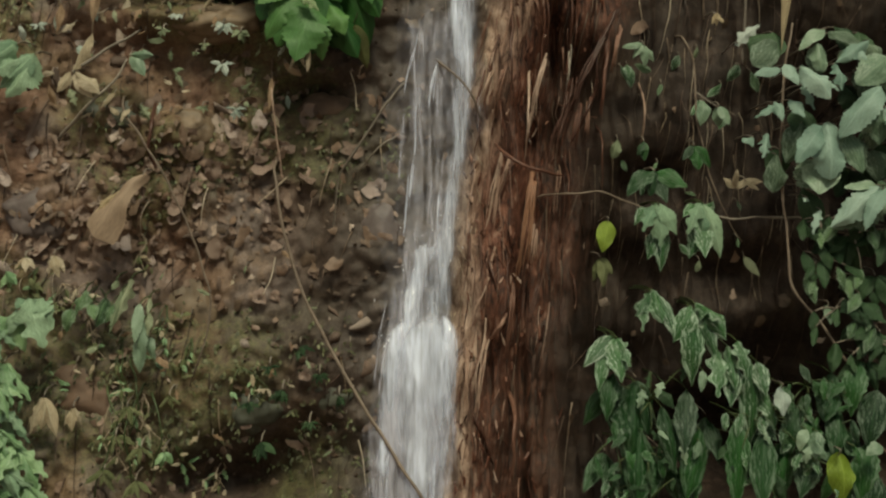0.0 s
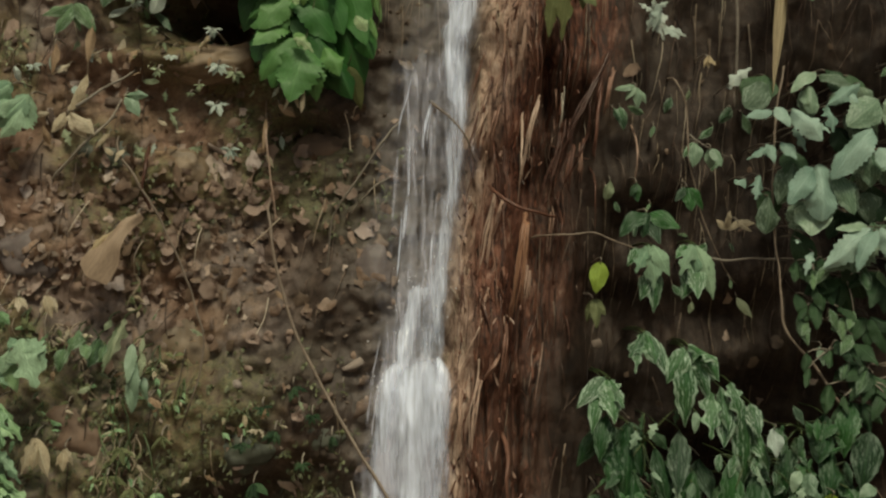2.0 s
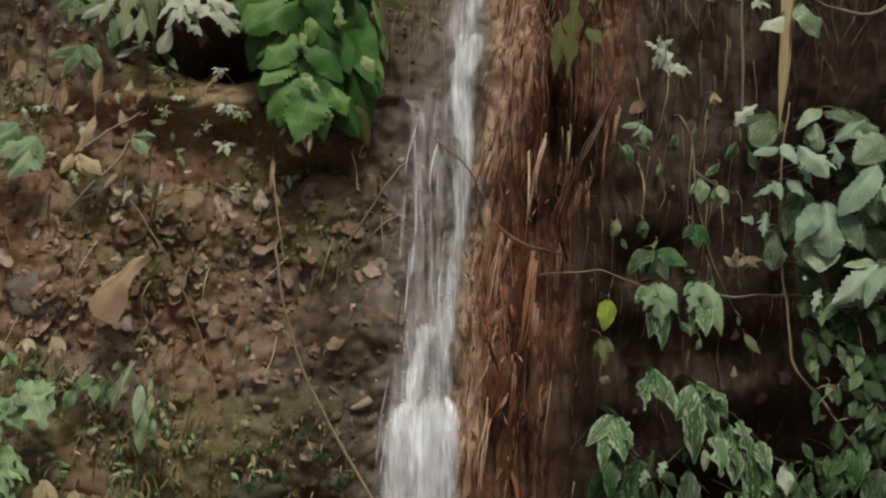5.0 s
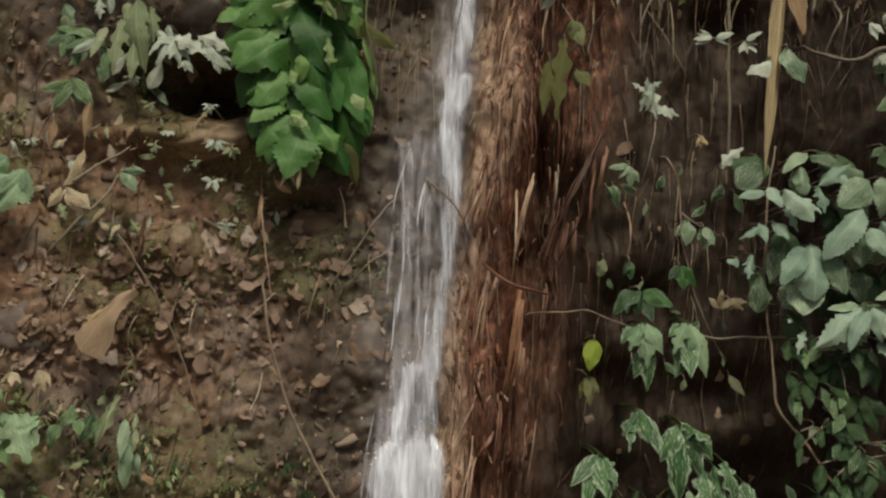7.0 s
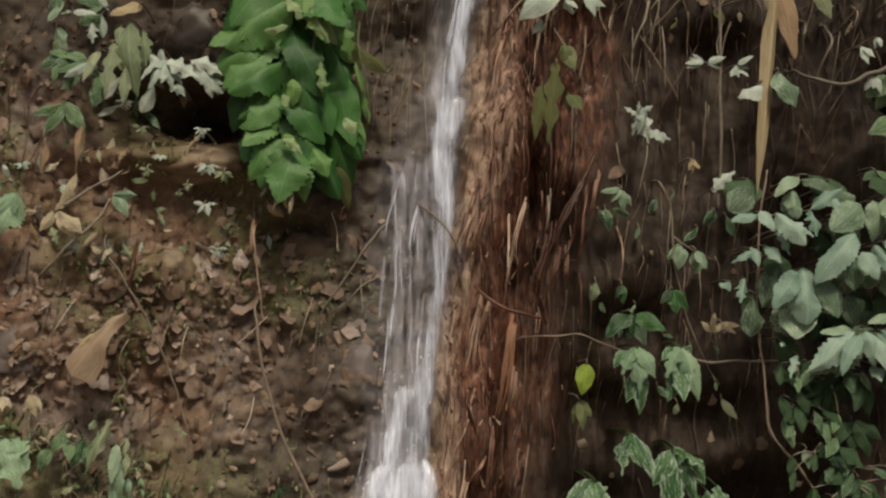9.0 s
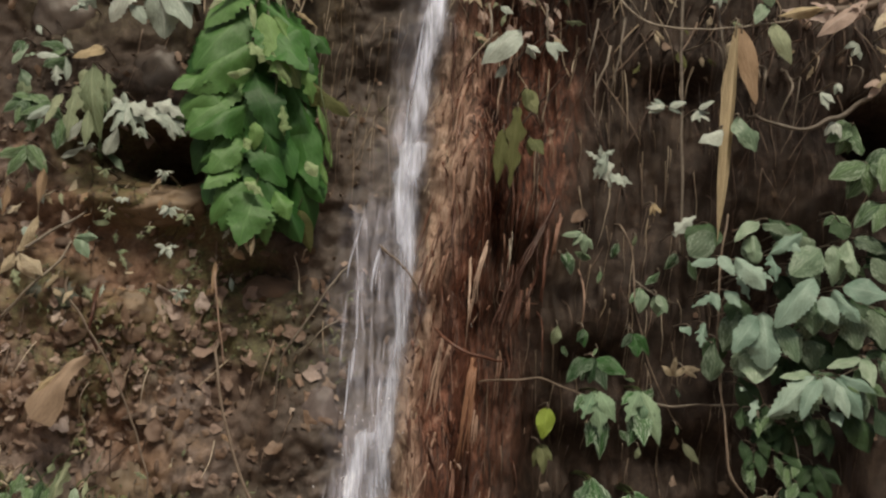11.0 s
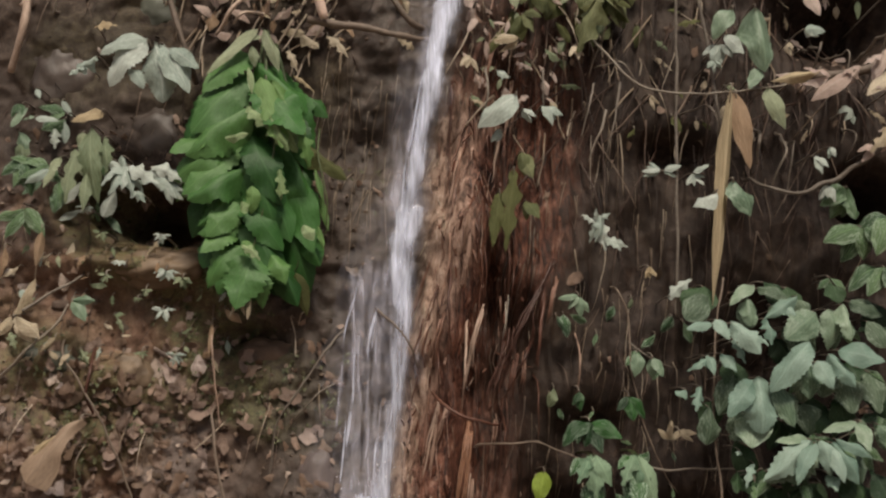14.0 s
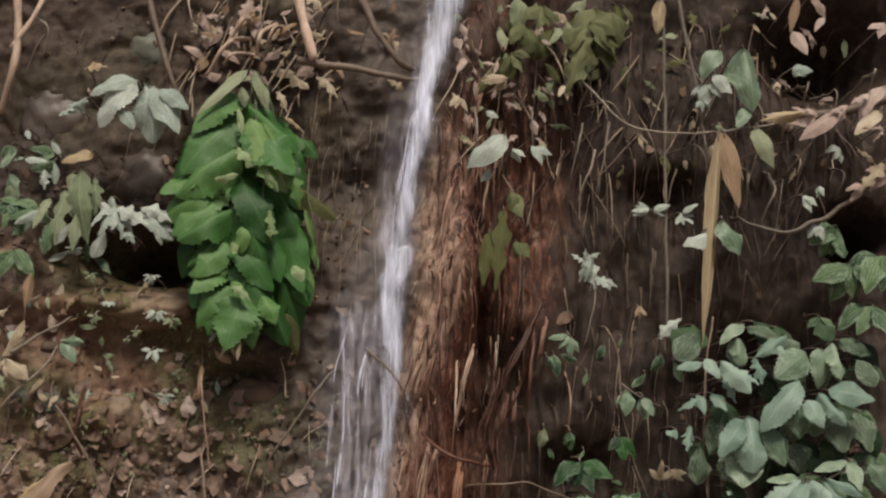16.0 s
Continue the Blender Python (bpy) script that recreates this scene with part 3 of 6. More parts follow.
# ---- leaves ----
def leaf_mesh(name, profile, droop=0.25, fold=0.25, wave=0.03, teeth=0.0, rows=12, seed=0):
    """A leaf of length 1 along y and width 1 along x, its face up z, drooping to the tip, folded at the rib, its edge
    uneven.
    """
    cols = 6
    verts, faces, uvs = [], [], []
    bend = 0.10 * math.sin(seed * 2.3)
    for k in range(rows + 1):
        v = k / rows
        for s in range(cols + 1):
            u = 2 * s / cols - 1
            q = seed * 5.3 + (20 if u > 0 else 0)
            rough = 1.0 if teeth > 0.08 else 0.75
            torn = 1 + rough * 0.22 * noise.noise(Vector((q, v * 4.5, 0))) + rough * 0.14 * noise.noise(Vector((q, v * 12, 5)))
            half = profile(v) / 2 * (1 - teeth * (k % 2)) * torn
            x = u * half
            y = v
            z = 0.10 * math.sin(v * 2.6) - droop * v * v
            z -= fold * abs(x) * (1.2 - 0.4 * v)
            z += wave * (math.sin(v * 9 + seed + (2 if u > 0 else 0)) + 0.8 * noise.noise(Vector((q, v * 9, 2)))) * abs(u) * min(1, 3 * (1 - v))
            verts.append((x + bend * math.sin(v * 3.0), y - 0.06 * teeth * abs(u), z))
            uvs.append((u, v))
    for k in range(rows):
        for s in range(cols):
            q = k * (cols + 1) + s
            faces.append((q, q + 1, q + cols + 2, q + cols + 1))
    me = meshed(name, verts, faces)
    layer = me.uv_layers.new(name="UVMap")
    for lp in me.loops:
        layer.data[lp.index].uv = uvs[lp.vertex_index]
    return me


def ovate(v):
    return max(0.012, math.sin(math.pi * v ** 0.75) ** 0.8 if 0 < v < 1 else 0)


def lance(v):
    return max(0.012, math.sin(math.pi * v ** 0.85) if 0 < v < 1 else 0)


def strap(v):
    return max(0.02, min(1.0, 6 * v + 0.3) * (1 - v ** 3) ** 0.7)


def lobed(v):
    return max(0.012, (math.sin(math.pi * v ** 0.7) ** 0.7 if 0 < v < 1 else 0) * (0.78 + 0.30 * math.cos(v * 19)))


def heart(v):
    return max(0.012, (1 - v) ** 0.65 * min(1.0, 5 * v + 0.35) * 1.05)


def scalloped(v):
    return max(0.012, (math.sin(math.pi * v ** 0.8) if 0 < v < 1 else 0) * (0.94 + 0.07 * math.cos(v * 46)))


def obovate(v):
    return max(0.012, math.sin(math.pi * v ** 1.25) ** 0.66 if 0 < v < 1 else 0)


def broad(v):
    return max(0.012, math.sin(math.pi * v ** 0.82) ** 0.62 if 0 < v < 1 else 0)


SHAPES = {}
for shape, fn, tooth, rows in (("ovate", ovate, 0.0, 14), ("lance", lance, 0.0, 16), ("toothed", ovate, 0.19, 20), ("strap", strap, 0.0, 12), ("lobed", lobed, 0.10, 20), ("heart", heart, 0.06, 14), ("scalloped", scalloped, 0.0, 30), ("obovate", obovate, 0.0, 14), ("broad", broad, 0.13, 24)):
    SHAPES[shape] = [(fn, tooth, rows, d, f, w, s) for d, f, w, s in ((0.15, 0.2, 0.04, 0), (0.3, 0.45, 0.07, 2), (0.05, 0.1, 0.08, 4), (0.45, 0.3, 0.05, 5), (0.2, 0.6, 0.09, 7), (0.35, 0.15, 0.06, 9))]
def spoon(v):
    return max(0.05, (0.12 + 0.95 * v ** 1.6) * (1 - v ** 9) ** 0.6)


SHAPES["spoon"] = [(spoon, 0.0, 14, 0.1, 0.5, 0.06, q) for q in range(6)]
MESHES = {}


def leaf(parent, base, tip, width, shape="ovate", mat=None, face=None, name="leaf", label="", rng=random):
    """One leaf from base to tip (places in the world), of that width, turned to face roughly the open side."""
    base, tip = Vector(base), Vector(tip)
    k = rng.randrange(6)
    shape = rng.choice(shape) if isinstance(shape, list) else shape
    key = (shape, k, mat.name)
    if key not in MESHES:
        fn, tooth, rows, d, f, w, s = SHAPES[shape][k]
        MESHES[key] = leaf_mesh(shape, fn, d, f, w, tooth, rows, s)
        MESHES[key].materials.append(mat)
    along = tip - base
    size = along.length
    y = along.normalized()
    up = Vector(face) if face else Vector((rng.uniform(-0.5, 0.5), -1, rng.uniform(0.1, 0.9)))
    x = y.cross(up).normalized()
    z = x.cross(y)
    m = Matrix((x * width, y * size, z * min(size, width * 1.7))).transposed().to_4x4()
    m.translation = base
    ob = new(name, MESHES[key])
    ob.matrix_world = m
    ob.parent = parent
    if label:
        ob["label"] = label
    return ob


def plant(name, label, root, leaves, shape, mat, width=0.5, category="plant", stem=VINE, radius=0.003, group="", rng=random):
    """A plant: a stem from its root in the bank to the foot of every leaf, and the leaves (base, tip[, width share])."""
    thing = tagged(new(name), label, category, group)
    root = Vector(root)
    v, f = [], []
    for spec in leaves:
        base = Vector(spec[0])
        mid = root.lerp(base, 0.5) + Vector((0, -0.02, 0.015))
        tube_into(v, f, spline([root, mid, base], 4), (radius, radius * 0.5), 5)
    link("stem", meshed("stem", v, f), stem, thing)
    for spec in leaves:
        size = (Vector(spec[1]) - Vector(spec[0])).length
        leaf(thing, spec[0], spec[1], size * (spec[2] if len(spec) > 2 else width), shape, mat, rng=rng)
    return thing


PX = 0.00157
OLIVE_STEM = piece("green_stem", [(0.0, (0.03, 0.05, 0.016)), (1.0, (0.075, 0.10, 0.036))], 0.5, 60)


def rooted(p, dz=0.03, deep=0.02):
    """A place in the bank's skin behind p."""
    return Vector((p[0], bank(p[0], p[2] + dz) + deep, p[2] + dz))


def fan(thing, centre, size, n, a0, a1, shape, mat, width=0.5, rng=random, out=0.05, label=""):
    """Leaves that spread from one point, between two directions (degrees, 0 to the right, -90 down)."""
    c = Vector(centre)
    v, f = [], []
    tube_into(v, f, spline([rooted(c), rooted(c, 0.03, 0).lerp(c, 0.6) + Vector((0, -0.01, 0.004)), c], 4), (0.0032, 0.002), 5)
    link("stem", meshed("stem", v, f), VINE, thing)
    for k in range(n):
        a = radians(a0 + (a1 - a0) * (k + 0.5) / n + rng.uniform(-9, 9))
        s = size * rng.uniform(0.75, 1.1)
        d = Vector((math.cos(a), -rng.uniform(-0.1, 0.55), math.sin(a))).normalized()
        base = c + d * s * 0.06 + Vector((0, rng.uniform(-0.012, 0.012), 0))
        leaf(thing, base, base + d * s, s * width * rng.uniform(0.85, 1.15), shape, mat, rng=rng, label=label)


def fans(name, label, category, rows, shape, mat, width=0.5, seed=1, group=""):
    rng = random.Random(seed)
    thing = tagged(new(name), label, category, group)
    for centre, px, n, a0, a1 in rows:
        fan(thing, centre, px * PX, n, a0, a1, shape, mat, width, rng)
    return thing


def hung(parent, rows, y, shape, mat, rng, lean=0.04, label=""):
    """Leaves of a thing or part: foot (x, z), tip (x, z) and width, at about that depth, their tips standing out."""
    for x, z, x1, z1, w in rows:
        o = y + rng.uniform(-0.012, 0.012)
        leaf(parent, (x, o, z), (x1, o - lean * rng.uniform(0.5, 1.3), z1), w * rng.uniform(0.85, 1.05), shape, mat, (rng.uniform(-0.3, 0.3), -1, rng.uniform(0.2, 0.8)), rng=rng, label=label)


def stem_shape(a, b):
    """Verts and faces of a thin stalk from a to b, slightly arched."""
    v, f = [], []
    a, b = Vector(a), Vector(b)
    tube_into(v, f, spline([a, a.lerp(b, 0.6) + Vector((0, -0.008, 0.006)), b], 4), (0.0026, 0.0018), 5)
    return v, f


def hung_plant(name, label, category, rows, y, shape, mat, seed, group="", lean=0.04, stem=VINE, tuft=False):
    """A plant whose leaves hang at given places, each on a stalk out of the bank or, in a tuft, out of one point."""
    rng = random.Random(seed)
    thing = tagged(new(name), label, category, group)
    heart_of = sum((Vector((r[0], y + 0.03, r[1])) for r in rows), Vector()) / len(rows)
    if tuft:
        link("stem", meshed("stem", *stem_shape(rooted(heart_of, 0.0), heart_of)), stem, thing)
    for x, z, x1, z1, w in rows:
        c = Vector((x, y, z))
        v, f = stem_shape(heart_of if tuft else rooted(c, 0.03), c)
        link("stalk", meshed("stalk", v, f), stem, thing)
    hung(thing, rows, y, shape, mat, rng, lean)
    return thing


def loose(name, label, base, tip, width, shape, mat, category="leaf", face=None, group=""):
    """A single leaf that hangs or lies on the bank, on a short stalk."""
    thing = tagged(new(name), label, category, group)
    size = (Vector(tip) - Vector(base)).length
    leaf(thing, base, tip, width * PX, shape, mat, face, "blade")
    v, f = [], []
    tube_into(v, f, spline([rooted(base, 0.02), Vector(base) + Vector((0, 0.01, 0.012)), Vector(base) + (Vector(tip) - Vector(base)) * 0.08], 4), (0.0022, 0.0016), 5)
    link("stalk", meshed("stalk", v, f), VINE, thing)
    return thing


def vine(name, label, pts, r0, r1, mat=VINE, category="vine", wiggle=0.006, steps=8):
    return tagged(tube(name, pts, r0, r1, mat, steps=steps, wiggle=wiggle), label, category)


# ---- the broad bright plant that hangs beside the fall ----
def bright_plant():
    rng = random.Random(5)
    thing = tagged(new("hanging_plant"), "bright green hanging plant with overlapping drooping leaves", "plant")
    fronds = [
        [(-0.323, 3.99, 3.086), (-0.271, 3.98, 2.890), (-0.231, 3.98, 2.653), (-0.236, 3.98, 2.458), (-0.253, 3.99, 2.402)],
        [(-0.355, 3.96, 3.104), (-0.375, 3.94, 2.900), (-0.397, 3.93, 2.700), (-0.390, 3.94, 2.500), (-0.375, 3.94, 2.420)],
        [(-0.347, 3.95, 3.110), (-0.340, 3.91, 2.940), (-0.310, 3.89, 2.780), (-0.330, 3.89, 2.600), (-0.364, 3.90, 2.440)],
    ]
    ribs = []
    for way in fronds:
        v, f = [], []
        tube_into(v, f, [rooted(way[0], 0.02)] + spline(way, 10), (0.006, 0.002), 6)
        ribs.append(link("frond", meshed("frond", v, f), OLIVE_STEM, thing))
    hung(ribs[0], [(-0.297, 2.798, -0.191, 2.556, 0.133), (-0.258, 2.678, -0.195, 2.454, 0.117), (-0.293, 2.558, -0.205, 2.360, 0.126), (-0.333, 2.488, -0.232, 2.311, 0.111), (-0.350, 3.009, -0.215, 2.756, 0.126), (-0.430, 2.956, -0.568, 2.763, 0.126), (-0.438, 2.752, -0.560, 2.583, 0.126), (-0.432, 2.569, -0.502, 2.404, 0.111), (-0.298, 2.907, -0.195, 2.706, 0.104), (-0.356, 2.703, -0.253, 2.489, 0.142), (-0.381, 2.504, -0.375, 2.325, 0.142), (-0.238, 2.539, -0.178, 2.425, 0.073), (-0.483, 2.651, -0.541, 2.502, 0.095)],
         3.97, ["broad", "ovate"], SHADED_BRIGHT, rng, 0.03)
    hung(ribs[1], [(-0.383, 3.032, -0.519, 2.901, 0.117), (-0.387, 2.970, -0.546, 2.787, 0.145), (-0.378, 2.873, -0.557, 2.727, 0.133), (-0.384, 2.790, -0.596, 2.618, 0.133), (-0.394, 2.690, -0.535, 2.603, 0.111), (-0.398, 2.641, -0.514, 2.532, 0.114), (-0.399, 2.566, -0.516, 2.506, 0.088), (-0.406, 2.517, -0.503, 2.435, 0.082), (-0.392, 2.469, -0.485, 2.359, 0.098)], 3.91, ["broad", "toothed", "broad"], BRIGHT, rng, 0.06)
    hung(ribs[1], [(-0.372, 2.998, -0.219, 2.859, 0.123), (-0.370, 2.934, -0.224, 2.769, 0.133), (-0.378, 2.783, -0.271, 2.601, 0.133), (-0.397, 2.707, -0.303, 2.535, 0.126), (-0.394, 2.599, -0.270, 2.474, 0.101), (-0.401, 2.534, -0.258, 2.385, 0.111)], 3.91, "broad", SHADED_BRIGHT, rng, 0.06)
    hung(ribs[1], [(-0.352, 2.440, -0.399, 2.275, 0.133), (-0.335, 2.418, -0.319, 2.295, 0.073), (-0.386, 2.443, -0.453, 2.337, 0.088), (-0.311, 2.437, -0.265, 2.362, 0.063)], 3.90, ["toothed", "broad"], BRIGHT, rng, 0.03)
    hung(ribs[2], [(-0.386, 2.854, -0.318, 2.802, 0.066), (-0.339, 2.871, -0.237, 2.738, 0.092), (-0.322, 2.822, -0.265, 2.727, 0.057), (-0.387, 2.454, -0.334, 2.420, 0.038), (-0.397, 2.556, -0.370, 2.570, 0.038), (-0.387, 2.970, -0.375, 2.890, 0.022), (-0.292, 2.675, -0.283, 2.587, 0.035), (-0.446, 2.760, -0.380, 2.778, 0.028), (-0.222, 2.514, -0.189, 2.476, 0.038), (-0.299, 2.610, -0.262, 2.610, 0.025)],
         3.855, ["lobed", "broad", "lance"], FRESH, rng, 0.01, "paler yellowish leaf")
    hung(ribs[2], [(-0.369, 3.100, -0.505, 2.951, 0.041), (-0.353, 3.104, -0.301, 2.979, 0.044), (-0.384, 3.045, -0.372, 2.984, 0.032), (-0.359, 3.083, -0.438, 3.044, 0.028)], 3.90, ["lance", "ovate"], WITHERED, rng, 0.02, "withered pale leaf")
    hung(ribs[2], [(-0.353, 2.943, -0.272, 2.745, 0.081), (-0.324, 2.936, -0.222, 2.769, 0.069), (-0.345, 2.873, -0.282, 2.732, 0.053), (-0.235, 2.783, -0.208, 2.690, 0.047), (-0.365, 2.627, -0.368, 2.554, 0.047), (-0.385, 2.470, -0.349, 2.422, 0.041)], 3.865, ["broad", "toothed", "lobed"], YOUNG, rng, 0.015, "young yellow-green leaf")
    hung(ribs[1], [(-0.441, 2.792, -0.601, 2.722, 0.092), (-0.459, 2.747, -0.593, 2.673, 0.095), (-0.445, 2.698, -0.565, 2.605, 0.098), (-0.407, 2.587, -0.486, 2.486, 0.082)], 3.9, ["broad", "toothed"], BRIGHT, rng, 0.03)
    hung(ribs[0], [(-0.196, 2.698, -0.163, 2.596, 0.022), (-0.179, 2.616, -0.155, 2.518, 0.022), (-0.184, 2.530, -0.164, 2.462, 0.019)], 3.93, "lance", YOUNG, rng, 0.01, "young yellow-green leaf")
    for k in range(44):
        t = (k + 0.5) / 44
        z = 3.02 - 0.57 * t
        half = 0.05 + 0.10 * math.sin(math.pi * min(1.0, 0.15 + 0.85 * t))
        x = -0.375 + rng.uniform(-1, 1) * half + 0.03 * t
        a = radians(-90 + rng.gauss(0, 30) - 60 * (x + 0.36))
        hung(ribs[0], [(x, z, x + 0.12 * math.cos(a), z + 0.12 * math.sin(a), rng.uniform(0.06, 0.09))], 4.0, "broad", SHADED_BRIGHT, rng, 0.03)
    for b, e, w in (((-0.385, 3.88, 2.329), (-0.421, 3.88, 2.258), 10), ((-0.361, 3.88, 2.313), (-0.367, 3.88, 2.251), 10), ((-0.400, 3.88, 2.337), (-0.379, 3.88, 2.263), 10)):
        leaf(thing, b, e, w * PX, "lance", BUFF, rng=rng, label="withered pale leaf tip")
    for b, e, w in (((-0.230, 3.95, 2.769), (-0.102, 3.93, 2.674), 40), ((-0.245, 3.97, 2.403), (-0.217, 3.97, 2.283), 28)):
        leaf(thing, b, e, w * PX, "ovate", DULL, rng=rng, label="dull olive leaf")


bright_plant()
vine("tendril", "thin green tendril with a curled end", [(-0.191, 3.95, 2.820), (-0.182, 3.91, 2.709), (-0.160, 3.91, 2.610), (-0.156, 3.92, 2.531), (-0.175, 3.95, 2.489)], 0.003, 0.0015, OLIVE_STEM)

# ---- right of the fall: the pale shrub ----
hung_plant("shrub", "pale glaucous green shrub with broad drooping leaves", "shrub", [(1.019, 2.103, 1.022, 1.954, 0.104), (1.006, 2.094, 0.926, 1.990, 0.066), (1.165, 2.198, 1.037, 2.097, 0.088), (1.216, 2.167, 1.277, 2.082, 0.073), (1.245, 2.180, 1.364, 2.147, 0.073), (1.181, 2.148, 1.218, 2.072, 0.063), (1.184, 1.935, 1.201, 1.848, 0.057), (1.160, 1.937, 1.027, 1.828, 0.073), (1.171, 1.928, 1.103, 1.826, 0.057), (1.214, 1.929, 1.283, 1.827, 0.070), (1.227, 1.938, 1.323, 1.897, 0.041), (1.205, 1.926, 1.234, 1.836, 0.047), (0.903, 2.250, 0.829, 2.234, 0.032), (0.950, 2.251, 1.018, 2.174, 0.070), (0.910, 2.260, 0.945, 2.204, 0.047)], 3.82, ["toothed", "broad", "toothed", "ovate"], GLAUCOUS, 11)
hung_plant("shrub", "pale green shrub with broad leaves on the bank", "shrub", [(1.019, 2.003, 0.997, 1.912, 0.104), (1.072, 2.093, 1.124, 1.986, 0.070), (1.156, 2.153, 1.170, 2.054, 0.104), (1.199, 2.286, 1.105, 2.212, 0.095), (1.235, 2.299, 1.242, 2.195, 0.070), (1.273, 2.312, 1.287, 2.214, 0.066), (1.146, 1.928, 1.116, 1.819, 0.079), (1.165, 1.941, 1.062, 1.930, 0.041), (1.310, 1.991, 1.318, 1.905, 0.047), (1.359, 1.982, 1.392, 1.909, 0.054), (1.297, 1.988, 1.197, 1.962, 0.038), (1.006, 2.324, 1.012, 2.249, 0.057), (1.032, 2.366, 0.958, 2.314, 0.044)], 3.86, ["toothed", "ovate", "broad"], PALE, 12)
hung_plant("shrub", "small pale green leaves at the edge of the shrub", "shrub", [(1.054, 2.271, 1.067, 2.202, 0.047), (0.909, 2.163, 0.831, 2.128, 0.035), (0.932, 2.172, 0.964, 2.117, 0.038), (0.891, 2.166, 0.899, 2.119, 0.028), (0.832, 2.072, 0.804, 2.059, 0.035), (0.870, 2.082, 0.852, 2.014, 0.038), (0.970, 2.214, 0.996, 2.151, 0.035), (1.109, 2.300, 1.133, 2.285, 0.032), (1.148, 2.336, 1.054, 2.277, 0.054), (0.975, 1.908, 0.963, 1.896, 0.022), (1.018, 2.220, 1.048, 2.205, 0.032), (1.216, 1.847, 1.220, 1.799, 0.041), (1.011, 1.875, 0.984, 1.815, 0.032)], 3.86, ["toothed", "ovate", "lobed"], GLAUCOUS, 13)
hung_plant("shrub", "greyish green shrub with broad soft overlapping leaves", "shrub", [(0.910, 2.335, 0.833, 2.264, 0.080), (1.000, 2.323, 1.025, 2.250, 0.069), (1.046, 2.362, 1.131, 2.341, 0.052), (1.121, 2.342, 1.071, 2.279, 0.046), (1.153, 2.331, 1.172, 2.268, 0.055), (1.117, 2.254, 1.206, 2.202, 0.095), (1.213, 2.275, 1.128, 2.213, 0.068), (1.247, 2.304, 1.253, 2.190, 0.074), (1.307, 2.327, 1.403, 2.302, 0.065), (1.352, 2.273, 1.397, 2.200, 0.071), (0.972, 2.115, 0.934, 2.009, 0.080), (1.160, 2.151, 1.171, 2.054, 0.089), (1.228, 2.136, 1.209, 2.064, 0.071), (1.284, 2.124, 1.294, 2.012, 0.095), (1.351, 2.131, 1.369, 2.013, 0.086), (1.096, 2.079, 1.136, 1.983, 0.074), (0.981, 2.016, 1.021, 1.921, 0.114), (0.900, 2.030, 0.894, 1.932, 0.061), (1.164, 2.042, 1.185, 1.965, 0.083), (1.195, 1.916, 1.042, 1.827, 0.111), (1.255, 1.932, 1.308, 1.828, 0.105), (1.321, 1.997, 1.322, 1.905, 0.034), (1.355, 1.975, 1.383, 1.920, 0.040)], 3.895, ["broad", "toothed", "obovate", "ovate"], GREYGREEN, 14, lean=0.03)
hung_plant("shrub", "shade-darkened green shrub leaves behind the pale ones", "shrub", [(0.905, 2.371, 0.880, 2.277, 0.117), (1.137, 2.371, 1.165, 2.290, 0.095), (1.171, 2.068, 1.198, 1.959, 0.111), (1.303, 2.164, 1.344, 2.038, 0.095), (1.365, 2.133, 1.403, 2.008, 0.095), (1.266, 2.389, 1.279, 2.324, 0.079), (1.360, 2.341, 1.403, 2.229, 0.095), (0.985, 2.160, 0.966, 2.066, 0.095), (0.918, 2.049, 0.900, 1.971, 0.070), (1.267, 2.069, 1.294, 1.975, 0.088), (1.131, 1.865, 1.158, 1.758, 0.095), (1.287, 1.851, 1.344, 1.745, 0.111), (0.977, 1.941, 1.021, 1.849, 0.079), (1.351, 1.867, 1.392, 1.760, 0.079), (1.073, 2.386, 1.118, 2.322, 0.063), (1.099, 2.225, 1.143, 2.146, 0.079)], 3.93, ["obovate", "ovate"], SHADE, 16)
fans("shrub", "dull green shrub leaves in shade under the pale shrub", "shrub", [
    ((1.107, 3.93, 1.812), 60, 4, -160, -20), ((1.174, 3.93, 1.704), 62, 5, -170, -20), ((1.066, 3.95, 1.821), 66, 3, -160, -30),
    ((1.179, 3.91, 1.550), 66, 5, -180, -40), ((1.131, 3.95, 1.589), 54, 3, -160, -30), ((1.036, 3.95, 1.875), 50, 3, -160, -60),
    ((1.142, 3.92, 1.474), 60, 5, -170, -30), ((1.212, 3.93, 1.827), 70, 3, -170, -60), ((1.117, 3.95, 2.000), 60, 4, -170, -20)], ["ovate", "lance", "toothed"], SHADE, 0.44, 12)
fans("shrub", "small-leaved green shrub behind the pale one", "shrub", [
    ((1.182, 3.95, 2.260), 44, 4, -170, -20), ((1.296, 3.95, 2.277), 46, 4, -170, -20), ((1.390, 3.94, 2.276), 46, 4, -170, -20), ((1.190, 3.95, 2.116), 44, 4, -170, -20), ((1.333, 3.94, 2.148), 48, 4, -170, -20),
    ((1.281, 3.95, 2.022), 50, 4, -170, -20), ((1.389, 3.94, 2.022), 50, 4, -170, -20), ((1.167, 3.95, 1.975), 44, 4, -170, -20), ((1.339, 3.95, 1.929), 50, 4, -170, -20), ((1.271, 3.95, 2.406), 36, 3, -170, -20)], ["ovate", "lance", "toothed"], GREEN, 0.44, 15)
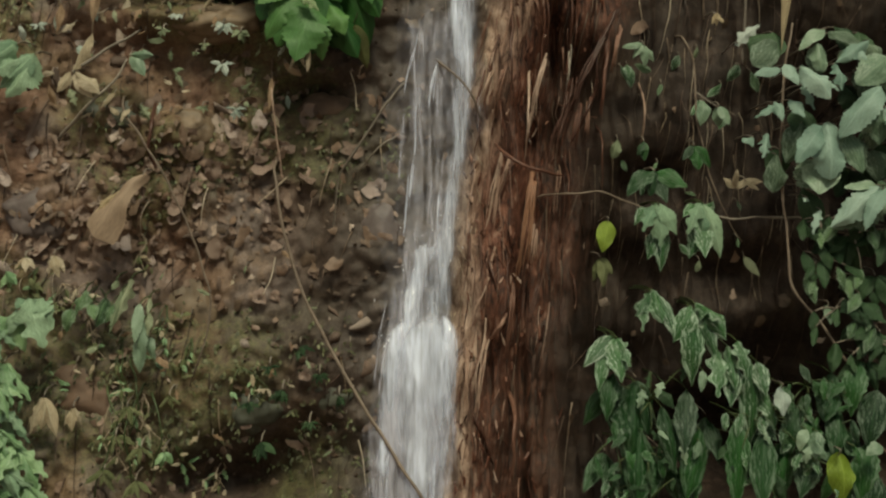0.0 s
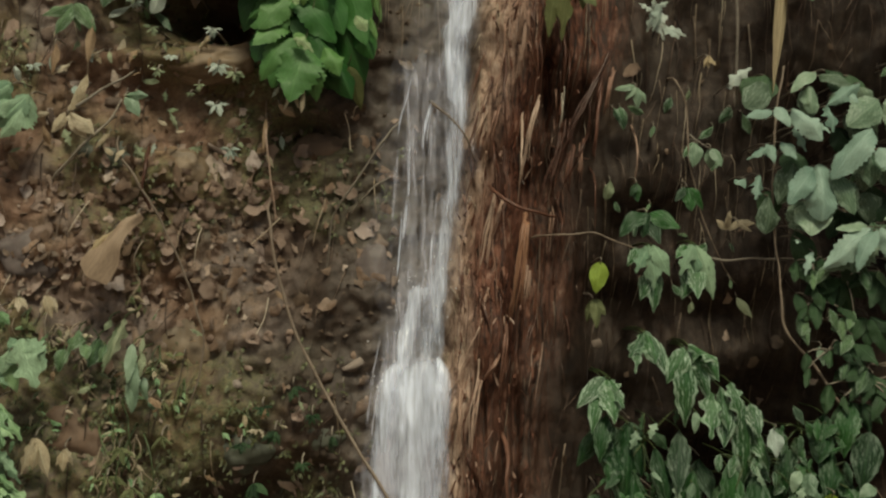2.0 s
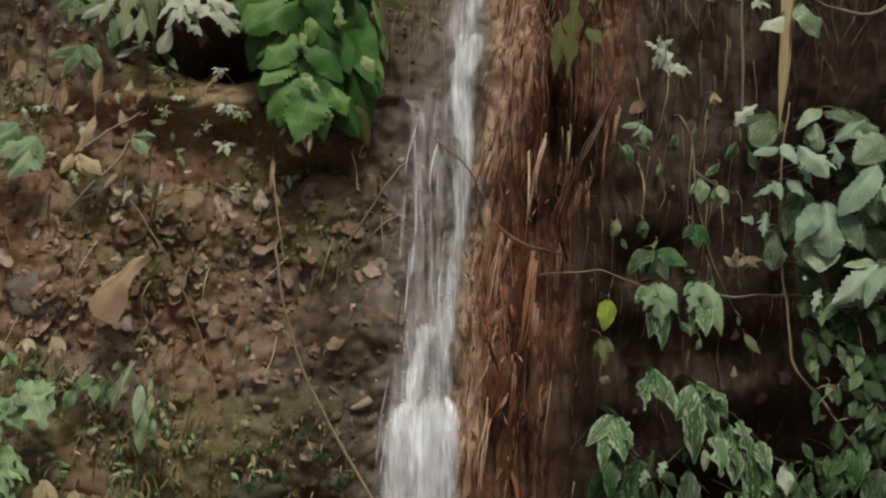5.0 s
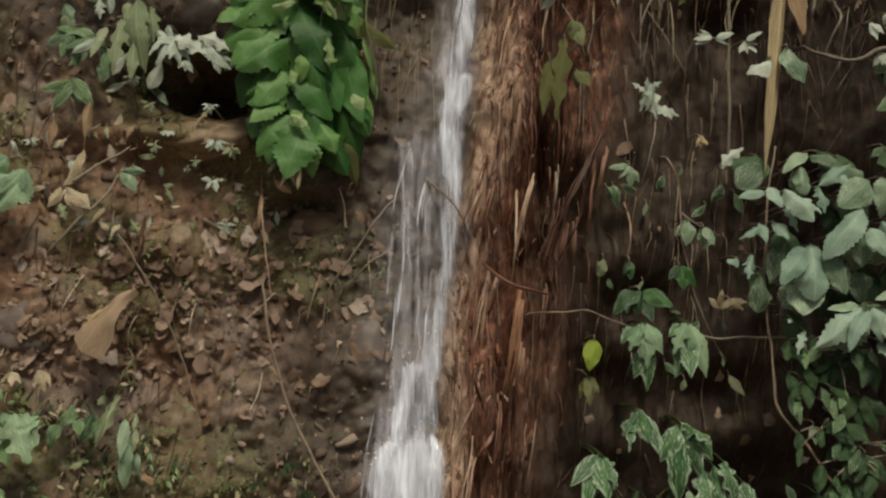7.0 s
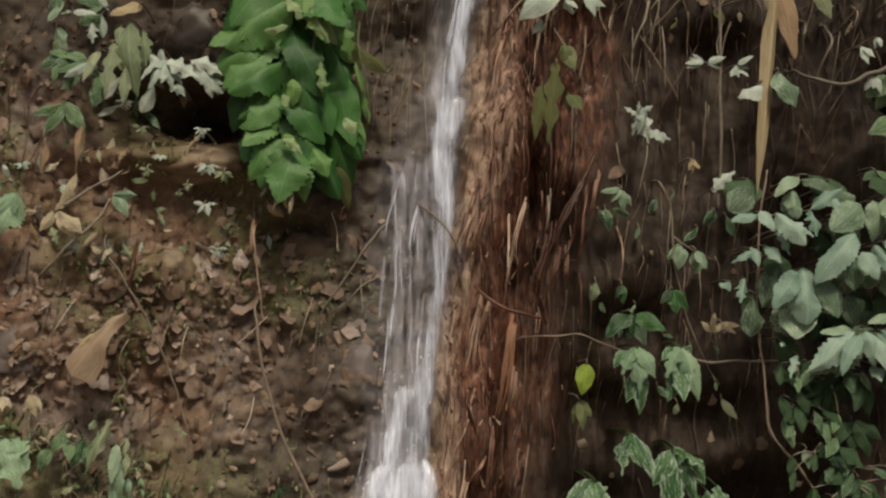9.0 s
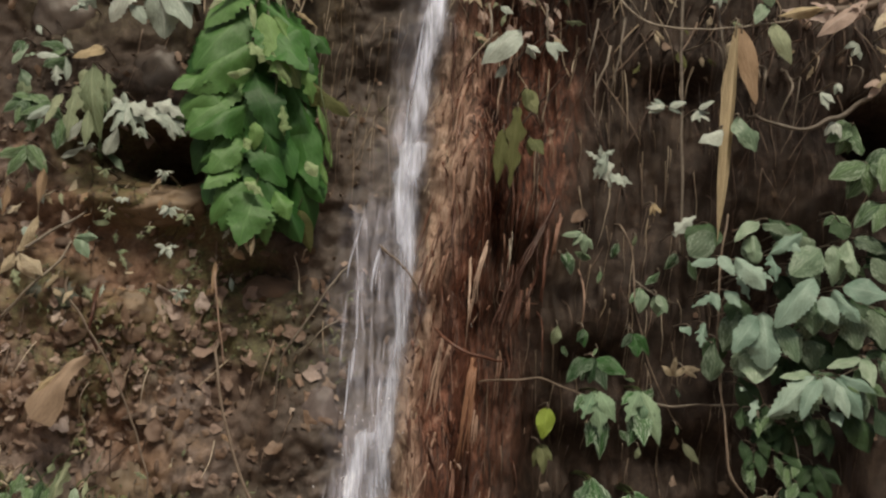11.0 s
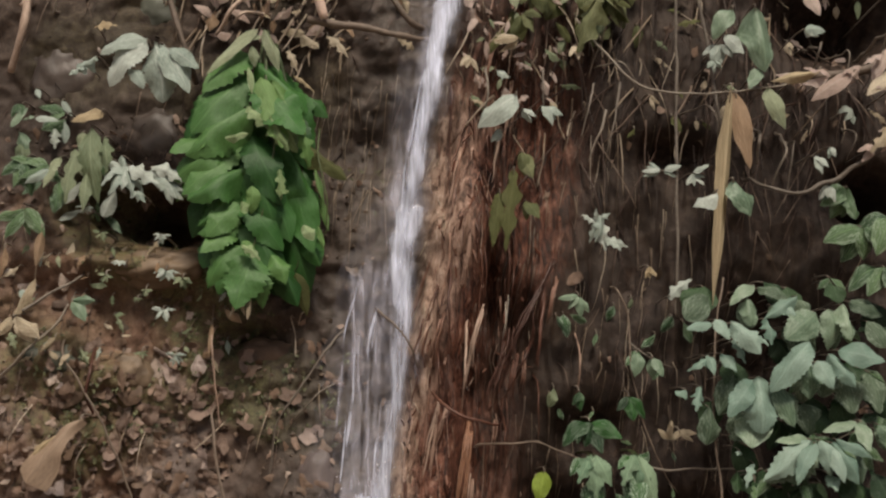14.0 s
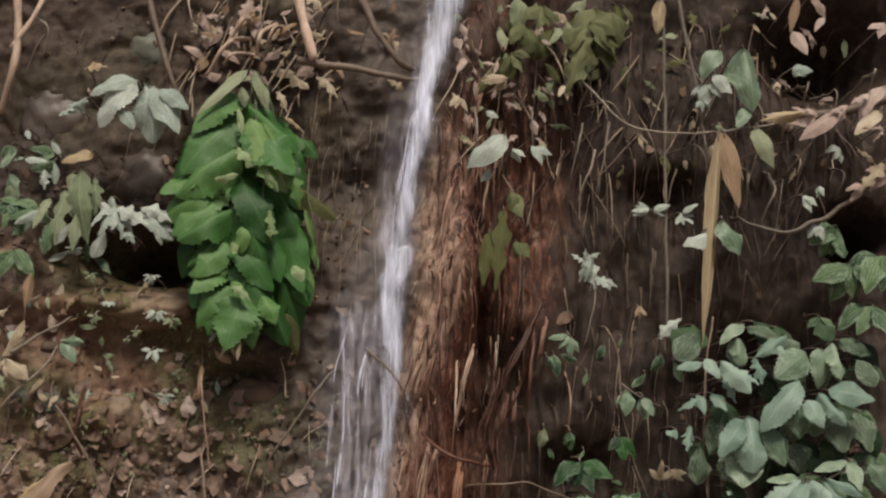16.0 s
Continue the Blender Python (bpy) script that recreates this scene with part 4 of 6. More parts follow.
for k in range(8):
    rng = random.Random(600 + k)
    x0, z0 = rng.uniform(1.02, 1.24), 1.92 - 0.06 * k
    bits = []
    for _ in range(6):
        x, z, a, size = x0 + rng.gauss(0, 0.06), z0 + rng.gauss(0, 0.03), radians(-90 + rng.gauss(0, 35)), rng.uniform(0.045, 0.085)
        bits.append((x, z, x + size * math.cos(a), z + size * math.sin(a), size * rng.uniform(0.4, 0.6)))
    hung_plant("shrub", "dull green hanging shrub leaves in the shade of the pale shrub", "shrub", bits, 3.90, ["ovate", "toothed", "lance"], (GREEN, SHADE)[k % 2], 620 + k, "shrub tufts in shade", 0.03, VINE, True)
loose("leaf", "pale lobed leaf tips on the shrub", (0.804, 3.93, 2.334), (0.866, 3.91, 2.393), 26, "lobed", SILVER)
loose("leaf", "small round pale leaf on dark earth", (1.049, 3.95, 1.623), (1.050, 3.93, 1.569), 22, "ovate", PALE)

# ---- dark drooping leaves low on the right ----
CROWN = hung_plant("drooping_plant", "pale minty plant with crumpled wet hanging leaves", "plant", [(0.575, 1.892, 0.534, 1.816, 0.054), (0.572, 1.895, 0.583, 1.783, 0.060), (0.585, 1.895, 0.633, 1.822, 0.054)], 3.90, ["lobed", "scalloped"], MINT, 30, "drooping plants low on the bank", 0.05, OLIVE_STEM)
hung(CROWN, [(0.560, 1.889, 0.522, 1.846, 0.035), (0.591, 1.886, 0.604, 1.780, 0.041), (0.585, 1.842, 0.544, 1.756, 0.054), (0.582, 1.845, 0.593, 1.723, 0.060)], 3.92, "scalloped", MOTTLED_GLINTS, random.Random(230))
CROWN = hung_plant("drooping_plant", "pale minty plant with crumpled wet hanging leaves", "plant", [(0.693, 1.896, 0.654, 1.811, 0.051), (0.696, 1.899, 0.691, 1.805, 0.054), (0.705, 1.896, 0.745, 1.754, 0.054)], 3.90, ["lobed", "scalloped"], MINT, 31, "drooping plants low on the bank", 0.05, OLIVE_STEM)
hung(CROWN, [(0.708, 1.893, 0.738, 1.833, 0.041), (0.684, 1.896, 0.643, 1.856, 0.032), (0.703, 1.846, 0.664, 1.751, 0.051), (0.706, 1.849, 0.701, 1.745, 0.054)], 3.92, "scalloped", MOTTLED_GLINTS, random.Random(231))
hung_plant("drooping_plant", "glossy mottled green plant with painted glints on long wet hanging leaves", "plant", [(0.668, 1.609, 0.672, 1.410, 0.085), (0.663, 1.618, 0.610, 1.543, 0.063), (0.678, 1.618, 0.752, 1.540, 0.070), (0.672, 1.612, 0.640, 1.503, 0.047), (0.687, 1.609, 0.721, 1.470, 0.047), (0.675, 1.624, 0.744, 1.582, 0.054)], 3.88, ["scalloped", "lance", "lobed"], MOTTLED_GLINTS, 32, "drooping plants low on the bank", 0.05, OLIVE_STEM)
hung_plant("drooping_plant", "glossy mottled green plant with painted glints on long wet hanging leaves", "plant", [(0.560, 1.658, 0.514, 1.598, 0.057), (0.563, 1.661, 0.583, 1.579, 0.057), (0.572, 1.655, 0.616, 1.537, 0.041), (0.551, 1.655, 0.528, 1.546, 0.035)], 3.90, ["scalloped", "lance", "lobed"], MOTTLED_GLINTS, 33, "drooping plants low on the bank", 0.05, OLIVE_STEM)
hung_plant("drooping_plant", "glossy mottled green plant with painted glints on long wet hanging leaves", "plant", [(0.461, 1.534, 0.473, 1.413, 0.070), (0.455, 1.540, 0.373, 1.455, 0.054), (0.468, 1.534, 0.497, 1.455, 0.041), (0.446, 1.534, 0.418, 1.395, 0.047)], 3.90, ["scalloped", "lance", "lobed"], MOTTLED_GLINTS, 34, "drooping plants low on the bank", 0.05, OLIVE_STEM)
hung_plant("drooping_plant", "glossy mottled green plant with painted glints on long wet hanging leaves", "plant", [(0.734, 1.503, 0.723, 1.374, 0.070), (0.785, 1.525, 0.811, 1.440, 0.057), (0.824, 1.470, 0.820, 1.255, 0.088), (0.839, 1.470, 0.855, 1.380, 0.051), (0.758, 1.513, 0.771, 1.395, 0.047), (0.778, 1.470, 0.762, 1.350, 0.054), (0.853, 1.395, 0.884, 1.290, 0.047)], 3.88, ["scalloped", "lance", "lobed"], MOTTLED_GLINTS, 35, "drooping plants low on the bank", 0.05, OLIVE_STEM)
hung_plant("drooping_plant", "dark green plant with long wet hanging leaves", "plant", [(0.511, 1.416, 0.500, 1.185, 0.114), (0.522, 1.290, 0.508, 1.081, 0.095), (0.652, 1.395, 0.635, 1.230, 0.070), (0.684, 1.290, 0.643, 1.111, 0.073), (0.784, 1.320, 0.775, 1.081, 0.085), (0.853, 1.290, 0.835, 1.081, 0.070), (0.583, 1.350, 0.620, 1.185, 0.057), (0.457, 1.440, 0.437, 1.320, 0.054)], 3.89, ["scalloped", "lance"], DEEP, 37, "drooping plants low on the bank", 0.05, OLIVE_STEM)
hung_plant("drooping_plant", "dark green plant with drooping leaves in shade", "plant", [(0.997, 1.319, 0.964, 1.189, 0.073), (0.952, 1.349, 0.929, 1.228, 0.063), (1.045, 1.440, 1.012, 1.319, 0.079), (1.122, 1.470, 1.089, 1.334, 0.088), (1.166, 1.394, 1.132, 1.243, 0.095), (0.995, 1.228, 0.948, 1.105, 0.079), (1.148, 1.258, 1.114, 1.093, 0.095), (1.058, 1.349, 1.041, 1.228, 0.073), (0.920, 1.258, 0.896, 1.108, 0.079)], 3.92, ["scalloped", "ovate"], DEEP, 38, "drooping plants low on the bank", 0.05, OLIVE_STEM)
hung_plant("sprig", "small silvery flecked leaves among the dark plants", "plant", [(0.960, 1.292, 0.939, 1.238, 0.041), (0.990, 1.286, 0.980, 1.214, 0.044), (0.981, 1.262, 1.013, 1.214, 0.038), (0.969, 1.247, 0.959, 1.203, 0.035), (0.690, 1.447, 0.683, 1.396, 0.025), (0.534, 1.396, 0.515, 1.357, 0.032), (0.582, 1.417, 0.563, 1.381, 0.028), (0.899, 1.408, 0.887, 1.363, 0.022), (1.160, 1.247, 1.115, 1.232, 0.047), (0.571, 1.289, 0.595, 1.265, 0.016), (0.637, 1.262, 0.642, 1.200, 0.028), (0.676, 1.262, 0.660, 1.214, 0.025), (0.847, 1.303, 0.864, 1.256, 0.028)], 3.86, ["lobed", "toothed"], PALE, 39, "sprigs low on the bank", 0.02, OLIVE_STEM)
LOWER = [
    ((0.523, 3.89, 1.428), 130, 1, -110, -70), ((0.627, 3.93, 1.379), 110, 4, -160, -30), ((0.716, 3.92, 1.326), 120, 4, -150, -30),
    ((0.780, 3.90, 1.267), 120, 4, -150, -30), ((0.936, 3.92, 1.326), 90, 5, -170, -20), ((0.879, 3.91, 1.229), 110, 4, -150, -30),
    ((0.667, 3.91, 1.221), 120, 4, -150, -30)] + [((1.011, 3.92, 1.243), 110, 5, -160, -30), ((0.509, 3.91, 1.229), 120, 3, -140, -50),
    ((1.145, 3.90, 1.395), 110, 5, -160, -30), ((1.088, 3.92, 1.296), 100, 4, -160, -30), ((0.778, 3.90, 1.125), 120, 4, -150, -30),
    ((0.583, 3.91, 1.109), 120, 4, -150, -30), ((0.961, 3.91, 1.124), 120, 4, -150, -30), ((1.153, 3.89, 1.200), 120, 5, -160, -30), ((0.411, 3.97, 1.470), 44, 3, -150, -40)]
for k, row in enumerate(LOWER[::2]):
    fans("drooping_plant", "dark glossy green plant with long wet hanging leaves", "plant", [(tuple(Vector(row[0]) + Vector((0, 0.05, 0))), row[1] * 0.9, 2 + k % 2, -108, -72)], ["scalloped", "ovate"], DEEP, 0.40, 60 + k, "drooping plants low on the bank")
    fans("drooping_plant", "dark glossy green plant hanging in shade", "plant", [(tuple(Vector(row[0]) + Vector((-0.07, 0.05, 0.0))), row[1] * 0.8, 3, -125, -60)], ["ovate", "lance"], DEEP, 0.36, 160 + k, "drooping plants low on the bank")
for k in range(14):
    rng = random.Random(500 + k)
    x0, z0 = rng.uniform(0.46, 1.2), rng.uniform(1.08, 1.42)
    bits = []
    for _ in range(7):
        x, z, a, size = x0 + rng.gauss(0, 0.045), z0 + rng.gauss(0, 0.05), radians(-90 + rng.gauss(0, 30)), rng.uniform(0.03, 0.07)
        bits.append((x, z, x + size * math.cos(a), z + size * math.sin(a), size * rng.uniform(0.35, 0.6)))
    hung_plant("sprig", "small wet leaves crowded among the drooping plants", "plant", bits, 3.87 + 0.05 * rng.random(), ["lobed", "toothed", "lance"], (DEEP, MOTTLED_GLINTS, SHADE)[k % 3], 520 + k, "sprigs low on the bank", 0.02, OLIVE_STEM, True)
loose("leaf", "silvery wet leaf among the dark plants", (0.894, 3.85, 1.404), (0.894, 3.83, 1.326), 32, "ovate", SILVER)
loose("leaf", "bright yellow-green young leaf", (1.040, 3.85, 1.233), (1.052, 3.83, 1.102), 46, "ovate", LIME)
loose("seedling_leaf", "yellow-green seedling leaf on dark earth", (0.449, 3.93, 1.853), (0.434, 3.92, 1.766), 33, "ovate", LIME, face=(0.1, -1, 0.3))
fans("seedling", "green seedling leaves below the yellow one", "plant", [((0.429, 3.95, 1.755), 46, 3, -120, -30)], "ovate", OLIVE, 0.5, 9)

# ---- small leaves and twigs on the dark bank to the right ----
fans("sprig", "small pale three-leaved sprig on dark earth", "plant", [((0.556, 3.97, 2.348), 36, 4, -190, -30)], "ovate", PALE, 0.45, 21)
fans("sprig", "bluish pale sprig hanging on dark earth", "plant", [((0.619, 3.95, 2.574), 60, 3, -130, -80), ((0.629, 3.95, 2.513), 40, 2, -40, 0), ((0.606, 3.95, 2.554), 30, 3, 20, 160)], "lobed", SILVER, 0.45, 22)
fans("sprig", "two light green leaves on a thin twig", "plant", [((0.717, 3.96, 2.187), 38, 1, -120, -100), ((0.761, 3.96, 2.174), 42, 2, -110, -50)], "ovate", PALE, 0.6, 23)
fans("sprig", "withered crossed leaves on dark earth", "plant", [((0.804, 3.96, 1.942), 34, 4, 20, 150), ((0.832, 3.96, 1.965), 26, 2, -60, 20)], "lance", BUFF, 0.4, 24)
fans("sprig", "dark green leaves in shade", "plant", [((0.582, 3.96, 1.994), 60, 4, -160, -20), ((0.692, 3.96, 2.064), 44, 3, -150, -20), ((0.554, 3.97, 2.078), 34, 2, -140, -60)], "ovate", DEEP, 0.5, 25)
fans("sprig", "small pale leaf sprig on a hanging vine", "plant", [((0.794, 3.95, 2.713), 30, 4, 120, 220), ((0.802, 3.95, 2.713), 30, 2, -40, 40)], "ovate", SILVER, 0.45, 26)
fans("sprig", "small pale leaf sprig on a hanging vine", "plant", [((0.884, 3.95, 2.704), 30, 5, -140, 40)], "ovate", SILVER, 0.45, 27)
fans("sprig", "tiny straw-coloured flecks of dead leaf", "plant", [((0.757, 3.97, 2.434), 28, 3, -110, -60)], "lance", STRAW, 0.4, 28)

# ---- upper right: dry blades, big pale leaves, dead leaves, creepers ----
loose("dry_blade", "long straw-coloured dry leaf blade hanging down", (0.983, 3.85, 2.939), (0.923, 3.89, 2.312), 28, "lance", STRAW, "dry leaf", (0.2, -1, 0.5))
loose("dry_blade", "tan dry leaf blade hanging beside the long one", (0.998, 3.87, 2.924), (1.034, 3.87, 2.701), 38, "strap", TAN, "dry leaf", (0.1, -1, 0.1))
loose("leaf", "large ribbed grey-green leaf among vines", (1.057, 3.85, 3.174), (1.086, 3.83, 2.985), 62, "ovate", PALE, face=(0.1, -1, 0.3))
loose("leaf", "round grey-green leaf among vines", (1.000, 3.87, 3.177), (0.941, 3.85, 3.092), 38, "ovate", PALE)
loose("leaf", "small pale leaf among vines", (0.976, 3.87, 3.100), (1.024, 3.85, 3.035), 24, "ovate", SILVER)
loose("leaf", "yellowish green leaf among vines", (1.091, 3.87, 2.942), (1.142, 3.85, 2.827), 36, "ovate", WITHERED)
loose("leaf", "small grey-green leaf among vines", (1.075, 3.87, 2.998), (1.034, 3.85, 2.930), 26, "ovate", PALE)
loose("leaf", "grey-green oval leaf on the dry blade", (0.975, 3.85, 2.659), (1.035, 3.83, 2.570), 56, "ovate", PALE)
loose("leaf", "pale round leaf on the dry blade", (0.933, 3.85, 2.623), (0.861, 3.83, 2.588), 34, "ovate", SILVER)
fans("sprig", "small white leaf sprig among vines", "plant", [((0.963, 3.89, 3.076), 38, 5, -170, 0), ((0.941, 3.89, 3.024), 24, 3, -150, -20)], "ovate", SILVER, 0.5, 41)
loose("dead_leaf", "straw dead leaf across the twigs", (1.242, 3.85, 2.987), (1.101, 3.85, 2.958), 22, "lance", STRAW, "dead leaf")
loose("dead_leaf", "pinkish dead leaf on a rotten branch", (1.325, 3.83, 2.979), (1.203, 3.81, 2.910), 34, "ovate", PINK, "dead leaf")
loose("dead_leaf", "pinkish dead leaf on a rotten branch", (1.463, 3.83, 3.063), (1.385, 3.81, 2.970), 30, "ovate", PINK, "dead leaf")
loose("dead_leaf", "curled buff dead leaf on a branch", (1.448, 3.83, 2.984), (1.358, 3.81, 2.902), 30, "ovate", BUFF, "dead leaf")
loose("dead_leaf", "hanging tan dead leaf among vines", (1.237, 3.87, 3.354), (1.207, 3.87, 3.230), 18, "lance", TAN, "dead leaf")
loose("dead_leaf", "pinkish dead leaf among vines", (1.284, 3.87, 3.355), (1.322, 3.87, 3.285), 22, "ovate", PINK, "dead leaf")
loose("dead_leaf", "straw sheath hanging from a twig", (0.836, 3.91, 3.345), (0.826, 3.91, 3.242), 26, "strap", STRAW, "dead leaf")
loose("dead_leaf", "bleached dead leaf at the end of a branch", (1.443, 3.81, 2.820), (1.360, 3.81, 2.736), 30, "lobed", BUFF, "dead leaf")
fans("sprig", "pale leaves under a crossing creeper", "plant", [((1.338, 3.89, 2.890), 34, 3, -190, -60), ((1.230, 3.91, 2.753), 34, 2, -80, -30), ((1.280, 3.91, 2.779), 22, 2, -120, -60), ((1.260, 3.89, 2.665), 30, 3, -150, -40), ((1.217, 3.91, 3.136), 36, 2, -30, 10)], "ovate", SILVER, 0.55, 42)
fans("shrub", "deep green shrub leaves at a dark hollow", "shrub", [((1.356, 3.91, 2.547), 72, 4, -170, -20), ((1.445, 3.90, 2.579), 80, 4, -170, -40), ((1.411, 3.90, 2.431), 70, 4, -170, -30), ((1.329, 3.93, 2.668), 60, 4, -150, -60)], "ovate", GREEN, 0.6, 43)
for k, (c, px, a0, a1) in enumerate([((1.273, 3.85, 2.973), 62, 150, 220), ((1.357, 3.85, 3.003), 58, 170, 260), ((1.419, 3.83, 3.036), 60, 180, 270), ((1.455, 3.83, 2.935), 56, 170, 250), ((1.189, 3.87, 2.978), 56, 150, 210), ((1.449, 3.83, 2.809), 60, 170, 240), ((1.391, 3.85, 2.764), 40, 180, 250), ((1.487, 3.85, 3.262), 50, 170, 260)]):
    fans("dead_sprig", "curled pinkish dead leaves on a rotten branch", "dead leaf", [(c, px * 0.85, 2, a0, a1)], ["lance", "ovate", "lobed"], PINK, 0.42, 170 + k, "dead leaves on the branch")
vine("branch", "crooked pale branch crossing the hollow", [(1.494, 3.85, 2.841), (1.380, 3.87, 2.744), (1.290, 3.88, 2.679), (1.177, 3.89, 2.642), (1.075, 3.93, 2.668), (1.053, 4.07, 2.725)], 0.0085, 0.004, VINE, "branch", 0.014)
vine("rotten_branch", "rotten brown branch under dead leaves", [(1.540, 3.89, 3.060), (1.373, 3.90, 3.008), (1.242, 3.91, 2.992), (1.159, 3.97, 3.002)], 0.016, 0.010, WOOD, "branch")
vine("vine", "straight thin brown hanging vine", [(0.854, 3.95, 3.471), (0.851, 3.96, 3.099), (0.841, 3.96, 2.635), (0.834, 3.97, 2.308), (0.846, 4.05, 2.348)], 0.0055, 0.004)
vine("vine", "brown vine curving down beside the straight one", [(0.894, 3.95, 3.436), (0.919, 3.95, 3.220), (0.947, 3.95, 3.062), (0.974, 3.95, 2.854), (1.018, 4.05, 2.815)], 0.007, 0.004)
vine("creeper", "thin creeper slung across the bank", [(0.569, 4.05, 3.207), (0.651, 3.93, 3.041), (0.740, 3.93, 2.961), (0.878, 3.92, 2.936), (1.022, 3.90, 2.939), (1.214, 3.93, 2.983)], 0.004, 0.003)
for a, m, b, r in (((1.307, 3.89, 3.204), (1.265, 3.90, 3.084), (1.234, 3.95, 3.005), 0.006), ((1.363, 3.95, 3.139), (1.357, 3.95, 3.086), (1.345, 3.95, 2.998), 0.004), ((1.179, 3.91, 2.880), (1.148, 3.92, 2.780), (1.113, 3.95, 2.670), 0.007),
                   ((1.211, 3.93, 2.852), (1.184, 3.93, 2.784), (1.152, 3.95, 2.620), 0.004), ((1.373, 3.89, 2.890), (1.348, 3.90, 2.811), (1.334, 3.93, 2.748), 0.005), ((1.089, 3.91, 2.912), (1.081, 3.92, 2.813), (1.078, 3.95, 2.737), 0.008),
                   ((1.495, 3.89, 3.181), (1.461, 3.89, 3.128), (1.439, 3.91, 3.074), 0.007), ((0.884, 3.95, 2.930), (0.945, 3.93, 2.899), (0.970, 3.95, 2.786), 0.004), ((0.621, 3.95, 3.074), (0.676, 3.93, 3.033), (0.735, 3.95, 2.968), 0.004)):
    vine("twig", "thin bare twig among the creepers", [(a[0], bank(a[0], a[2]), a[2]), m, b], r * 0.75, r * 0.4, VINE, "twig", 0.012)
vine("vine", "thin crooked vine on dark earth", [rooted((0.669, 3.99, 2.387), 0.02), (0.671, 3.98, 2.363), (0.699, 3.98, 2.289), (0.700, 3.98, 2.170), (0.719, 3.98, 2.059), (0.775, 4.00, 1.896), (0.841, 4.06, 1.806)], 0.0036, 0.0018, WOOD)
vine("twig", "thin twig holding two leaves", [(0.698, 3.98, 2.218), (0.752, 3.96, 2.174), (0.818, 3.98, 2.146)], 0.003, 0.002, VINE, "twig")
vine("twig", "bare brown horizontal twig", [(0.741, 3.96, 1.866), (0.818, 3.97, 1.863), (0.939, 3.99, 1.867), (1.045, 4.07, 1.869)], 0.004, 0.003, VINE, "twig")
vine("twig", "thin twig above the drooping leaves", [(0.260, 4.00, 1.920), (0.348, 3.93, 1.934), (0.465, 3.94, 1.923), (0.551, 3.95, 1.886)], 0.003, 0.002, WOOD, "twig", 0.012)
vine("vine", "long grey vine stem running down the shrub", [(0.966, 3.95, 2.403), (0.934, 3.93, 2.263), (0.924, 3.93, 2.075), (0.925, 3.93, 1.946), (0.935, 3.92, 1.791), (0.951, 3.92, 1.661), (1.020, 3.92, 1.569), (1.085, 3.92, 1.478), (1.151, 4.00, 1.423)], 0.0036, 0.0042, WOOD)
for a, m, b in (((0.613, 3.95, 2.978), (0.590, 3.93, 2.894), (0.564, 3.95, 2.811)), ((0.637, 3.95, 2.887), (0.613, 3.93, 2.809), (0.588, 3.95, 2.737)), ((0.679, 3.95, 2.979), (0.660, 3.93, 2.852), (0.631, 3.95, 2.756)), ((0.465, 3.97, 3.017), (0.467, 3.95, 2.958), (0.465, 3.97, 2.904)), ((0.287, 3.97, 3.023), (0.292, 3.95, 2.947), (0.290, 3.97, 2.876))):
    vine("root", "pale bare root hanging from the bank", [a, m, b], 0.0042, 0.002, VINE, "root", 0.012)

def bundle(label, pts, r, n, spread, mat, seed):
    """A root split into strands that run side by side, parting at its ends."""
    rng = random.Random(seed)
    v, f = [], []
    for k in range(n):
        o = Vector((rng.uniform(-1, 1), rng.uniform(-0.5, 0.5), 0)) * spread
        i, j = rng.uniform(0.0, 0.25), rng.uniform(0.7, 1.0)
        line = spline(pts, 8, 0.006, seed + k * 3.1)
        line = line[int(i * len(line)):max(int(j * len(line)), int(i * len(line)) + 4)]
        line = [p + o * (0.6 + 0.8 * q / len(line)) for q, p in enumerate(line)]
        w = r * rng.uniform(0.5, 1.0)
        tube_into(v, f, line, (w, w * 0.35), 5)
    return tagged(link("root", meshed("root", v, f), mat), label, "root")


# ---- beside the fall, right ----
loose("leaf", "pale oval leaf on the root mat", (0.378, 3.91, 2.918), (0.259, 3.89, 2.853), 56, "ovate", SILVER, face=(-0.2, -1, 0.5))
fans("sprig", "small pale leaves beside the oval leaf", "plant", [((0.395, 3.93, 2.887), 32, 2, -60, -20), ((0.451, 3.93, 2.895), 38, 3, -70, 0), ((0.334, 3.95, 2.828), 26, 2, -130, -100), ((0.322, 3.95, 3.008), 28, 2, -60, -20)], "ovate", SILVER, 0.5, 51)
loose("leaf", "broad olive leaf lying on the roots", (0.370, 3.93, 2.704), (0.345, 3.92, 2.463), 36, "lobed", DULL, face=(0, -1, 0.2))
loose("leaf", "narrow olive leaf beside the broad one", (0.331, 3.94, 2.640), (0.309, 3.93, 2.473), 28, "toothed", DULL, face=(0, -1, 0.2))
fans("sprig", "olive leaves above the roots", "plant", [((0.391, 3.93, 2.759), 56, 2, -110, -70), ((0.402, 3.91, 2.609), 44, 2, -90, -60)], "ovate", OLIVE, 0.5, 52)
loose("leaf", "hanging olive leaf with torn edge", (0.619, 3.91, 3.234), (0.550, 3.91, 3.058), 56, "lobed", OLIVE)
fans("sprig", "olive and brown leaves at the top of the roots", "plant", [((0.631, 3.93, 3.278), 60, 5, -170, -10), ((0.432, 3.95, 3.282), 60, 4, -140, -40), ((0.398, 3.95, 3.184), 44, 3, -140, 0), ((0.694, 3.95, 3.323), 60, 4, -150, -30), ((0.492, 3.95, 3.337), 50, 4, -150, -30)], "ovate", OLIVE, 0.5, 53)
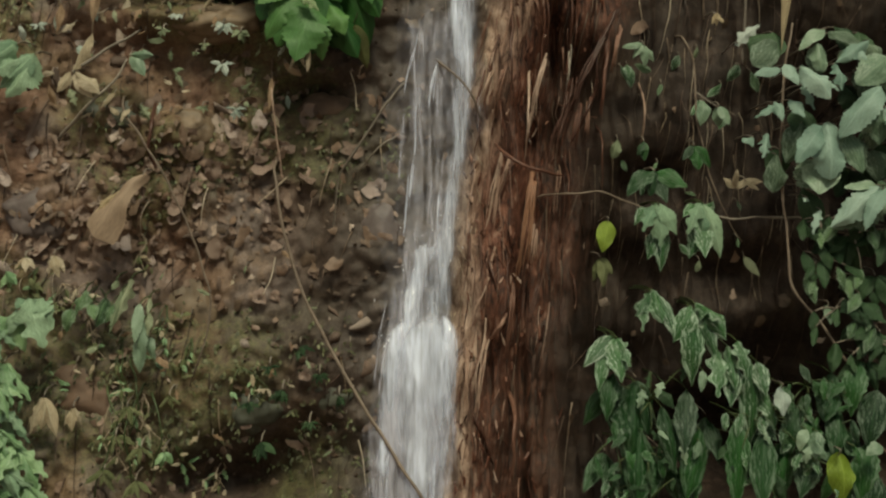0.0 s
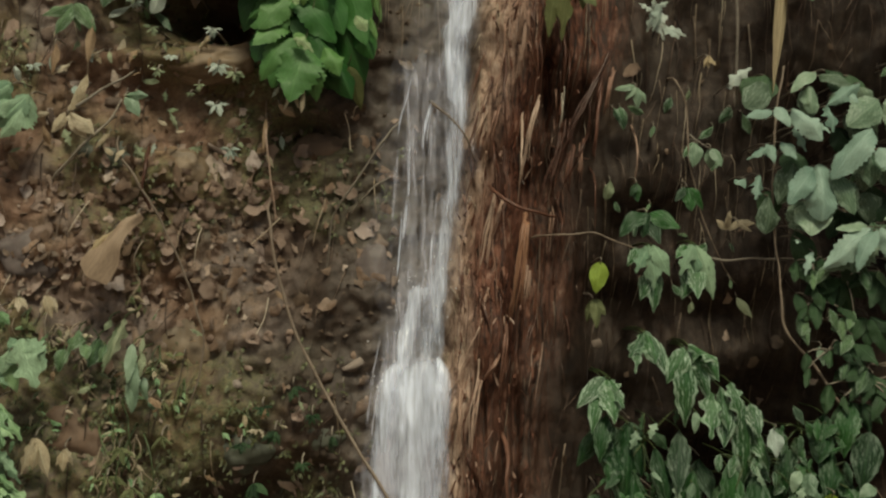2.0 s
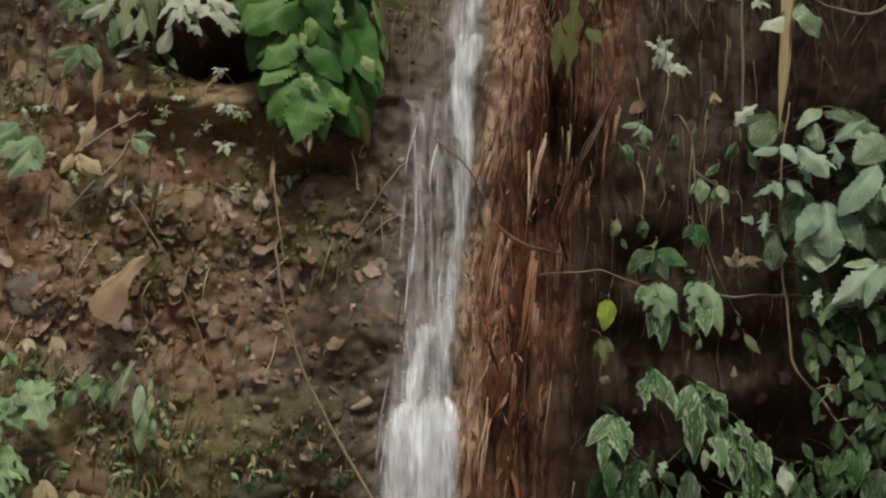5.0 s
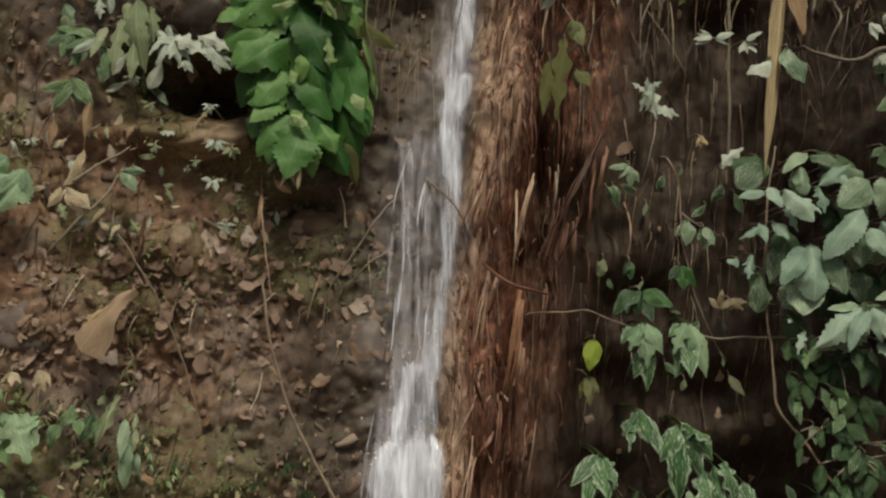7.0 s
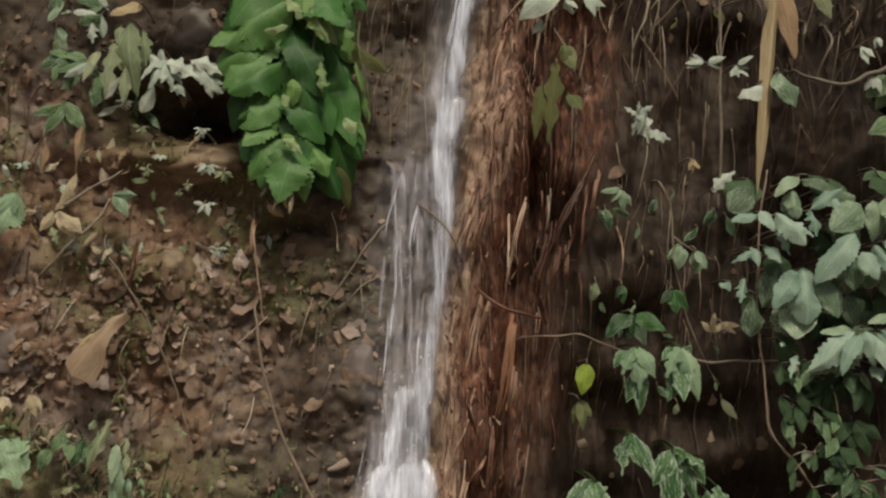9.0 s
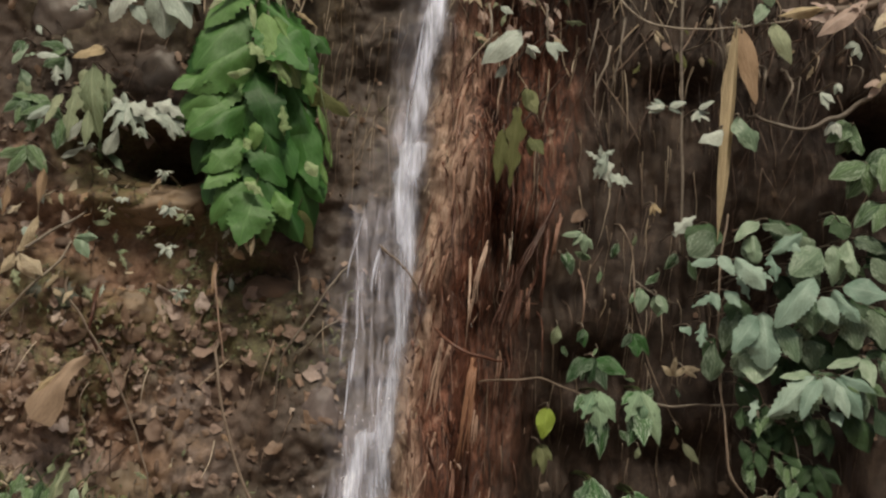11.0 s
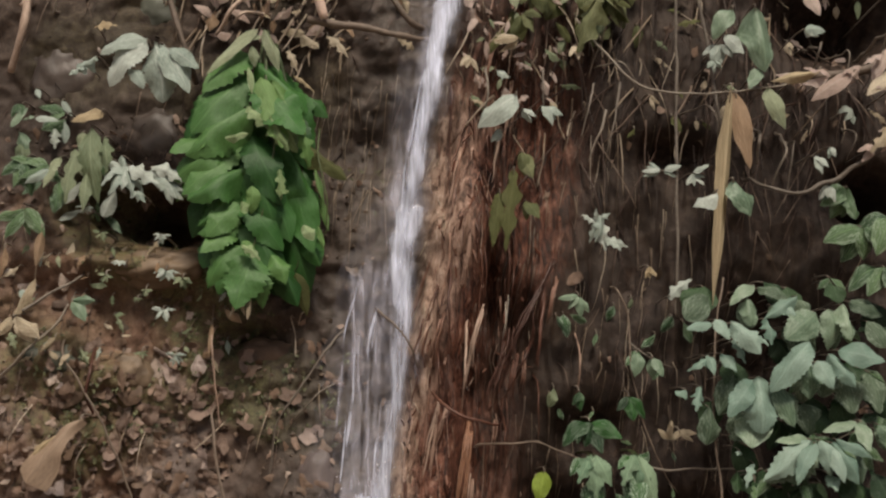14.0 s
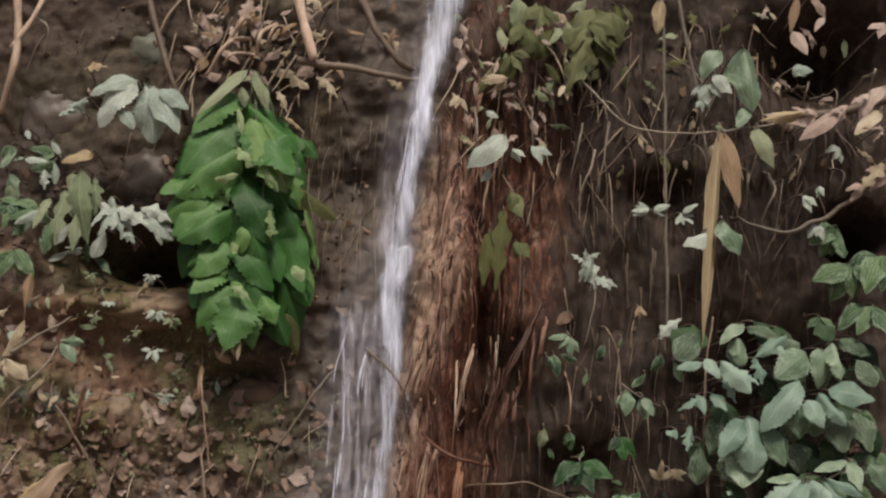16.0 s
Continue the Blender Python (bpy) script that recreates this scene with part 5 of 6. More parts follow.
fans("sprig", "withered leaves caught in the roots", "plant", [((0.389, 3.95, 3.105), 50, 3, 150, 220), ((0.244, 3.97, 3.057), 30, 3, -150, -40), ((0.771, 3.97, 2.944), 30, 2, -80, -40), ((0.555, 3.95, 3.090), 30, 3, -140, -40)], "lance", BUFF, 0.4, 54)
bundle("stout split orange-brown hanging root", [(0.252, 3.93, 2.006), (0.238, 3.86, 1.936), (0.228, 3.85, 1.844), (0.216, 3.86, 1.755), (0.204, 3.93, 1.640)], 0.0065, 6, 0.010, ORANGE, 3)
def weathered_roots(n):
    """Split, bleached roots that hang down the mat one by one."""
    rng = random.Random(91)
    for k in range(n):
        z = rng.uniform(1.35, 3.2)
        c = rng.triangular(0.05, 0.36, 0.14)
        L = rng.uniform(0.10, 0.28)
        x, lean = channel(z) + c, rng.gauss(-0.015, 0.02)
        pts = []
        for q in range(4):
            zz, xx = z - L * q / 3, x + lean * q / 3 + (channel(z - L * q / 3) - channel(z)) * 0.7
            pts.append((xx, bank(xx, zz, False) - (0.012 if q in (0, 3) else 0.03), zz))
        bundle("weathered pinkish-brown root hanging down the root mat", pts, rng.uniform(0.002, 0.0042), rng.randint(3, 5), 0.007, (PALEROOT, ROOT)[k % 2], 300 + k)["group"] = "weathered roots on the mat"


weathered_roots(30)
vine("root", "forked root crossing the root mat", [(0.142, 3.97, 2.068), (0.185, 3.90, 2.020), (0.254, 3.90, 1.989), (0.327, 3.95, 1.983)], 0.005, 0.004, ROOT, "root")
bundle("thick brown root slanting across, split into strands", [(0.494, 3.97, 2.471), (0.414, 3.93, 2.309), (0.356, 3.93, 2.188), (0.321, 3.97, 2.063)], 0.0055, 7, 0.009, ROOT, 5)
bundle("thin brown root forked from the slanting root", [(0.432, 3.98, 2.351), (0.425, 3.95, 2.273), (0.434, 3.98, 2.182)], 0.003, 3, 0.004, ROOT, 60)
bundle("flat reddish-brown root hanging in a dark hollow", [(0.497, 3.98, 2.400), (0.477, 3.95, 2.322), (0.468, 3.98, 2.249)], 0.005, 4, 0.008, ROOT, 61)
bundle("thin bleached root hanging on the mat", [(0.353, 3.96, 2.341), (0.343, 3.93, 2.261), (0.334, 3.96, 2.191)], 0.0028, 3, 0.003, VINE, 62)
bundle("short splintered roots below the slanting root", [(0.375, 3.96, 2.178), (0.362, 3.93, 2.111), (0.352, 3.96, 2.044)], 0.003, 5, 0.012, ROOT, 63)
bundle("short splintered roots below the slanting root", [(0.404, 3.97, 2.196), (0.391, 3.94, 2.113), (0.384, 3.97, 2.069)], 0.003, 4, 0.012, ROOT, 64)
bundle("bundle of thin pale-brown root strands in a dark hollow", [(0.372, 3.98, 2.31), (0.350, 3.95, 2.16), (0.322, 3.95, 2.06), (0.318, 3.98, 1.93)], 0.0035, 7, 0.03, ROOT, 7)
bundle("brown split root hanging beside the slanting one", [(0.462, 3.99, 2.36), (0.449, 3.95, 2.24), (0.440, 3.98, 2.12)], 0.006, 4, 0.010, ROOT, 8)
vine("root", "short brown root on the mat", [(0.180, 3.97, 1.616), (0.158, 3.91, 1.569), (0.129, 3.95, 1.531)], 0.006, 0.004, ROOT, "root")
for a, q, b, r in (((0.355, 4.00, 2.357), (0.346, 3.96, 2.253), (0.342, 4.00, 2.157), 0.004), ((0.444, 4.00, 2.277), (0.404, 3.95, 2.173), (0.364, 4.00, 2.083), 0.007), ((0.561, 4.01, 2.263), (0.559, 3.98, 2.162), (0.554, 4.01, 2.079), 0.004),
                   ((0.379, 4.00, 2.478), (0.371, 3.97, 2.399), (0.369, 4.00, 2.309), 0.004), ((0.482, 4.00, 2.470), (0.452, 3.95, 2.346), (0.444, 4.00, 2.261), 0.006), ((0.345, 4.00, 2.054), (0.348, 3.97, 1.956), (0.349, 4.01, 1.858), 0.004)) + (((0.443, 4.00, 2.149), (0.442, 3.98, 2.067), (0.440, 4.01, 1.945), 0.003), ((0.322, 3.99, 2.211), (0.373, 3.96, 2.151), (0.428, 4.00, 2.149), 0.003), ((0.195, 3.96, 2.460), (0.187, 3.91, 2.306), (0.195, 3.95, 2.173), 0.006),
                   ((0.241, 3.96, 2.285), (0.233, 3.90, 2.133), (0.224, 3.95, 2.016), 0.005), ((0.155, 3.97, 2.208), (0.159, 3.92, 2.121), (0.164, 3.97, 2.034), 0.004), ((0.186, 3.95, 1.393), (0.194, 3.91, 1.289), (0.185, 3.95, 1.150), 0.008)):
    vine("root", "wet brown root hanging on the mat", [rooted(a, 0.0, 0.01), q, b], r * 0.85, r * 0.4, ROOT, "root", 0.007)
vine("twig", "thin dark twig fallen across the water", [(-0.019, 4.00, 2.307), (0.036, 3.93, 2.246), (0.083, 3.93, 2.190), (0.107, 3.97, 2.134)], 0.0035, 0.0025, WOOD, "twig")

# ---- left: pale and withered plants ----
hung_plant("sprig", "silvery broad-leaved sprig high on the bank", "plant", [(-0.685, 3.069, -0.815, 3.032, 0.062), (-0.688, 3.062, -0.794, 2.941, 0.096), (-0.665, 3.059, -0.638, 2.890, 0.112), (-0.636, 3.056, -0.556, 2.902, 0.096), (-0.732, 2.980, -0.688, 2.933, 0.046), (-0.616, 3.040, -0.530, 2.973, 0.054)], 3.91, ["broad", "ovate"], SILVER, 61, "", 0.03, VINE, True)
hung_plant("sprig", "silvery torn leaves beside the broad-leaved sprig", "plant", [(-0.831, 3.022, -0.891, 2.963, 0.047), (-0.858, 2.991, -0.901, 2.956, 0.035), (-0.992, 2.834, -0.921, 2.822, 0.028), (-0.941, 2.679, -1.004, 2.642, 0.035), (-0.745, 2.725, -0.698, 2.604, 0.041), (-0.776, 2.714, -0.738, 2.652, 0.032), (-0.997, 2.921, -0.979, 2.887, 0.022)], 3.93, ["lobed", "toothed"], SILVER, 68, "", 0.02)
hung_plant("sprig", "withered yellowish green hanging leaves", "plant", [(-0.833, 2.810, -0.808, 2.593, 0.076), (-0.870, 2.737, -0.889, 2.576, 0.063), (-0.793, 2.777, -0.781, 2.672, 0.044), (-0.913, 2.719, -0.951, 2.621, 0.038), (-0.838, 2.671, -0.834, 2.557, 0.041)], 3.92, ["lobed", "scalloped"], WITHERED, 62, "", 0.03)
loose("dead_leaf", "ochre dead leaf above withered leaves", (-0.799, 3.92, 2.849), (-0.888, 3.92, 2.821), 26, "ovate", STRAW, "dead leaf")
fans("sprig", "bleached curled leaves at the hollow", "plant", [((-0.729, 3.93, 2.698), 66, 5, -150, -20), ((-0.661, 3.93, 2.694), 76, 4, -60, -10), ((-0.616, 3.93, 2.650), 40, 3, -80, -10), ((-0.694, 3.93, 2.625), 26, 3, -140, -30)], ["lobed", "toothed"], SILVER, 0.5, 63)
fans("sprig", "grey-green leaves on dark earth", "plant", [((-0.947, 3.95, 2.701), 70, 3, -200, -130), ((-1.012, 3.95, 2.725), 70, 4, -160, -20), ((-0.909, 3.95, 2.852), 44, 2, -200, -160), ((-1.039, 3.95, 2.883), 30, 3, -170, -60), ((-0.913, 3.95, 2.652), 60, 2, -110, -80), ((-1.010, 3.95, 2.577), 60, 4, -170, -30)], "ovate", GREEN, 0.45, 64)
fans("sprig", "large pale green leaves with holes", "plant", [((-1.114, 3.92, 2.311), 95, 3, -160, -105), ((-1.167, 3.93, 2.342), 60, 3, 160, 240)], "toothed", MINT, 0.62, 65)
fans("sprig", "straw-yellow withered leaf sprig", "plant", [((-1.013, 3.93, 2.260), 80, 1, 72, 80), ((-1.013, 3.93, 2.263), 64, 2, -70, -30), ((-1.016, 3.93, 2.263), 44, 1, -125, -115)], "lance", BUFF, 0.46, 66)
vine("twig", "pale twig reaching across the ledge", [(-0.992, 3.93, 2.276), (-0.936, 3.94, 2.320), (-0.869, 3.95, 2.362), (-0.834, 4.06, 2.416)], 0.005, 0.003, VINE, "twig")
vine("twig", "thin green twig on the bank", [(-1.074, 4.01, 2.087), (-0.982, 3.95, 2.172), (-0.906, 3.95, 2.243), (-0.868, 3.95, 2.302)], 0.004, 0.003, VINE, "twig")
fans("sprig", "small pale leaf on a twig", "plant", [((-0.863, 3.95, 2.311), 42, 2, -60, 10)], "ovate", PALE, 0.5, 67)
loose("dead_leaf", "folded tan dead leaf caught on the bank", (-0.811, 3.93, 1.983), (-0.949, 3.90, 1.811), 100, "spoon", FADED, "dead leaf", (-0.2, -1, 0.25))
loose("dead_leaf", "curled straw dead leaf behind the tan one", (-0.881, 3.95, 1.941), (-0.953, 3.93, 1.877), 26, "lobed", STRAW, "dead leaf")
LEFT = [((-1.21, 3.90, 1.56), 60, 5, -160, -20, "lobed", 0.36), ((-1.20, 3.90, 1.42), 66, 5, -150, -20, "lobed", 0.34), ((-1.19, 3.90, 1.29), 70, 6, -150, -20, "lobed", 0.32), ((-1.17, 3.90, 1.19), 66, 6, -150, -20, "lobed", 0.32), ((-1.159, 3.92, 1.592), 60, 4, -170, -60, "toothed", 0.6), ((-1.183, 3.92, 1.470), 76, 6, -150, -40, "lobed", 0.36), ((-1.185, 3.92, 1.349), 70, 6, -140, -30, "lobed", 0.36), ((-1.142, 3.91, 1.244), 90, 5, -160, -20, "lobed", 0.45),
        ((-1.117, 3.91, 1.154), 80, 5, -160, -30, "lobed", 0.5), ((-0.784, 3.96, 1.470), 24, 2, -60, -30, "ovate", 0.4), ((-0.758, 3.95, 1.226), 30, 3, -150, -30, "ovate", 0.5), ((-1.194, 3.95, 1.716), 30, 3, -120, -30, "ovate", 0.5)]
for k, (c, px, n, a0, a1, shape, w) in enumerate(LEFT):
    fans("fern_sprig", "light green leafy sprig low on the bank", "plant", [(c, px, n, a0, a1)], shape, FRESHGREEN if k % 3 else MINT, w, 110 + k, "light green sprigs low on the bank")
for k, (c, px) in enumerate([((-0.663, 3.97, 2.349), 22), ((-0.614, 3.97, 2.294), 44), ((-0.560, 3.96, 2.381), 34), ((-0.608, 3.96, 2.404), 40), ((-0.686, 3.97, 2.325), 16), ((-0.844, 3.96, 2.581), 26), ((-0.794, 3.96, 2.508), 28), ((-0.626, 3.95, 2.504), 30), ((-0.768, 3.93, 2.380), 26), ((-0.572, 3.98, 2.168), 40), ((-0.667, 3.98, 2.175), 24), ((-1.118, 3.95, 2.397), 26)]):
    fans("sprig", "tiny pale leaf tuft on the bank", "plant", [(c, px * 0.55, 6, -195, 15)], ["lobed", "lance", "ovate"], SILVER if k % 2 else WITHERED, 0.42, 140 + k, "tiny leaf tufts")
for a, b, w in (((-0.958, 3.95, 2.520), (-0.967, 3.94, 2.404), 18), ((-1.058, 3.95, 2.462), (-1.070, 3.94, 2.371), 16), ((-0.441, 3.97, 2.295), (-0.391, 3.95, 2.260), 18), ((-0.475, 3.99, 2.263), (-0.482, 3.98, 2.160), 9)):
    loose("dead_leaf", "small upright withered leaf", a, b, w, "lance", TAN, "dead leaf", group="small withered leaves")

hung_plant("fern_sprig", "pale minty sprig with one broad crumpled leaf", "plant", [(-1.116, 1.641, -1.061, 1.505, 0.109), (-1.089, 1.638, -1.042, 1.584, 0.070), (-1.149, 1.611, -1.169, 1.550, 0.055), (-1.129, 1.638, -1.146, 1.611, 0.040)], 3.90, ["broad", "lobed", "toothed"], MINT, 151, "light green sprigs low on the bank", 0.03, OLIVE_STEM, True)
hung_plant("fern_sprig", "narrow pale leaves hanging on the bank", "plant", [(-0.847, 1.695, -0.887, 1.579, 0.043), (-0.871, 1.664, -0.905, 1.548, 0.031), (-0.887, 1.692, -0.899, 1.664, 0.025), (-0.797, 1.643, -0.799, 1.597, 0.018), (-0.796, 1.603, -0.801, 1.536, 0.023)], 3.93, ["lobed", "toothed"], WITHERED, 152, "light green sprigs low on the bank", 0.02, OLIVE_STEM)
hung_plant("fern_sprig", "dull green leaves low on the bank", "plant", [(-0.921, 1.644, -0.950, 1.564, 0.055), (-0.974, 1.665, -1.003, 1.607, 0.052), (-0.902, 1.628, -0.923, 1.579, 0.040), (-0.958, 1.628, -0.947, 1.582, 0.037), (-1.013, 1.613, -1.024, 1.551, 0.046)], 3.95, ["lobed", "toothed", "ovate"], GREEN, 153, "light green sprigs low on the bank", 0.02, OLIVE_STEM)
hung_plant("fern_sprig", "greyish green leaf strips hanging on the bank", "plant", [(-0.821, 1.625, -0.828, 1.518, 0.037), (-0.814, 1.579, -0.809, 1.472, 0.043), (-0.828, 1.530, -0.817, 1.445, 0.040), (-0.795, 1.536, -0.784, 1.475, 0.031)], 3.93, ["lobed", "toothed"], PALE, 154, "light green sprigs low on the bank", 0.02, OLIVE_STEM)
loose("dead_leaf", "small tan dead leaf beside greyish strips", (-0.775, 3.93, 1.484), (-0.738, 3.92, 1.456), 15, "ovate", TAN, "dead leaf", group="small withered leaves")
fans("fern_sprig", "straw-coloured withered sprig low on the bank", "plant", [((-1.082, 3.95, 1.378), 66, 3, -115, -70), ((-1.141, 3.95, 1.755), 34, 3, -150, -30), ((-1.064, 3.95, 1.762), 40, 3, -120, -40), ((-1.005, 3.96, 1.347), 40, 3, -130, -50)], ["lance", "lobed"], BUFF, 0.38, 131)
fans("fern_sprig", "olive tangled sprig on thin stalks low on the bank", "plant", [((-0.859, 3.96, 1.347), 36, 4, -170, -10), ((-0.888, 3.96, 1.271), 36, 4, -170, -10), ((-0.819, 3.96, 1.240), 34, 3, -150, -20), ((-0.918, 3.96, 1.180), 40, 4, -170, -10), ((-0.833, 3.96, 1.149), 36, 4, -150, -20), ((-0.744, 3.96, 1.378), 26, 3, -150, -20)], ["lobed", "lance", "lance"], OLIVE, 0.28, 132)
for a, q, b in (((-0.858, 4.00, 1.469), (-0.829, 3.96, 1.378), (-0.853, 3.99, 1.269)), ((-0.829, 4.00, 1.392), (-0.866, 3.96, 1.286), (-0.847, 3.99, 1.131)), ((-0.883, 4.00, 1.315), (-0.911, 3.96, 1.225), (-0.954, 3.99, 1.101)), ((-0.798, 4.00, 1.377), (-0.768, 3.97, 1.286), (-0.795, 4.00, 1.176)), ((-0.923, 4.00, 1.392), (-0.892, 3.97, 1.332), (-0.828, 4.00, 1.284))):
    vine("stalk", "thin olive stalk trailing low on the bank", [rooted(a, 0.01, 0.01), a, q, b], 0.0035, 0.002, OLIVE_STEM, "stalk", 0.01)
STRAGGLE = [(-0.897, 1.547, 0.22), (-0.821, 1.655, 0.16), (-0.774, 1.624, 0.14), (-0.880, 1.408, 0.20), (-0.746, 1.239, 0.10), (-0.917, 1.316, 0.16), (-0.962, 1.686, 0.12), (-1.062, 1.686, 0.08), (-0.703, 1.531, 0.10), (-0.825, 1.377, 0.20), (-0.563, 1.454, 0.10), (-0.983, 1.593, 0.12), (-1.089, 1.470, 0.12), (-0.847, 1.827, 0.10), (-1.126, 1.733, 0.08), (-0.637, 1.178, 0.08)]
for k, (x, z, h) in enumerate(STRAGGLE):
    rng = random.Random(400 + k)
    straggler = tagged(new("straggling_plant"), "straggling olive plant with thin stalks and small torn leaves", "plant", "straggling plants low on the bank")
    for _ in range(3):
        line = [(x, bank(x, z), z)]
        for q in range(3):
            px_, pz = line[-1][0] + rng.gauss(0, 0.022), line[-1][2] - h * rng.uniform(0.2, 0.4)
            line.append((px_, bank(px_, pz, False) - rng.uniform(0.02, 0.045), pz))
        stalk = tube("stalk", line, 0.0022, 0.0012, PALEFIBRE if k % 2 else OLIVE_STEM, straggler, wiggle=0.008)
        for q, p in enumerate(line[1:]):
            for _ in range(1 + q % 2):
                a = radians(-90 + rng.gauss(0, 55))
                size = rng.uniform(0.018, 0.038)
                leaf(stalk, p, (p[0] + size * math.cos(a), p[1] - 0.01, p[2] + size * math.sin(a)), size * rng.uniform(0.3, 0.5), ["lobed", "lance", "toothed"], (FRESHGREEN, OLIVE, OLIVE, BUFF)[rng.randrange(4)], rng=rng)
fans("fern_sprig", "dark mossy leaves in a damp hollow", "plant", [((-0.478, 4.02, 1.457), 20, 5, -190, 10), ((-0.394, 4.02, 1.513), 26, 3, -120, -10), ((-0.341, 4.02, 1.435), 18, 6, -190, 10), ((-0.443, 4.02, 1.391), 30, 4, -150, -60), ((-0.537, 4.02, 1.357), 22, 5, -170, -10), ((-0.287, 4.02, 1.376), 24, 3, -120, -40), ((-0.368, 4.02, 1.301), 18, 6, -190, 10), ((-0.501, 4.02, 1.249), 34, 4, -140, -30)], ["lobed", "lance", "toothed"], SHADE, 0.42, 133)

# ---- left: sticks, vines, canes ----
vine("stick", "long thin bare stick leaning across the bank", [rooted((-0.470, 3.99, 2.024), 0.02), (-0.463, 3.97, 1.982), (-0.424, 3.96, 1.778), (-0.360, 3.95, 1.608), (-0.250, 3.92, 1.409), (-0.125, 3.86, 1.217), (-0.036, 3.85, 1.078), (0.118, 4.05, 0.786)], 0.0042, 0.005, WOOD, "stick", 0.004)
vine("vine", "brown vine trailing down the bank", [rooted((-0.894, 3.99, 2.206), 0.02), (-0.883, 3.98, 2.157), (-0.814, 3.97, 2.057), (-0.745, 3.97, 1.935), (-0.675, 3.98, 1.764), (-0.636, 3.98, 1.624), (-0.670, 3.99, 1.470), (-0.715, 4.06, 1.375)], 0.0038, 0.0026, WOOD)
vine("root", "reddish root hanging below the bright plant", [rooted((-0.478, 3.99, 2.254), 0.02), (-0.473, 3.98, 2.220), (-0.462, 3.97, 2.108), (-0.446, 4.00, 1.970)], 0.0035, 0.002, ROOT, "root")
vine("root", "thin root at the ledge", [rooted((-0.815, 3.99, 2.190), 0.02), (-0.803, 3.97, 2.124), (-0.814, 3.97, 2.057), (-0.797, 3.99, 2.000)], 0.006, 0.004, ROOT, "root")
vine("twig", "thin slanting twig beside the fall", [(-0.098, 4.03, 2.261), (-0.147, 3.98, 2.188), (-0.225, 3.97, 2.076), (-0.289, 4.00, 1.970), (-0.315, 4.05, 1.785)], 0.004, 0.003, VINE, "twig")
vine("twig", "short straw twig on the bank", [(-0.132, 4.01, 2.098), (-0.186, 3.98, 2.054), (-0.243, 4.02, 1.988)], 0.003, 0.002, VINE, "twig")
vine("cane", "broken pale dry cane end", [(-0.243, 3.89, 3.386), (-0.211, 3.90, 3.250), (-0.180, 3.92, 3.143)], 0.016, 0.014, FRESHCANE, "cane", 0.001)
vine("log", "thin rotten log lying above the hollow", [(-0.232, 3.95, 3.150), (-0.108, 3.95, 3.134), (0.024, 3.96, 3.116), (0.134, 4.03, 3.120)], 0.014, 0.009, WOOD, "log")
vine("branch", "grey-brown branch running down to the fall", [(-0.046, 3.97, 3.353), (0.006, 3.96, 3.243), (0.065, 3.96, 3.164), (0.116, 4.02, 3.152)], 0.013, 0.009, WOOD, "branch")
vine("cane", "grey standing stem behind the silvery leaves", [(-0.692, 3.97, 3.412), (-0.630, 3.96, 3.195), (-0.579, 3.96, 3.048), (-0.559, 4.05, 2.983)], 0.011, 0.009, WOOD, "cane", 0.002)
vine("cane", "pale dry cane at the bank's edge", [(-1.053, 3.93, 3.387), (-1.038, 3.93, 3.211), (-1.046, 3.93, 3.090), (-1.089, 3.99, 2.989)], 0.014, 0.009, CANE, "cane", 0.002)
vine("cane", "thin pale cane crossing another", [(-0.954, 3.93, 3.371), (-0.994, 3.92, 3.260), (-1.054, 3.93, 3.167)], 0.010, 0.007, CANE, "cane", 0.002)
for a, m, b, r in (((-0.310, 3.93, 3.331), (-0.337, 3.93, 3.224), (-0.348, 3.95, 3.162), 0.008), ((-0.375, 3.93, 3.294), (-0.428, 3.92, 3.192), (-0.493, 3.95, 3.098), 0.008), ((-0.356, 3.93, 3.224), (-0.412, 3.93, 3.162), (-0.445, 3.95, 3.134), 0.006), ((-0.287, 3.95, 3.322), (-0.299, 3.93, 3.243), (-0.324, 3.95, 3.180), 0.006), ((-0.393, 3.93, 3.329), (-0.383, 3.93, 3.276), (-0.440, 3.95, 3.195), 0.009)):
    vine("cane", "short dry straw-brown cane above the bright plant", [(a[0], bank(a[0], a[2]), a[2]), m, b], r, r * 0.6, CANE, "cane", 0.004)
for a, b, w, mt in (((-0.368, 3.93, 3.330), (-0.396, 3.91, 3.250), 30, PINK), ((-0.523, 3.95, 3.229), (-0.530, 3.93, 3.256), 20, BUFF), ((-0.491, 3.95, 3.256), (-0.449, 3.95, 3.230), 18, BUFF), ((-0.213, 3.95, 3.359), (-0.153, 3.95, 3.316), 30, BUFF), ((-0.174, 3.96, 3.107), (-0.107, 3.95, 3.053), 24, BUFF), ((-0.284, 3.95, 3.058), (-0.250, 3.95, 2.998), 20, BUFF), ((-0.843, 3.94, 3.114), (-0.776, 3.93, 3.115), 26, STRAW), ((-0.267, 3.93, 2.974), (-0.201, 3.93, 2.929), 10, STRAW)):
    loose("dead_leaf", "curled dead leaf near the bank's top", a, b, w, "lobed", mt, "dead leaf", group="curled dead leaves near the top")
vine("twig", "green-brown twig near the top", [(-1.001, 3.95, 3.272), (-0.953, 3.93, 3.230), (-0.966, 3.97, 3.158)], 0.004, 0.003, VINE, "twig")


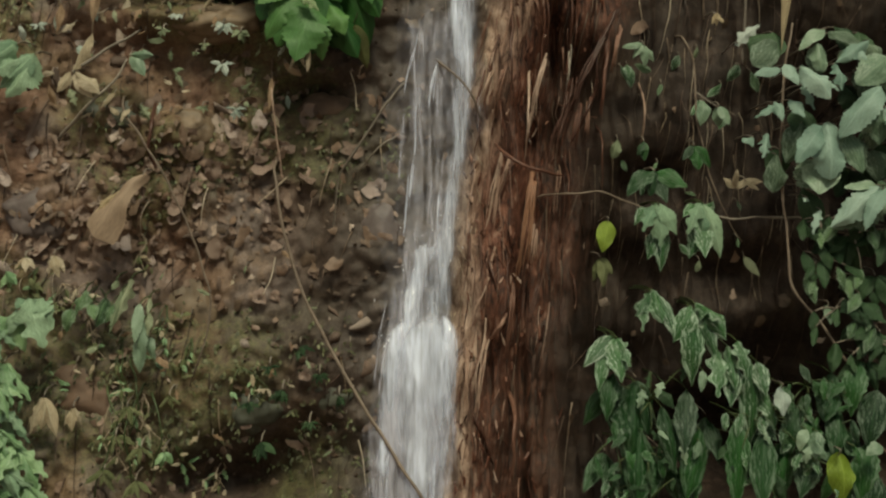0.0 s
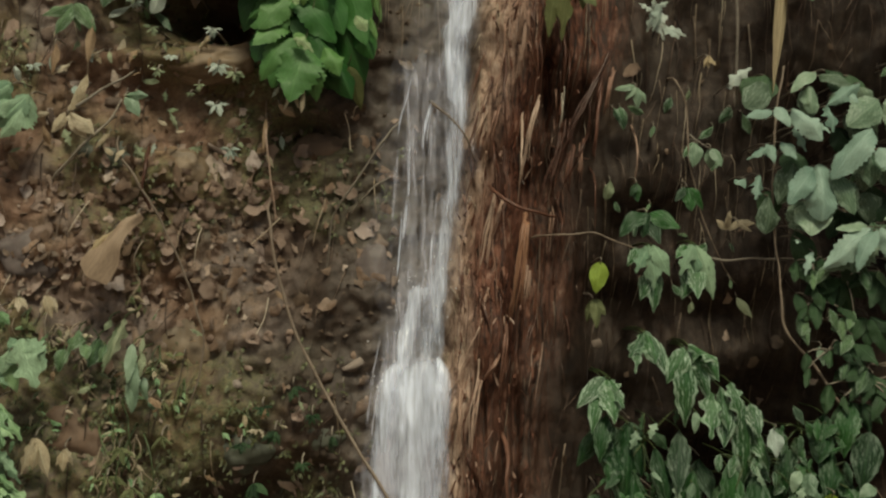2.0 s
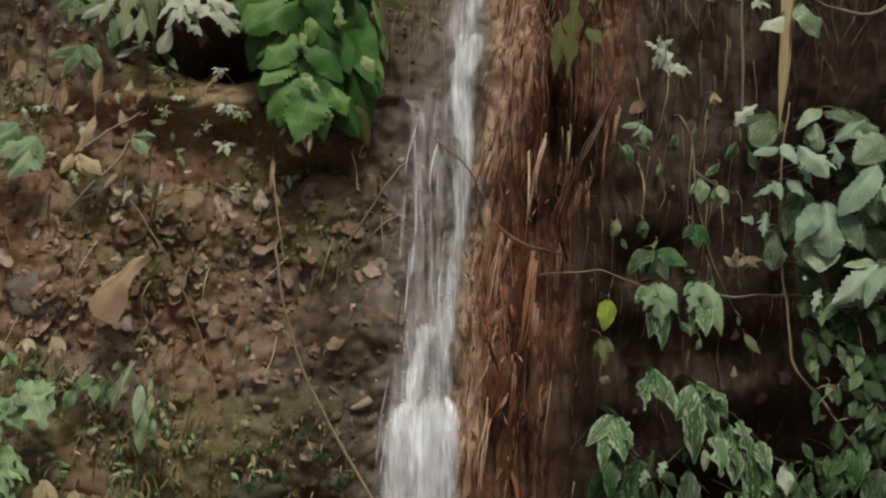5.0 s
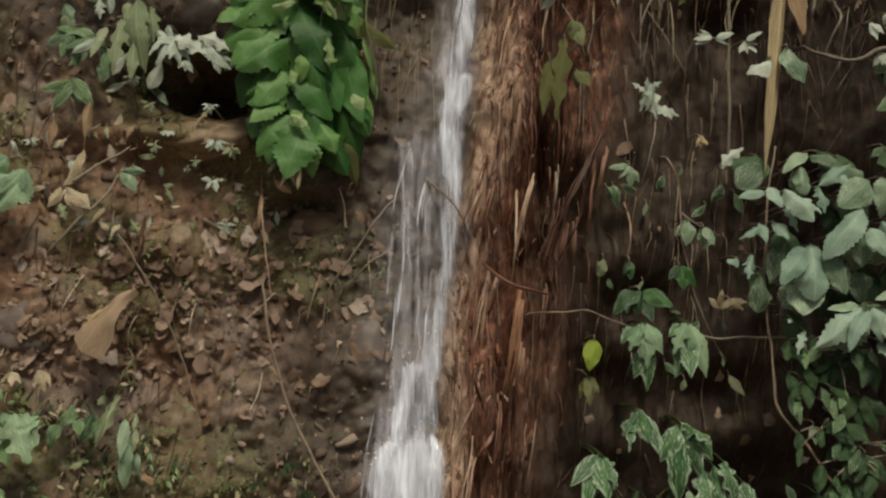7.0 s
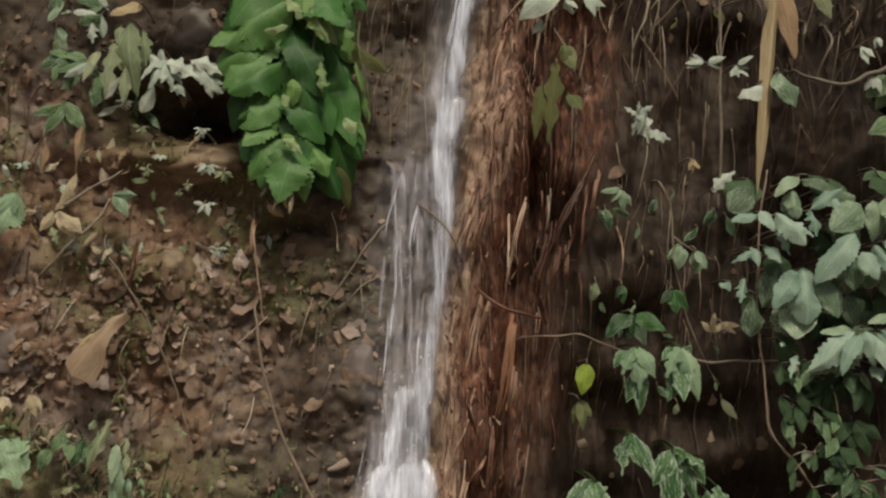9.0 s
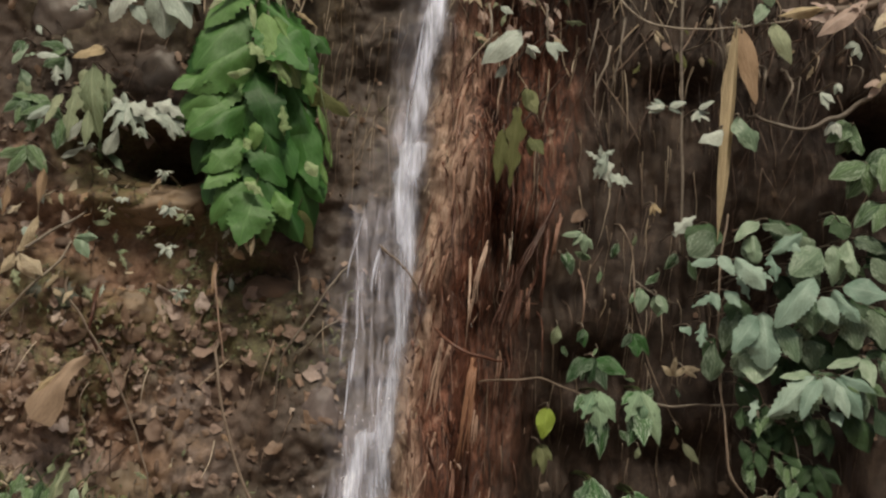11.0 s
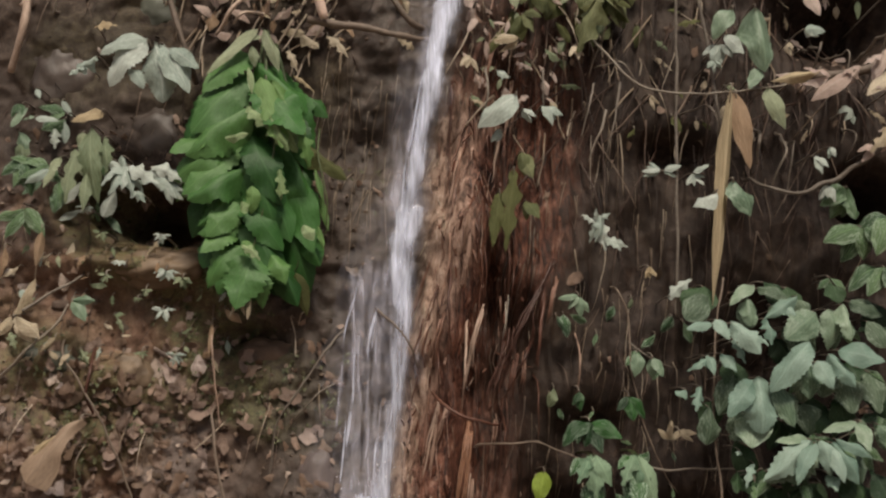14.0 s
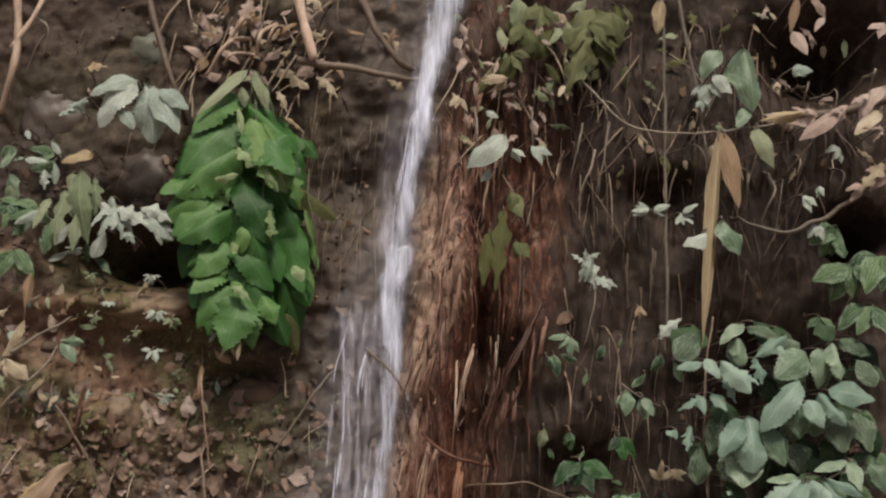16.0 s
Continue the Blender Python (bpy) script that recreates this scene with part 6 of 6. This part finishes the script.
# ---- dead leaves and clutter under the bank's top ----
def scatter(label, corners, n, px, shapes, mats, seed, group, down=40):
    """Single dead or hanging leaves, spread over a patch between two corners of the bank's face."""
    rng = random.Random(seed)
    (x0, _, z0), (x1, _, z1) = corners
    for _ in range(n):
        x, z = rng.uniform(x0, x1), rng.uniform(z1, z0)
        base = Vector((x, bank(x, z, False) - rng.uniform(0.02, 0.07), z))
        a = radians(-90 + rng.gauss(0, down))
        size = px * PX * rng.uniform(0.5, 1.3)
        tip = base + Vector((math.cos(a), -rng.uniform(-0.1, 0.5), math.sin(a))) * size
        thing = tagged(new("dead_leaf" if "dead" in label or "withered" in label else "leaf"), label, "leaf", group)
        leaf(thing, base, tip, size * rng.uniform(0.3, 0.6), rng.choice(shapes), rng.choice(mats), None, "blade", rng=rng)
        v, f = [], []
        tube_into(v, f, spline([rooted(base, 0.015, 0.006), base.lerp(rooted(base, 0.015, 0), 0.5) + Vector((0, 0, 0.006)), base], 3), (0.0018, 0.0014), 4)
        link("stalk", meshed("stalk", v, f), VINE, thing)


scatter("curled pinkish dead leaf near the bank's top", ((-0.543, 3.99, 3.388), (-0.177, 3.99, 3.151)), 44, 38, ["lance", "lobed", "ovate"], [PINK, BUFF, PINK, TAN], 201, "dead leaves above the bright plant", 70)
scatter("withered brown leaf caught by the log", ((-0.182, 3.99, 3.395), (0.091, 3.99, 3.096)), 12, 36, ["lance", "lobed"], [TAN, BUFF], 202, "withered leaves by the log", 60)
scatter("small pinkish dead leaf caught in the roots", ((0.224, 3.99, 3.403), (0.558, 3.99, 2.947)), 60, 30, ["lance", "lobed", "ovate"], [PINK, PINK, BUFF, WITHERED], 203, "dead leaves in the roots", 50)
scatter("dull olive leaf hanging under the bank's top", ((0.343, 3.99, 3.424), (0.764, 3.99, 3.179)), 40, 60, ["ovate", "obovate", "lance"], [DULL, OLIVE, DULL, WITHERED], 204, "olive leaves under the top")
scatter("small withered leaf among the twigs", ((0.719, 3.99, 3.413), (1.123, 3.99, 2.851)), 18, 34, ["lance", "ovate", "lobed"], [BUFF, DULL, DULL, WITHERED], 205, "withered leaves among twigs", 50)
scatter("curled pale dead leaf among the creepers", ((1.133, 3.99, 3.421), (1.504, 3.99, 2.805)), 12, 34, ["lance", "ovate", "lobed"], [BUFF, PINK, WITHERED, TAN], 206, "dead leaves among creepers", 60)
scatter("pinkish dead leaf hanging under the bank's top", ((1.20, 3.99, 3.44), (1.46, 3.99, 3.27)), 9, 46, ["lance", "ovate", "lobed"], [PINK, BUFF], 211, "dead leaves among creepers", 40)
scatter("small grey-green leaf on the bank", ((-1.087, 3.99, 2.955), (-0.676, 3.99, 2.557)), 22, 44, ["ovate", "lobed", "obovate"], [WITHERED, GREEN, SILVER, PALE], 207, "small leaves by the hollow", 60)
scatter("small withered leaf on the ledge", ((-1.231, 3.99, 2.543), (-0.328, 3.99, 2.148)), 64, 28, ["lance", "lobed", "ovate"], [WITHERED, BUFF, TAN, SILVER], 208, "small leaves on the ledge", 70)
scatter("small dark green leaf on dark earth", ((0.489, 3.99, 2.403), (0.904, 3.99, 1.738)), 24, 34, ["ovate", "obovate", "lance"], [GREEN, WITHERED, MOTTLED_GLINTS], 209, "small leaves on dark earth", 60)
scatter("small withered leaf low on the bank", ((-1.223, 3.99, 1.781), (-0.222, 3.99, 1.116)), 46, 19, ["lance", "lobed", "lobed"], [WITHERED, BUFF, TAN, OLIVE], 210, "small leaves low on the bank", 80)


def boulder(centre, wide, high, seed, mat, label):
    """A rounded stone half sunk in the bank."""
    bm = bmesh.new()
    bmesh.ops.create_icosphere(bm, subdivisions=4, radius=1.0)
    for v in bm.verts:
        k = 1 + 0.34 * noise.noise(v.co * 1.0 + Vector((seed * 2.7, 0, 0))) + 0.20 * noise.noise(v.co * 2.4 + Vector((0, seed, 0))) + 0.11 * noise.noise(v.co * 5) + 0.05 * noise.noise(v.co * 13)
        v.co = Vector((v.co.x * wide * k, v.co.y * 0.5 * wide * k, v.co.z * high * k)) * PX
    me = bpy.data.meshes.new("boulder")
    bm.to_mesh(me)
    bm.free()
    me.polygons.foreach_set("use_smooth", [True] * len(me.polygons))
    x, _, z = centre
    tagged(link("boulder", me, mat, None, "", Matrix.Translation((x, bank(x, z, False) + 0.34 * wide * PX, z))), label, "stone", "boulders in the bank")


BROWN_LABEL, GREY_LABEL = "earth-covered smooth brown stone half sunk in the bank", "damp greenish grey stone half sunk in the bank"
PURPLE_LABEL, RED_LABEL = "wet purplish grey stone in the bank", "smooth reddish-brown clod of earth in the bank"
for c, w, h, k, mat, label in (
        ((-0.981, 3.99, 3.026), 58, 66, 1, DARKSTONE, "dark brown stone half sunk in the bank"), ((-0.667, 3.99, 2.850), 78, 66, 2, DARKSTONE, "dark brown stone half sunk in the bank"), ((-0.720, 3.99, 3.259), 52, 46, 3, GREYSTONE, GREY_LABEL),
        ((-0.645, 3.99, 2.422), 72, 34, 4, BROWNSTONE, BROWN_LABEL), ((-0.721, 3.99, 2.124), 44, 38, 5, BROWNSTONE, BROWN_LABEL), ((-1.135, 3.99, 1.885), 60, 48, 6, PURPLESTONE, PURPLE_LABEL),
        ((-0.722, 3.99, 1.617), 56, 76, 8, BROWNSTONE, BROWN_LABEL), ((-0.329, 3.99, 2.180), 50, 36, 10, REDSTONE, RED_LABEL), ((-0.982, 3.99, 1.377), 60, 56, 12, REDSTONE, RED_LABEL), ((-0.548, 3.99, 1.346), 62, 46, 13, GREYSTONE, GREY_LABEL),
        ((-0.925, 3.99, 2.166), 58, 36, 14, GREYSTONE, GREY_LABEL), ((-0.181, 3.99, 1.812), 40, 62, 15, PURPLESTONE, PURPLE_LABEL), ((-0.300, 3.99, 1.377), 34, 38, 17, GREYSTONE, GREY_LABEL)):
    boulder(c, w, h, k, mat, label)


# ---- loose bits in the bank: stones, grit, litter, roots ----
def stone_mesh(seed):
    rng = random.Random(seed)
    bm = bmesh.new()
    bmesh.ops.create_icosphere(bm, subdivisions=2, radius=1.0)
    for v in bm.verts:
        k = 1 + 0.55 * noise.noise(v.co * 1.2 + Vector((seed * 3.1, 0, 0))) + 0.28 * noise.noise(v.co * 2.6 + Vector((0, seed, 0)))
        v.co = Vector((v.co.x * k, v.co.y * k * 0.6, v.co.z * k * rng.uniform(0.66, 0.7)))
    me = bpy.data.meshes.new("stone")
    bm.to_mesh(me)
    bm.free()
    me.polygons.foreach_set("use_smooth", [True] * len(me.polygons))
    me.materials.append(STONE)
    return me


def crumpled_mesh(seed):
    """A dead leaf crumpled into a torn cup, 2 across."""
    rings, segs = 4, 13
    verts, faces = [(0, 0.15 * math.sin(seed), 0)], []
    for i in range(1, rings + 1):
        for j in range(segs):
            a = 2 * math.pi * j / segs
            d = Vector((math.cos(a), math.sin(a), seed * 3.7))
            r = i / rings * (0.8 + 0.55 * noise.noise(d * 1.1) + 0.35 * noise.noise(d * 2.9))
            x, z = r * math.cos(a), r * math.sin(a)
            verts.append((x, 0.55 * noise.noise(Vector((x * 1.7, z * 1.7, seed))) + 0.3 * noise.noise(Vector((x * 4, z * 4, seed))) - (0.35 if seed % 2 else -0.2) * r * r, z))
    faces += [(0, 1 + (j + 1) % segs, 1 + j) for j in range(segs)]
    for i in range(rings - 1):
        for j in range(segs):
            p, q = 1 + i * segs + j, 1 + i * segs + (j + 1) % segs
            faces.append((p, q, q + segs, p + segs))
    me = meshed("crumpled_leaf", verts, faces)
    me.materials.append(CRUMPLED)
    return me


def crumpled_leaves(n):
    """Single crumpled leaves: the largest where they lie in the pocket of litter, the rest strewn."""
    rng = random.Random(78)
    kinds = [crumpled_mesh(k) for k in range(8)]
    spots = [((x + x1) / 2, (z + z1) / 2, max(w, math.hypot(x1 - x, z1 - z)) * 0.5) for x, z, x1, z1, w in POCKET]
    for k in range(n):
        x, z = (rng.gauss(-0.78, 0.3), rng.gauss(1.97, 0.15)) if k % 4 else open_place(rng, -1.4, -0.15, 1.3, 2.9)
        if not -0.07 < x - channel(z) < 0.34:
            spots.append((x, z, 0.012 + 0.032 * rng.random() ** 1.4))
    for x, z, s in spots:
        thing = new("crumpled_leaf", kinds[rng.randrange(8)])
        thing.matrix_world = Matrix.LocRotScale((x, bank(x, z) - 0.008, z), Euler((rng.uniform(-0.7, 0.3), rng.uniform(0, 6.3), rng.uniform(-0.6, 0.6))), (s * rng.uniform(0.8, 1.3), s * 0.6, s * rng.uniform(0.6, 1.0)))
        tagged(thing, "crumpled pinkish-brown dead leaf lying on the bank", "leaf", "crumpled leaves on the bank")


POCKET = [(-0.653, 2.048, -0.652, 1.970, 0.082), (-0.580, 1.998, -0.520, 1.927, 0.088), (-0.754, 1.982, -0.676, 1.951, 0.070), (-0.535, 1.885, -0.457, 1.885, 0.044), (-0.635, 1.826, -0.611, 1.740, 0.060), (-0.527, 1.823, -0.457, 1.813, 0.047), (-0.533, 1.655, -0.486, 1.646, 0.047), (-0.486, 1.649, -0.446, 1.655, 0.047), (-0.432, 1.667, -0.402, 1.630, 0.041), (-1.017, 1.895, -0.970, 1.848, 0.063), (-1.036, 2.076, -0.995, 2.032, 0.063), (-0.957, 2.045, -0.879, 2.013, 0.057), (-1.129, 2.067, -1.082, 2.035, 0.047), (-0.443, 2.083, -0.424, 2.045, 0.032), (-0.193, 1.885, -0.131, 1.873, 0.047)]


def open_place(rng, x0, x1, z0, z1):
    while True:
        x, z = rng.uniform(x0, x1), rng.uniform(z0, z1)
        if not -0.07 < x - channel(z) < 0.34:
            return x, z


def stones(n):
    rng = random.Random(71)
    kinds = [stone_mesh(k) for k in range(8)]
    for k in range(n):
        x, z = open_place(rng, -1.45, -0.1, 0.95, 2.75)
        s = 0.012 + 0.024 * rng.random() ** 2
        ob = new("stone", kinds[rng.randrange(8)])
        ob.matrix_world = Matrix.LocRotScale((x, bank(x, z) + s * 0.18, z), Euler((rng.uniform(-0.5, 0.5), rng.uniform(0, 6.3), rng.uniform(-0.5, 0.5))), (s * rng.uniform(0.7, 1.4), s, s * rng.uniform(0.5, 0.9)))
        ob.parent = BANK


def grit(n):
    """Crumbs of earth and gravel stuck in the skin of the bank."""
    rng = random.Random(72)
    verts, faces = [], []
    for _ in range(n):
        x, z = open_place(rng, -1.5, -0.05, 0.9, 2.9) if rng.random() < 0.9 else open_place(rng, -1.5, 0.0, 2.6, 3.4)
        s = rng.uniform(0.003, 0.011)
        c = Vector((x, bank(x, z) - s * 0.2, z))
        q = len(verts)
        for d in ((1, 0, 0), (-1, 0, 0), (0, 1, 0), (0, -1, 0), (0, 0, 1), (0, 0, -1)):
            verts.append(c + Vector(d) * s * rng.uniform(0.5, 1.3) + Vector((rng.uniform(-1, 1), 0, rng.uniform(-1, 1))) * s * 0.4)
        faces += [(q + a, q + b, q + e) for a, b, e in ((0, 4, 3), (4, 1, 3), (1, 5, 3), (5, 0, 3), (0, 2, 4), (4, 2, 1), (1, 2, 5), (5, 2, 0))]
    tagged(link("gravel", meshed("gravel", verts, faces, False), GRIT), "brown grit and crumbs of earth in the bank", "gravel", kind="stuff")


def litter(n):
    """Torn scraps of dead leaf, crumpled, lying on the bank, thickest on the left."""
    rng = random.Random(73)
    verts, faces = [], []
    for k in range(n):
        x, z = (rng.gauss(-0.8, 0.32), rng.gauss(1.98, 0.16)) if k % 2 else open_place(rng, -1.45, 0.0, 0.95, 2.9) if k % 10 else open_place(rng, 0.35, 1.45, 0.95, 3.4)
        s = rng.uniform(0.006, 0.016) + 0.018 * rng.random() ** 3
        m = Matrix.LocRotScale((x, bank(x, z) - 0.004, z), Euler((rng.uniform(-1.0, 0.4), rng.uniform(0, 6.3), rng.uniform(-0.7, 0.7))), (s * rng.uniform(0.5, 1.2), s, s * rng.uniform(0.7, 1.8)))
        q = len(verts)
        verts.append(m @ Vector((0, -0.25, 0)))
        rim = 9
        for j in range(rim):
            w = 2 * math.pi * j / rim
            r = rng.uniform(0.45, 1.1)
            verts.append(m @ Vector((r * math.cos(w), rng.uniform(-0.35, 0.35), r * math.sin(w))))
        faces += [(q, q + 1 + j, q + 1 + (j + 1) % rim) for j in range(rim)]
    tagged(link("leaf_litter", meshed("leaf_litter", verts, faces), LITTER), "scraps of brown and buff dead leaf on the bank", "leaf litter", kind="stuff")


def moss_tufts(n):
    """Tiny green leaves and threads of moss in patches on the left half of the bank."""
    rng = random.Random(77)
    verts, faces = [], []
    while n > 0:
        x, z = open_place(rng, -1.45, 0.0, 0.95, 2.8)
        if noise.noise(Vector((x * 3.1, z * 3.1, 4))) + 0.45 * smoothstep(1.8, 1.2, z) < rng.uniform(-0.1, 0.5):
            continue
        n -= 1
        c = Vector((x, bank(x, z) - 0.004, z))
        for _ in range(5):
            a = radians(-90 + rng.gauss(0, 60))
            d = Vector((math.cos(a), rng.uniform(-0.8, -0.1), math.sin(a))) * rng.uniform(0.004, 0.013)
            w = Vector((-d.z, rng.uniform(-0.3, 0.3) * d.length, d.x)) * rng.uniform(0.15, 0.4)
            o = c + Vector((rng.uniform(-1, 1), 0, rng.uniform(-1, 1))) * 0.009
            q = len(verts)
            verts += [o, o + d * 0.5 + w, o + d * 1.1 - Vector((0, 0, 0.003)), o + d * 0.5 - w]
            faces += [(q, q + 1, q + 2), (q, q + 2, q + 3)]
    tagged(link("moss", meshed("moss", verts, faces), MOSS), "olive moss and tiny seedlings on the bank", "moss", kind="stuff")


def hanging(rng, x, z, length, out, sway):
    """A root's way down the face of the bank."""
    pts = []
    n = 6
    for k in range(n + 1):
        zz = z - length * k / n
        xx = x + sway * k / n + 0.006 * noise.noise(Vector((x * 40, zz * 14, 1))) + (channel(zz) - channel(z)) * 0.7
        yy = bank(xx, zz) - out * math.sin(math.pi * min(1, (k + 0.4) / n) * 0.8)
        pts.append((xx, yy, zz))
    return pts


def fibres(rng, n, lo, hi, peak, length, mat, parent):
    v, f = [], []
    for _ in range(n):
        z = rng.uniform(0.95, 3.4)
        c = rng.triangular(lo, hi, peak)
        tube_into(v, f, hanging(rng, channel(z) + c, z, rng.uniform(0.02, length), rng.uniform(0.002, 0.014), rng.gauss(0, 0.012)), (rng.uniform(0.0008, 0.002), 0.0006), 4)
    tagged(link("root_fibre", meshed("root_fibre", v, f), mat, parent), kind="stuff")


def root_mat():
    rng = random.Random(74)
    mat = tagged(new("root_mat"), "orange-brown mat of hanging roots beside the fall", "roots")
    fibres(rng, 300, 0.06, 0.40, 0.18, 0.17, FIBRE, mat)
    fibres(rng, 320, 0.14, 0.52, 0.28, 0.22, DARKFIBRE, mat)
    fibres(rng, 110, 0.02, 0.13, 0.05, 0.08, PALEFIBRE, mat)
    for _ in range(44):
        z = rng.uniform(1.1, 3.3)
        c = rng.triangular(0.02, 0.42, 0.14)
        w, g = [], []
        r = rng.uniform(0.002, 0.0055)
        tube_into(w, g, spline(hanging(rng, channel(z) + c, z, rng.uniform(0.08, 0.34), rng.uniform(0.01, 0.04), rng.gauss(0, 0.035)), 2, 0.006, c * 90), (r, r * 0.4), 5)
        link("root", meshed("root", w, g), ROOT, mat)
    return mat


def rootlets(n):
    rng = random.Random(75)
    v, f = [], []
    for k in range(n):
        x, z = open_place(rng, -1.45, 1.45, 1.0, 3.4) if k % 3 else open_place(rng, 0.35, 1.45, 1.2, 3.4)
        tube_into(v, f, hanging(rng, x, z, rng.uniform(0.04, 0.22), rng.uniform(0.004, 0.03), rng.gauss(0, 0.03)), (rng.uniform(0.001, 0.0025), 0.0007), 4)
    tagged(link("rootlets", meshed("rootlets", v, f), DARKFIBRE), "thin dark rootlets hanging on the bank", "roots", kind="stuff")


def trailing(label, n, x0, x1, z0, z1, mat, seed):
    """Fine roots that hang close to the face."""
    rng = random.Random(seed)
    v, f = [], []
    for _ in range(n):
        x, z = rng.uniform(x0, x1), rng.uniform(z0, z1)
        r = rng.uniform(0.0007, 0.0018)
        tube_into(v, f, hanging(rng, x, z, rng.uniform(0.05, 0.2), rng.uniform(0.006, 0.02), rng.gauss(0, 0.014)), (r, r * 0.5), 4)
    tagged(link("hanging_roots", meshed("hanging_roots", v, f), mat), label, "roots", kind="stuff")


SCRAP_FACES = [(0, 1, 4), (1, 2, 5, 4), (2, 3, 5), (3, 0, 4, 5)]


def scrap(rng, L, W):
    """Corners of one curled scrap of bark."""
    return [Vector((a * W * rng.uniform(0.5, 1.1), b * W, e * L * rng.uniform(0.5, 1))) for a, b, e in ((-1, 0, -1), (1, 0, -0.9), (0.9, 0, 1), (-0.8, 0, 0.9), (0, -0.6, -0.8), (0, -0.6, 0.8))]


def flakes(n, single):
    """Bark scraps and clods caught in the root mat: some one by one, the rest joined."""
    rng = random.Random(76)
    kinds = []
    for _ in range(10):
        me = meshed("bark_scrap", scrap(rng, 0.02, 0.008), SCRAP_FACES, False)
        me.materials.append(ROOT)
        kinds.append(me)
    verts, faces = [], []
    for k in range(n):
        z = rng.uniform(0.95, 3.4)
        c = rng.triangular(0.05, 0.44, 0.14)
        x = channel(z) + c
        m = Matrix.LocRotScale((x, bank(x, z) - rng.uniform(0.0, 0.02), z), Euler((rng.uniform(-0.4, 0.4), rng.gauss(0, 0.35), rng.uniform(-0.6, 0.6))), None)
        if k < single:
            ob = new("bark_scrap", kinds[k % 10])
            ob.matrix_world = m @ Matrix.Diagonal((rng.uniform(0.2, 0.6), 0.6, rng.uniform(0.5, 1.5), 1))
            ob.parent = MAT
            continue
        q = len(verts)
        verts += [m @ p for p in scrap(rng, rng.uniform(0.006, 0.03), rng.uniform(0.002, 0.005))]
        faces += [tuple(q + i for i in f) for f in SCRAP_FACES]
    tagged(link("bark_debris", meshed("bark_debris", verts, faces, False), FIBRE, MAT), kind="stuff")


def tangle(name, label, n, x0, x1, z0, z1, mat, seed, size=(0.08, 0.3), radius=(0.0015, 0.004)):
    """Thin dry stalks that hang and cross each other in front of the bank."""
    rng = random.Random(seed)
    v, f = [], []
    for _ in range(n):
        x, z = rng.uniform(x0, x1), rng.uniform(z0, z1)
        L = rng.uniform(*size)
        a = radians(-98 + rng.gauss(0, 17))
        e = Vector((x + L * math.cos(a), 0, z + L * math.sin(a)))
        r = rng.uniform(*radius)
        mid = Vector(((x + e.x) / 2 + rng.uniform(-0.008, 0.008), 0, (z + e.z) / 2))
        pts = [(p[0], bank(p[0], p[2], False) - o, p[2]) for p, o in (((x, 0, z), 0.0), (mid, rng.uniform(0.03, 0.07)), (e, rng.uniform(0.03, 0.09)))]
        tube_into(v, f, spline(pts, 5, 0.003, rng.random() * 50), (r, r * 0.5), 4)
    tagged(link(name, meshed(name, v, f), mat), label, "twigs", kind="stuff")


MAT = root_mat()
flakes(520, 130)
rootlets(700)
tangle("twig_tangle", "tangle of thin dry twigs under the bank's top", 120, 0.45, 1.5, 2.75, 3.4, DARKFIBRE, 81)
tangle("stalk_tangle", "pale dry stalks hanging from the bank's top", 56, 0.25, 1.4, 2.85, 3.4, PALEFIBRE, 82, (0.06, 0.24))
tangle("fern_stalks", "thin olive and straw stalks on the bank", 36, -1.45, -0.15, 1.1, 2.7, PALEFIBRE, 84, (0.04, 0.16), (0.0012, 0.003))
tangle("straw_tangle", "straw-brown dry stalks above the bright plant", 40, -0.62, -0.1, 3.1, 3.45, PALEFIBRE, 83, (0.06, 0.2), (0.002, 0.006))
crumpled_leaves(105)
trailing("pale thin roots hanging on dark rock beside the fall", 60, -0.24, 0.07, 2.55, 3.14, PALEFIBRE, 85)
trailing("thin pale roots hanging down dark earth", 90, 0.42, 1.0, 1.7, 2.9, PALEFIBRE, 86)
litter(700)
moss_tufts(1100)
grit(1000)
stones(110)
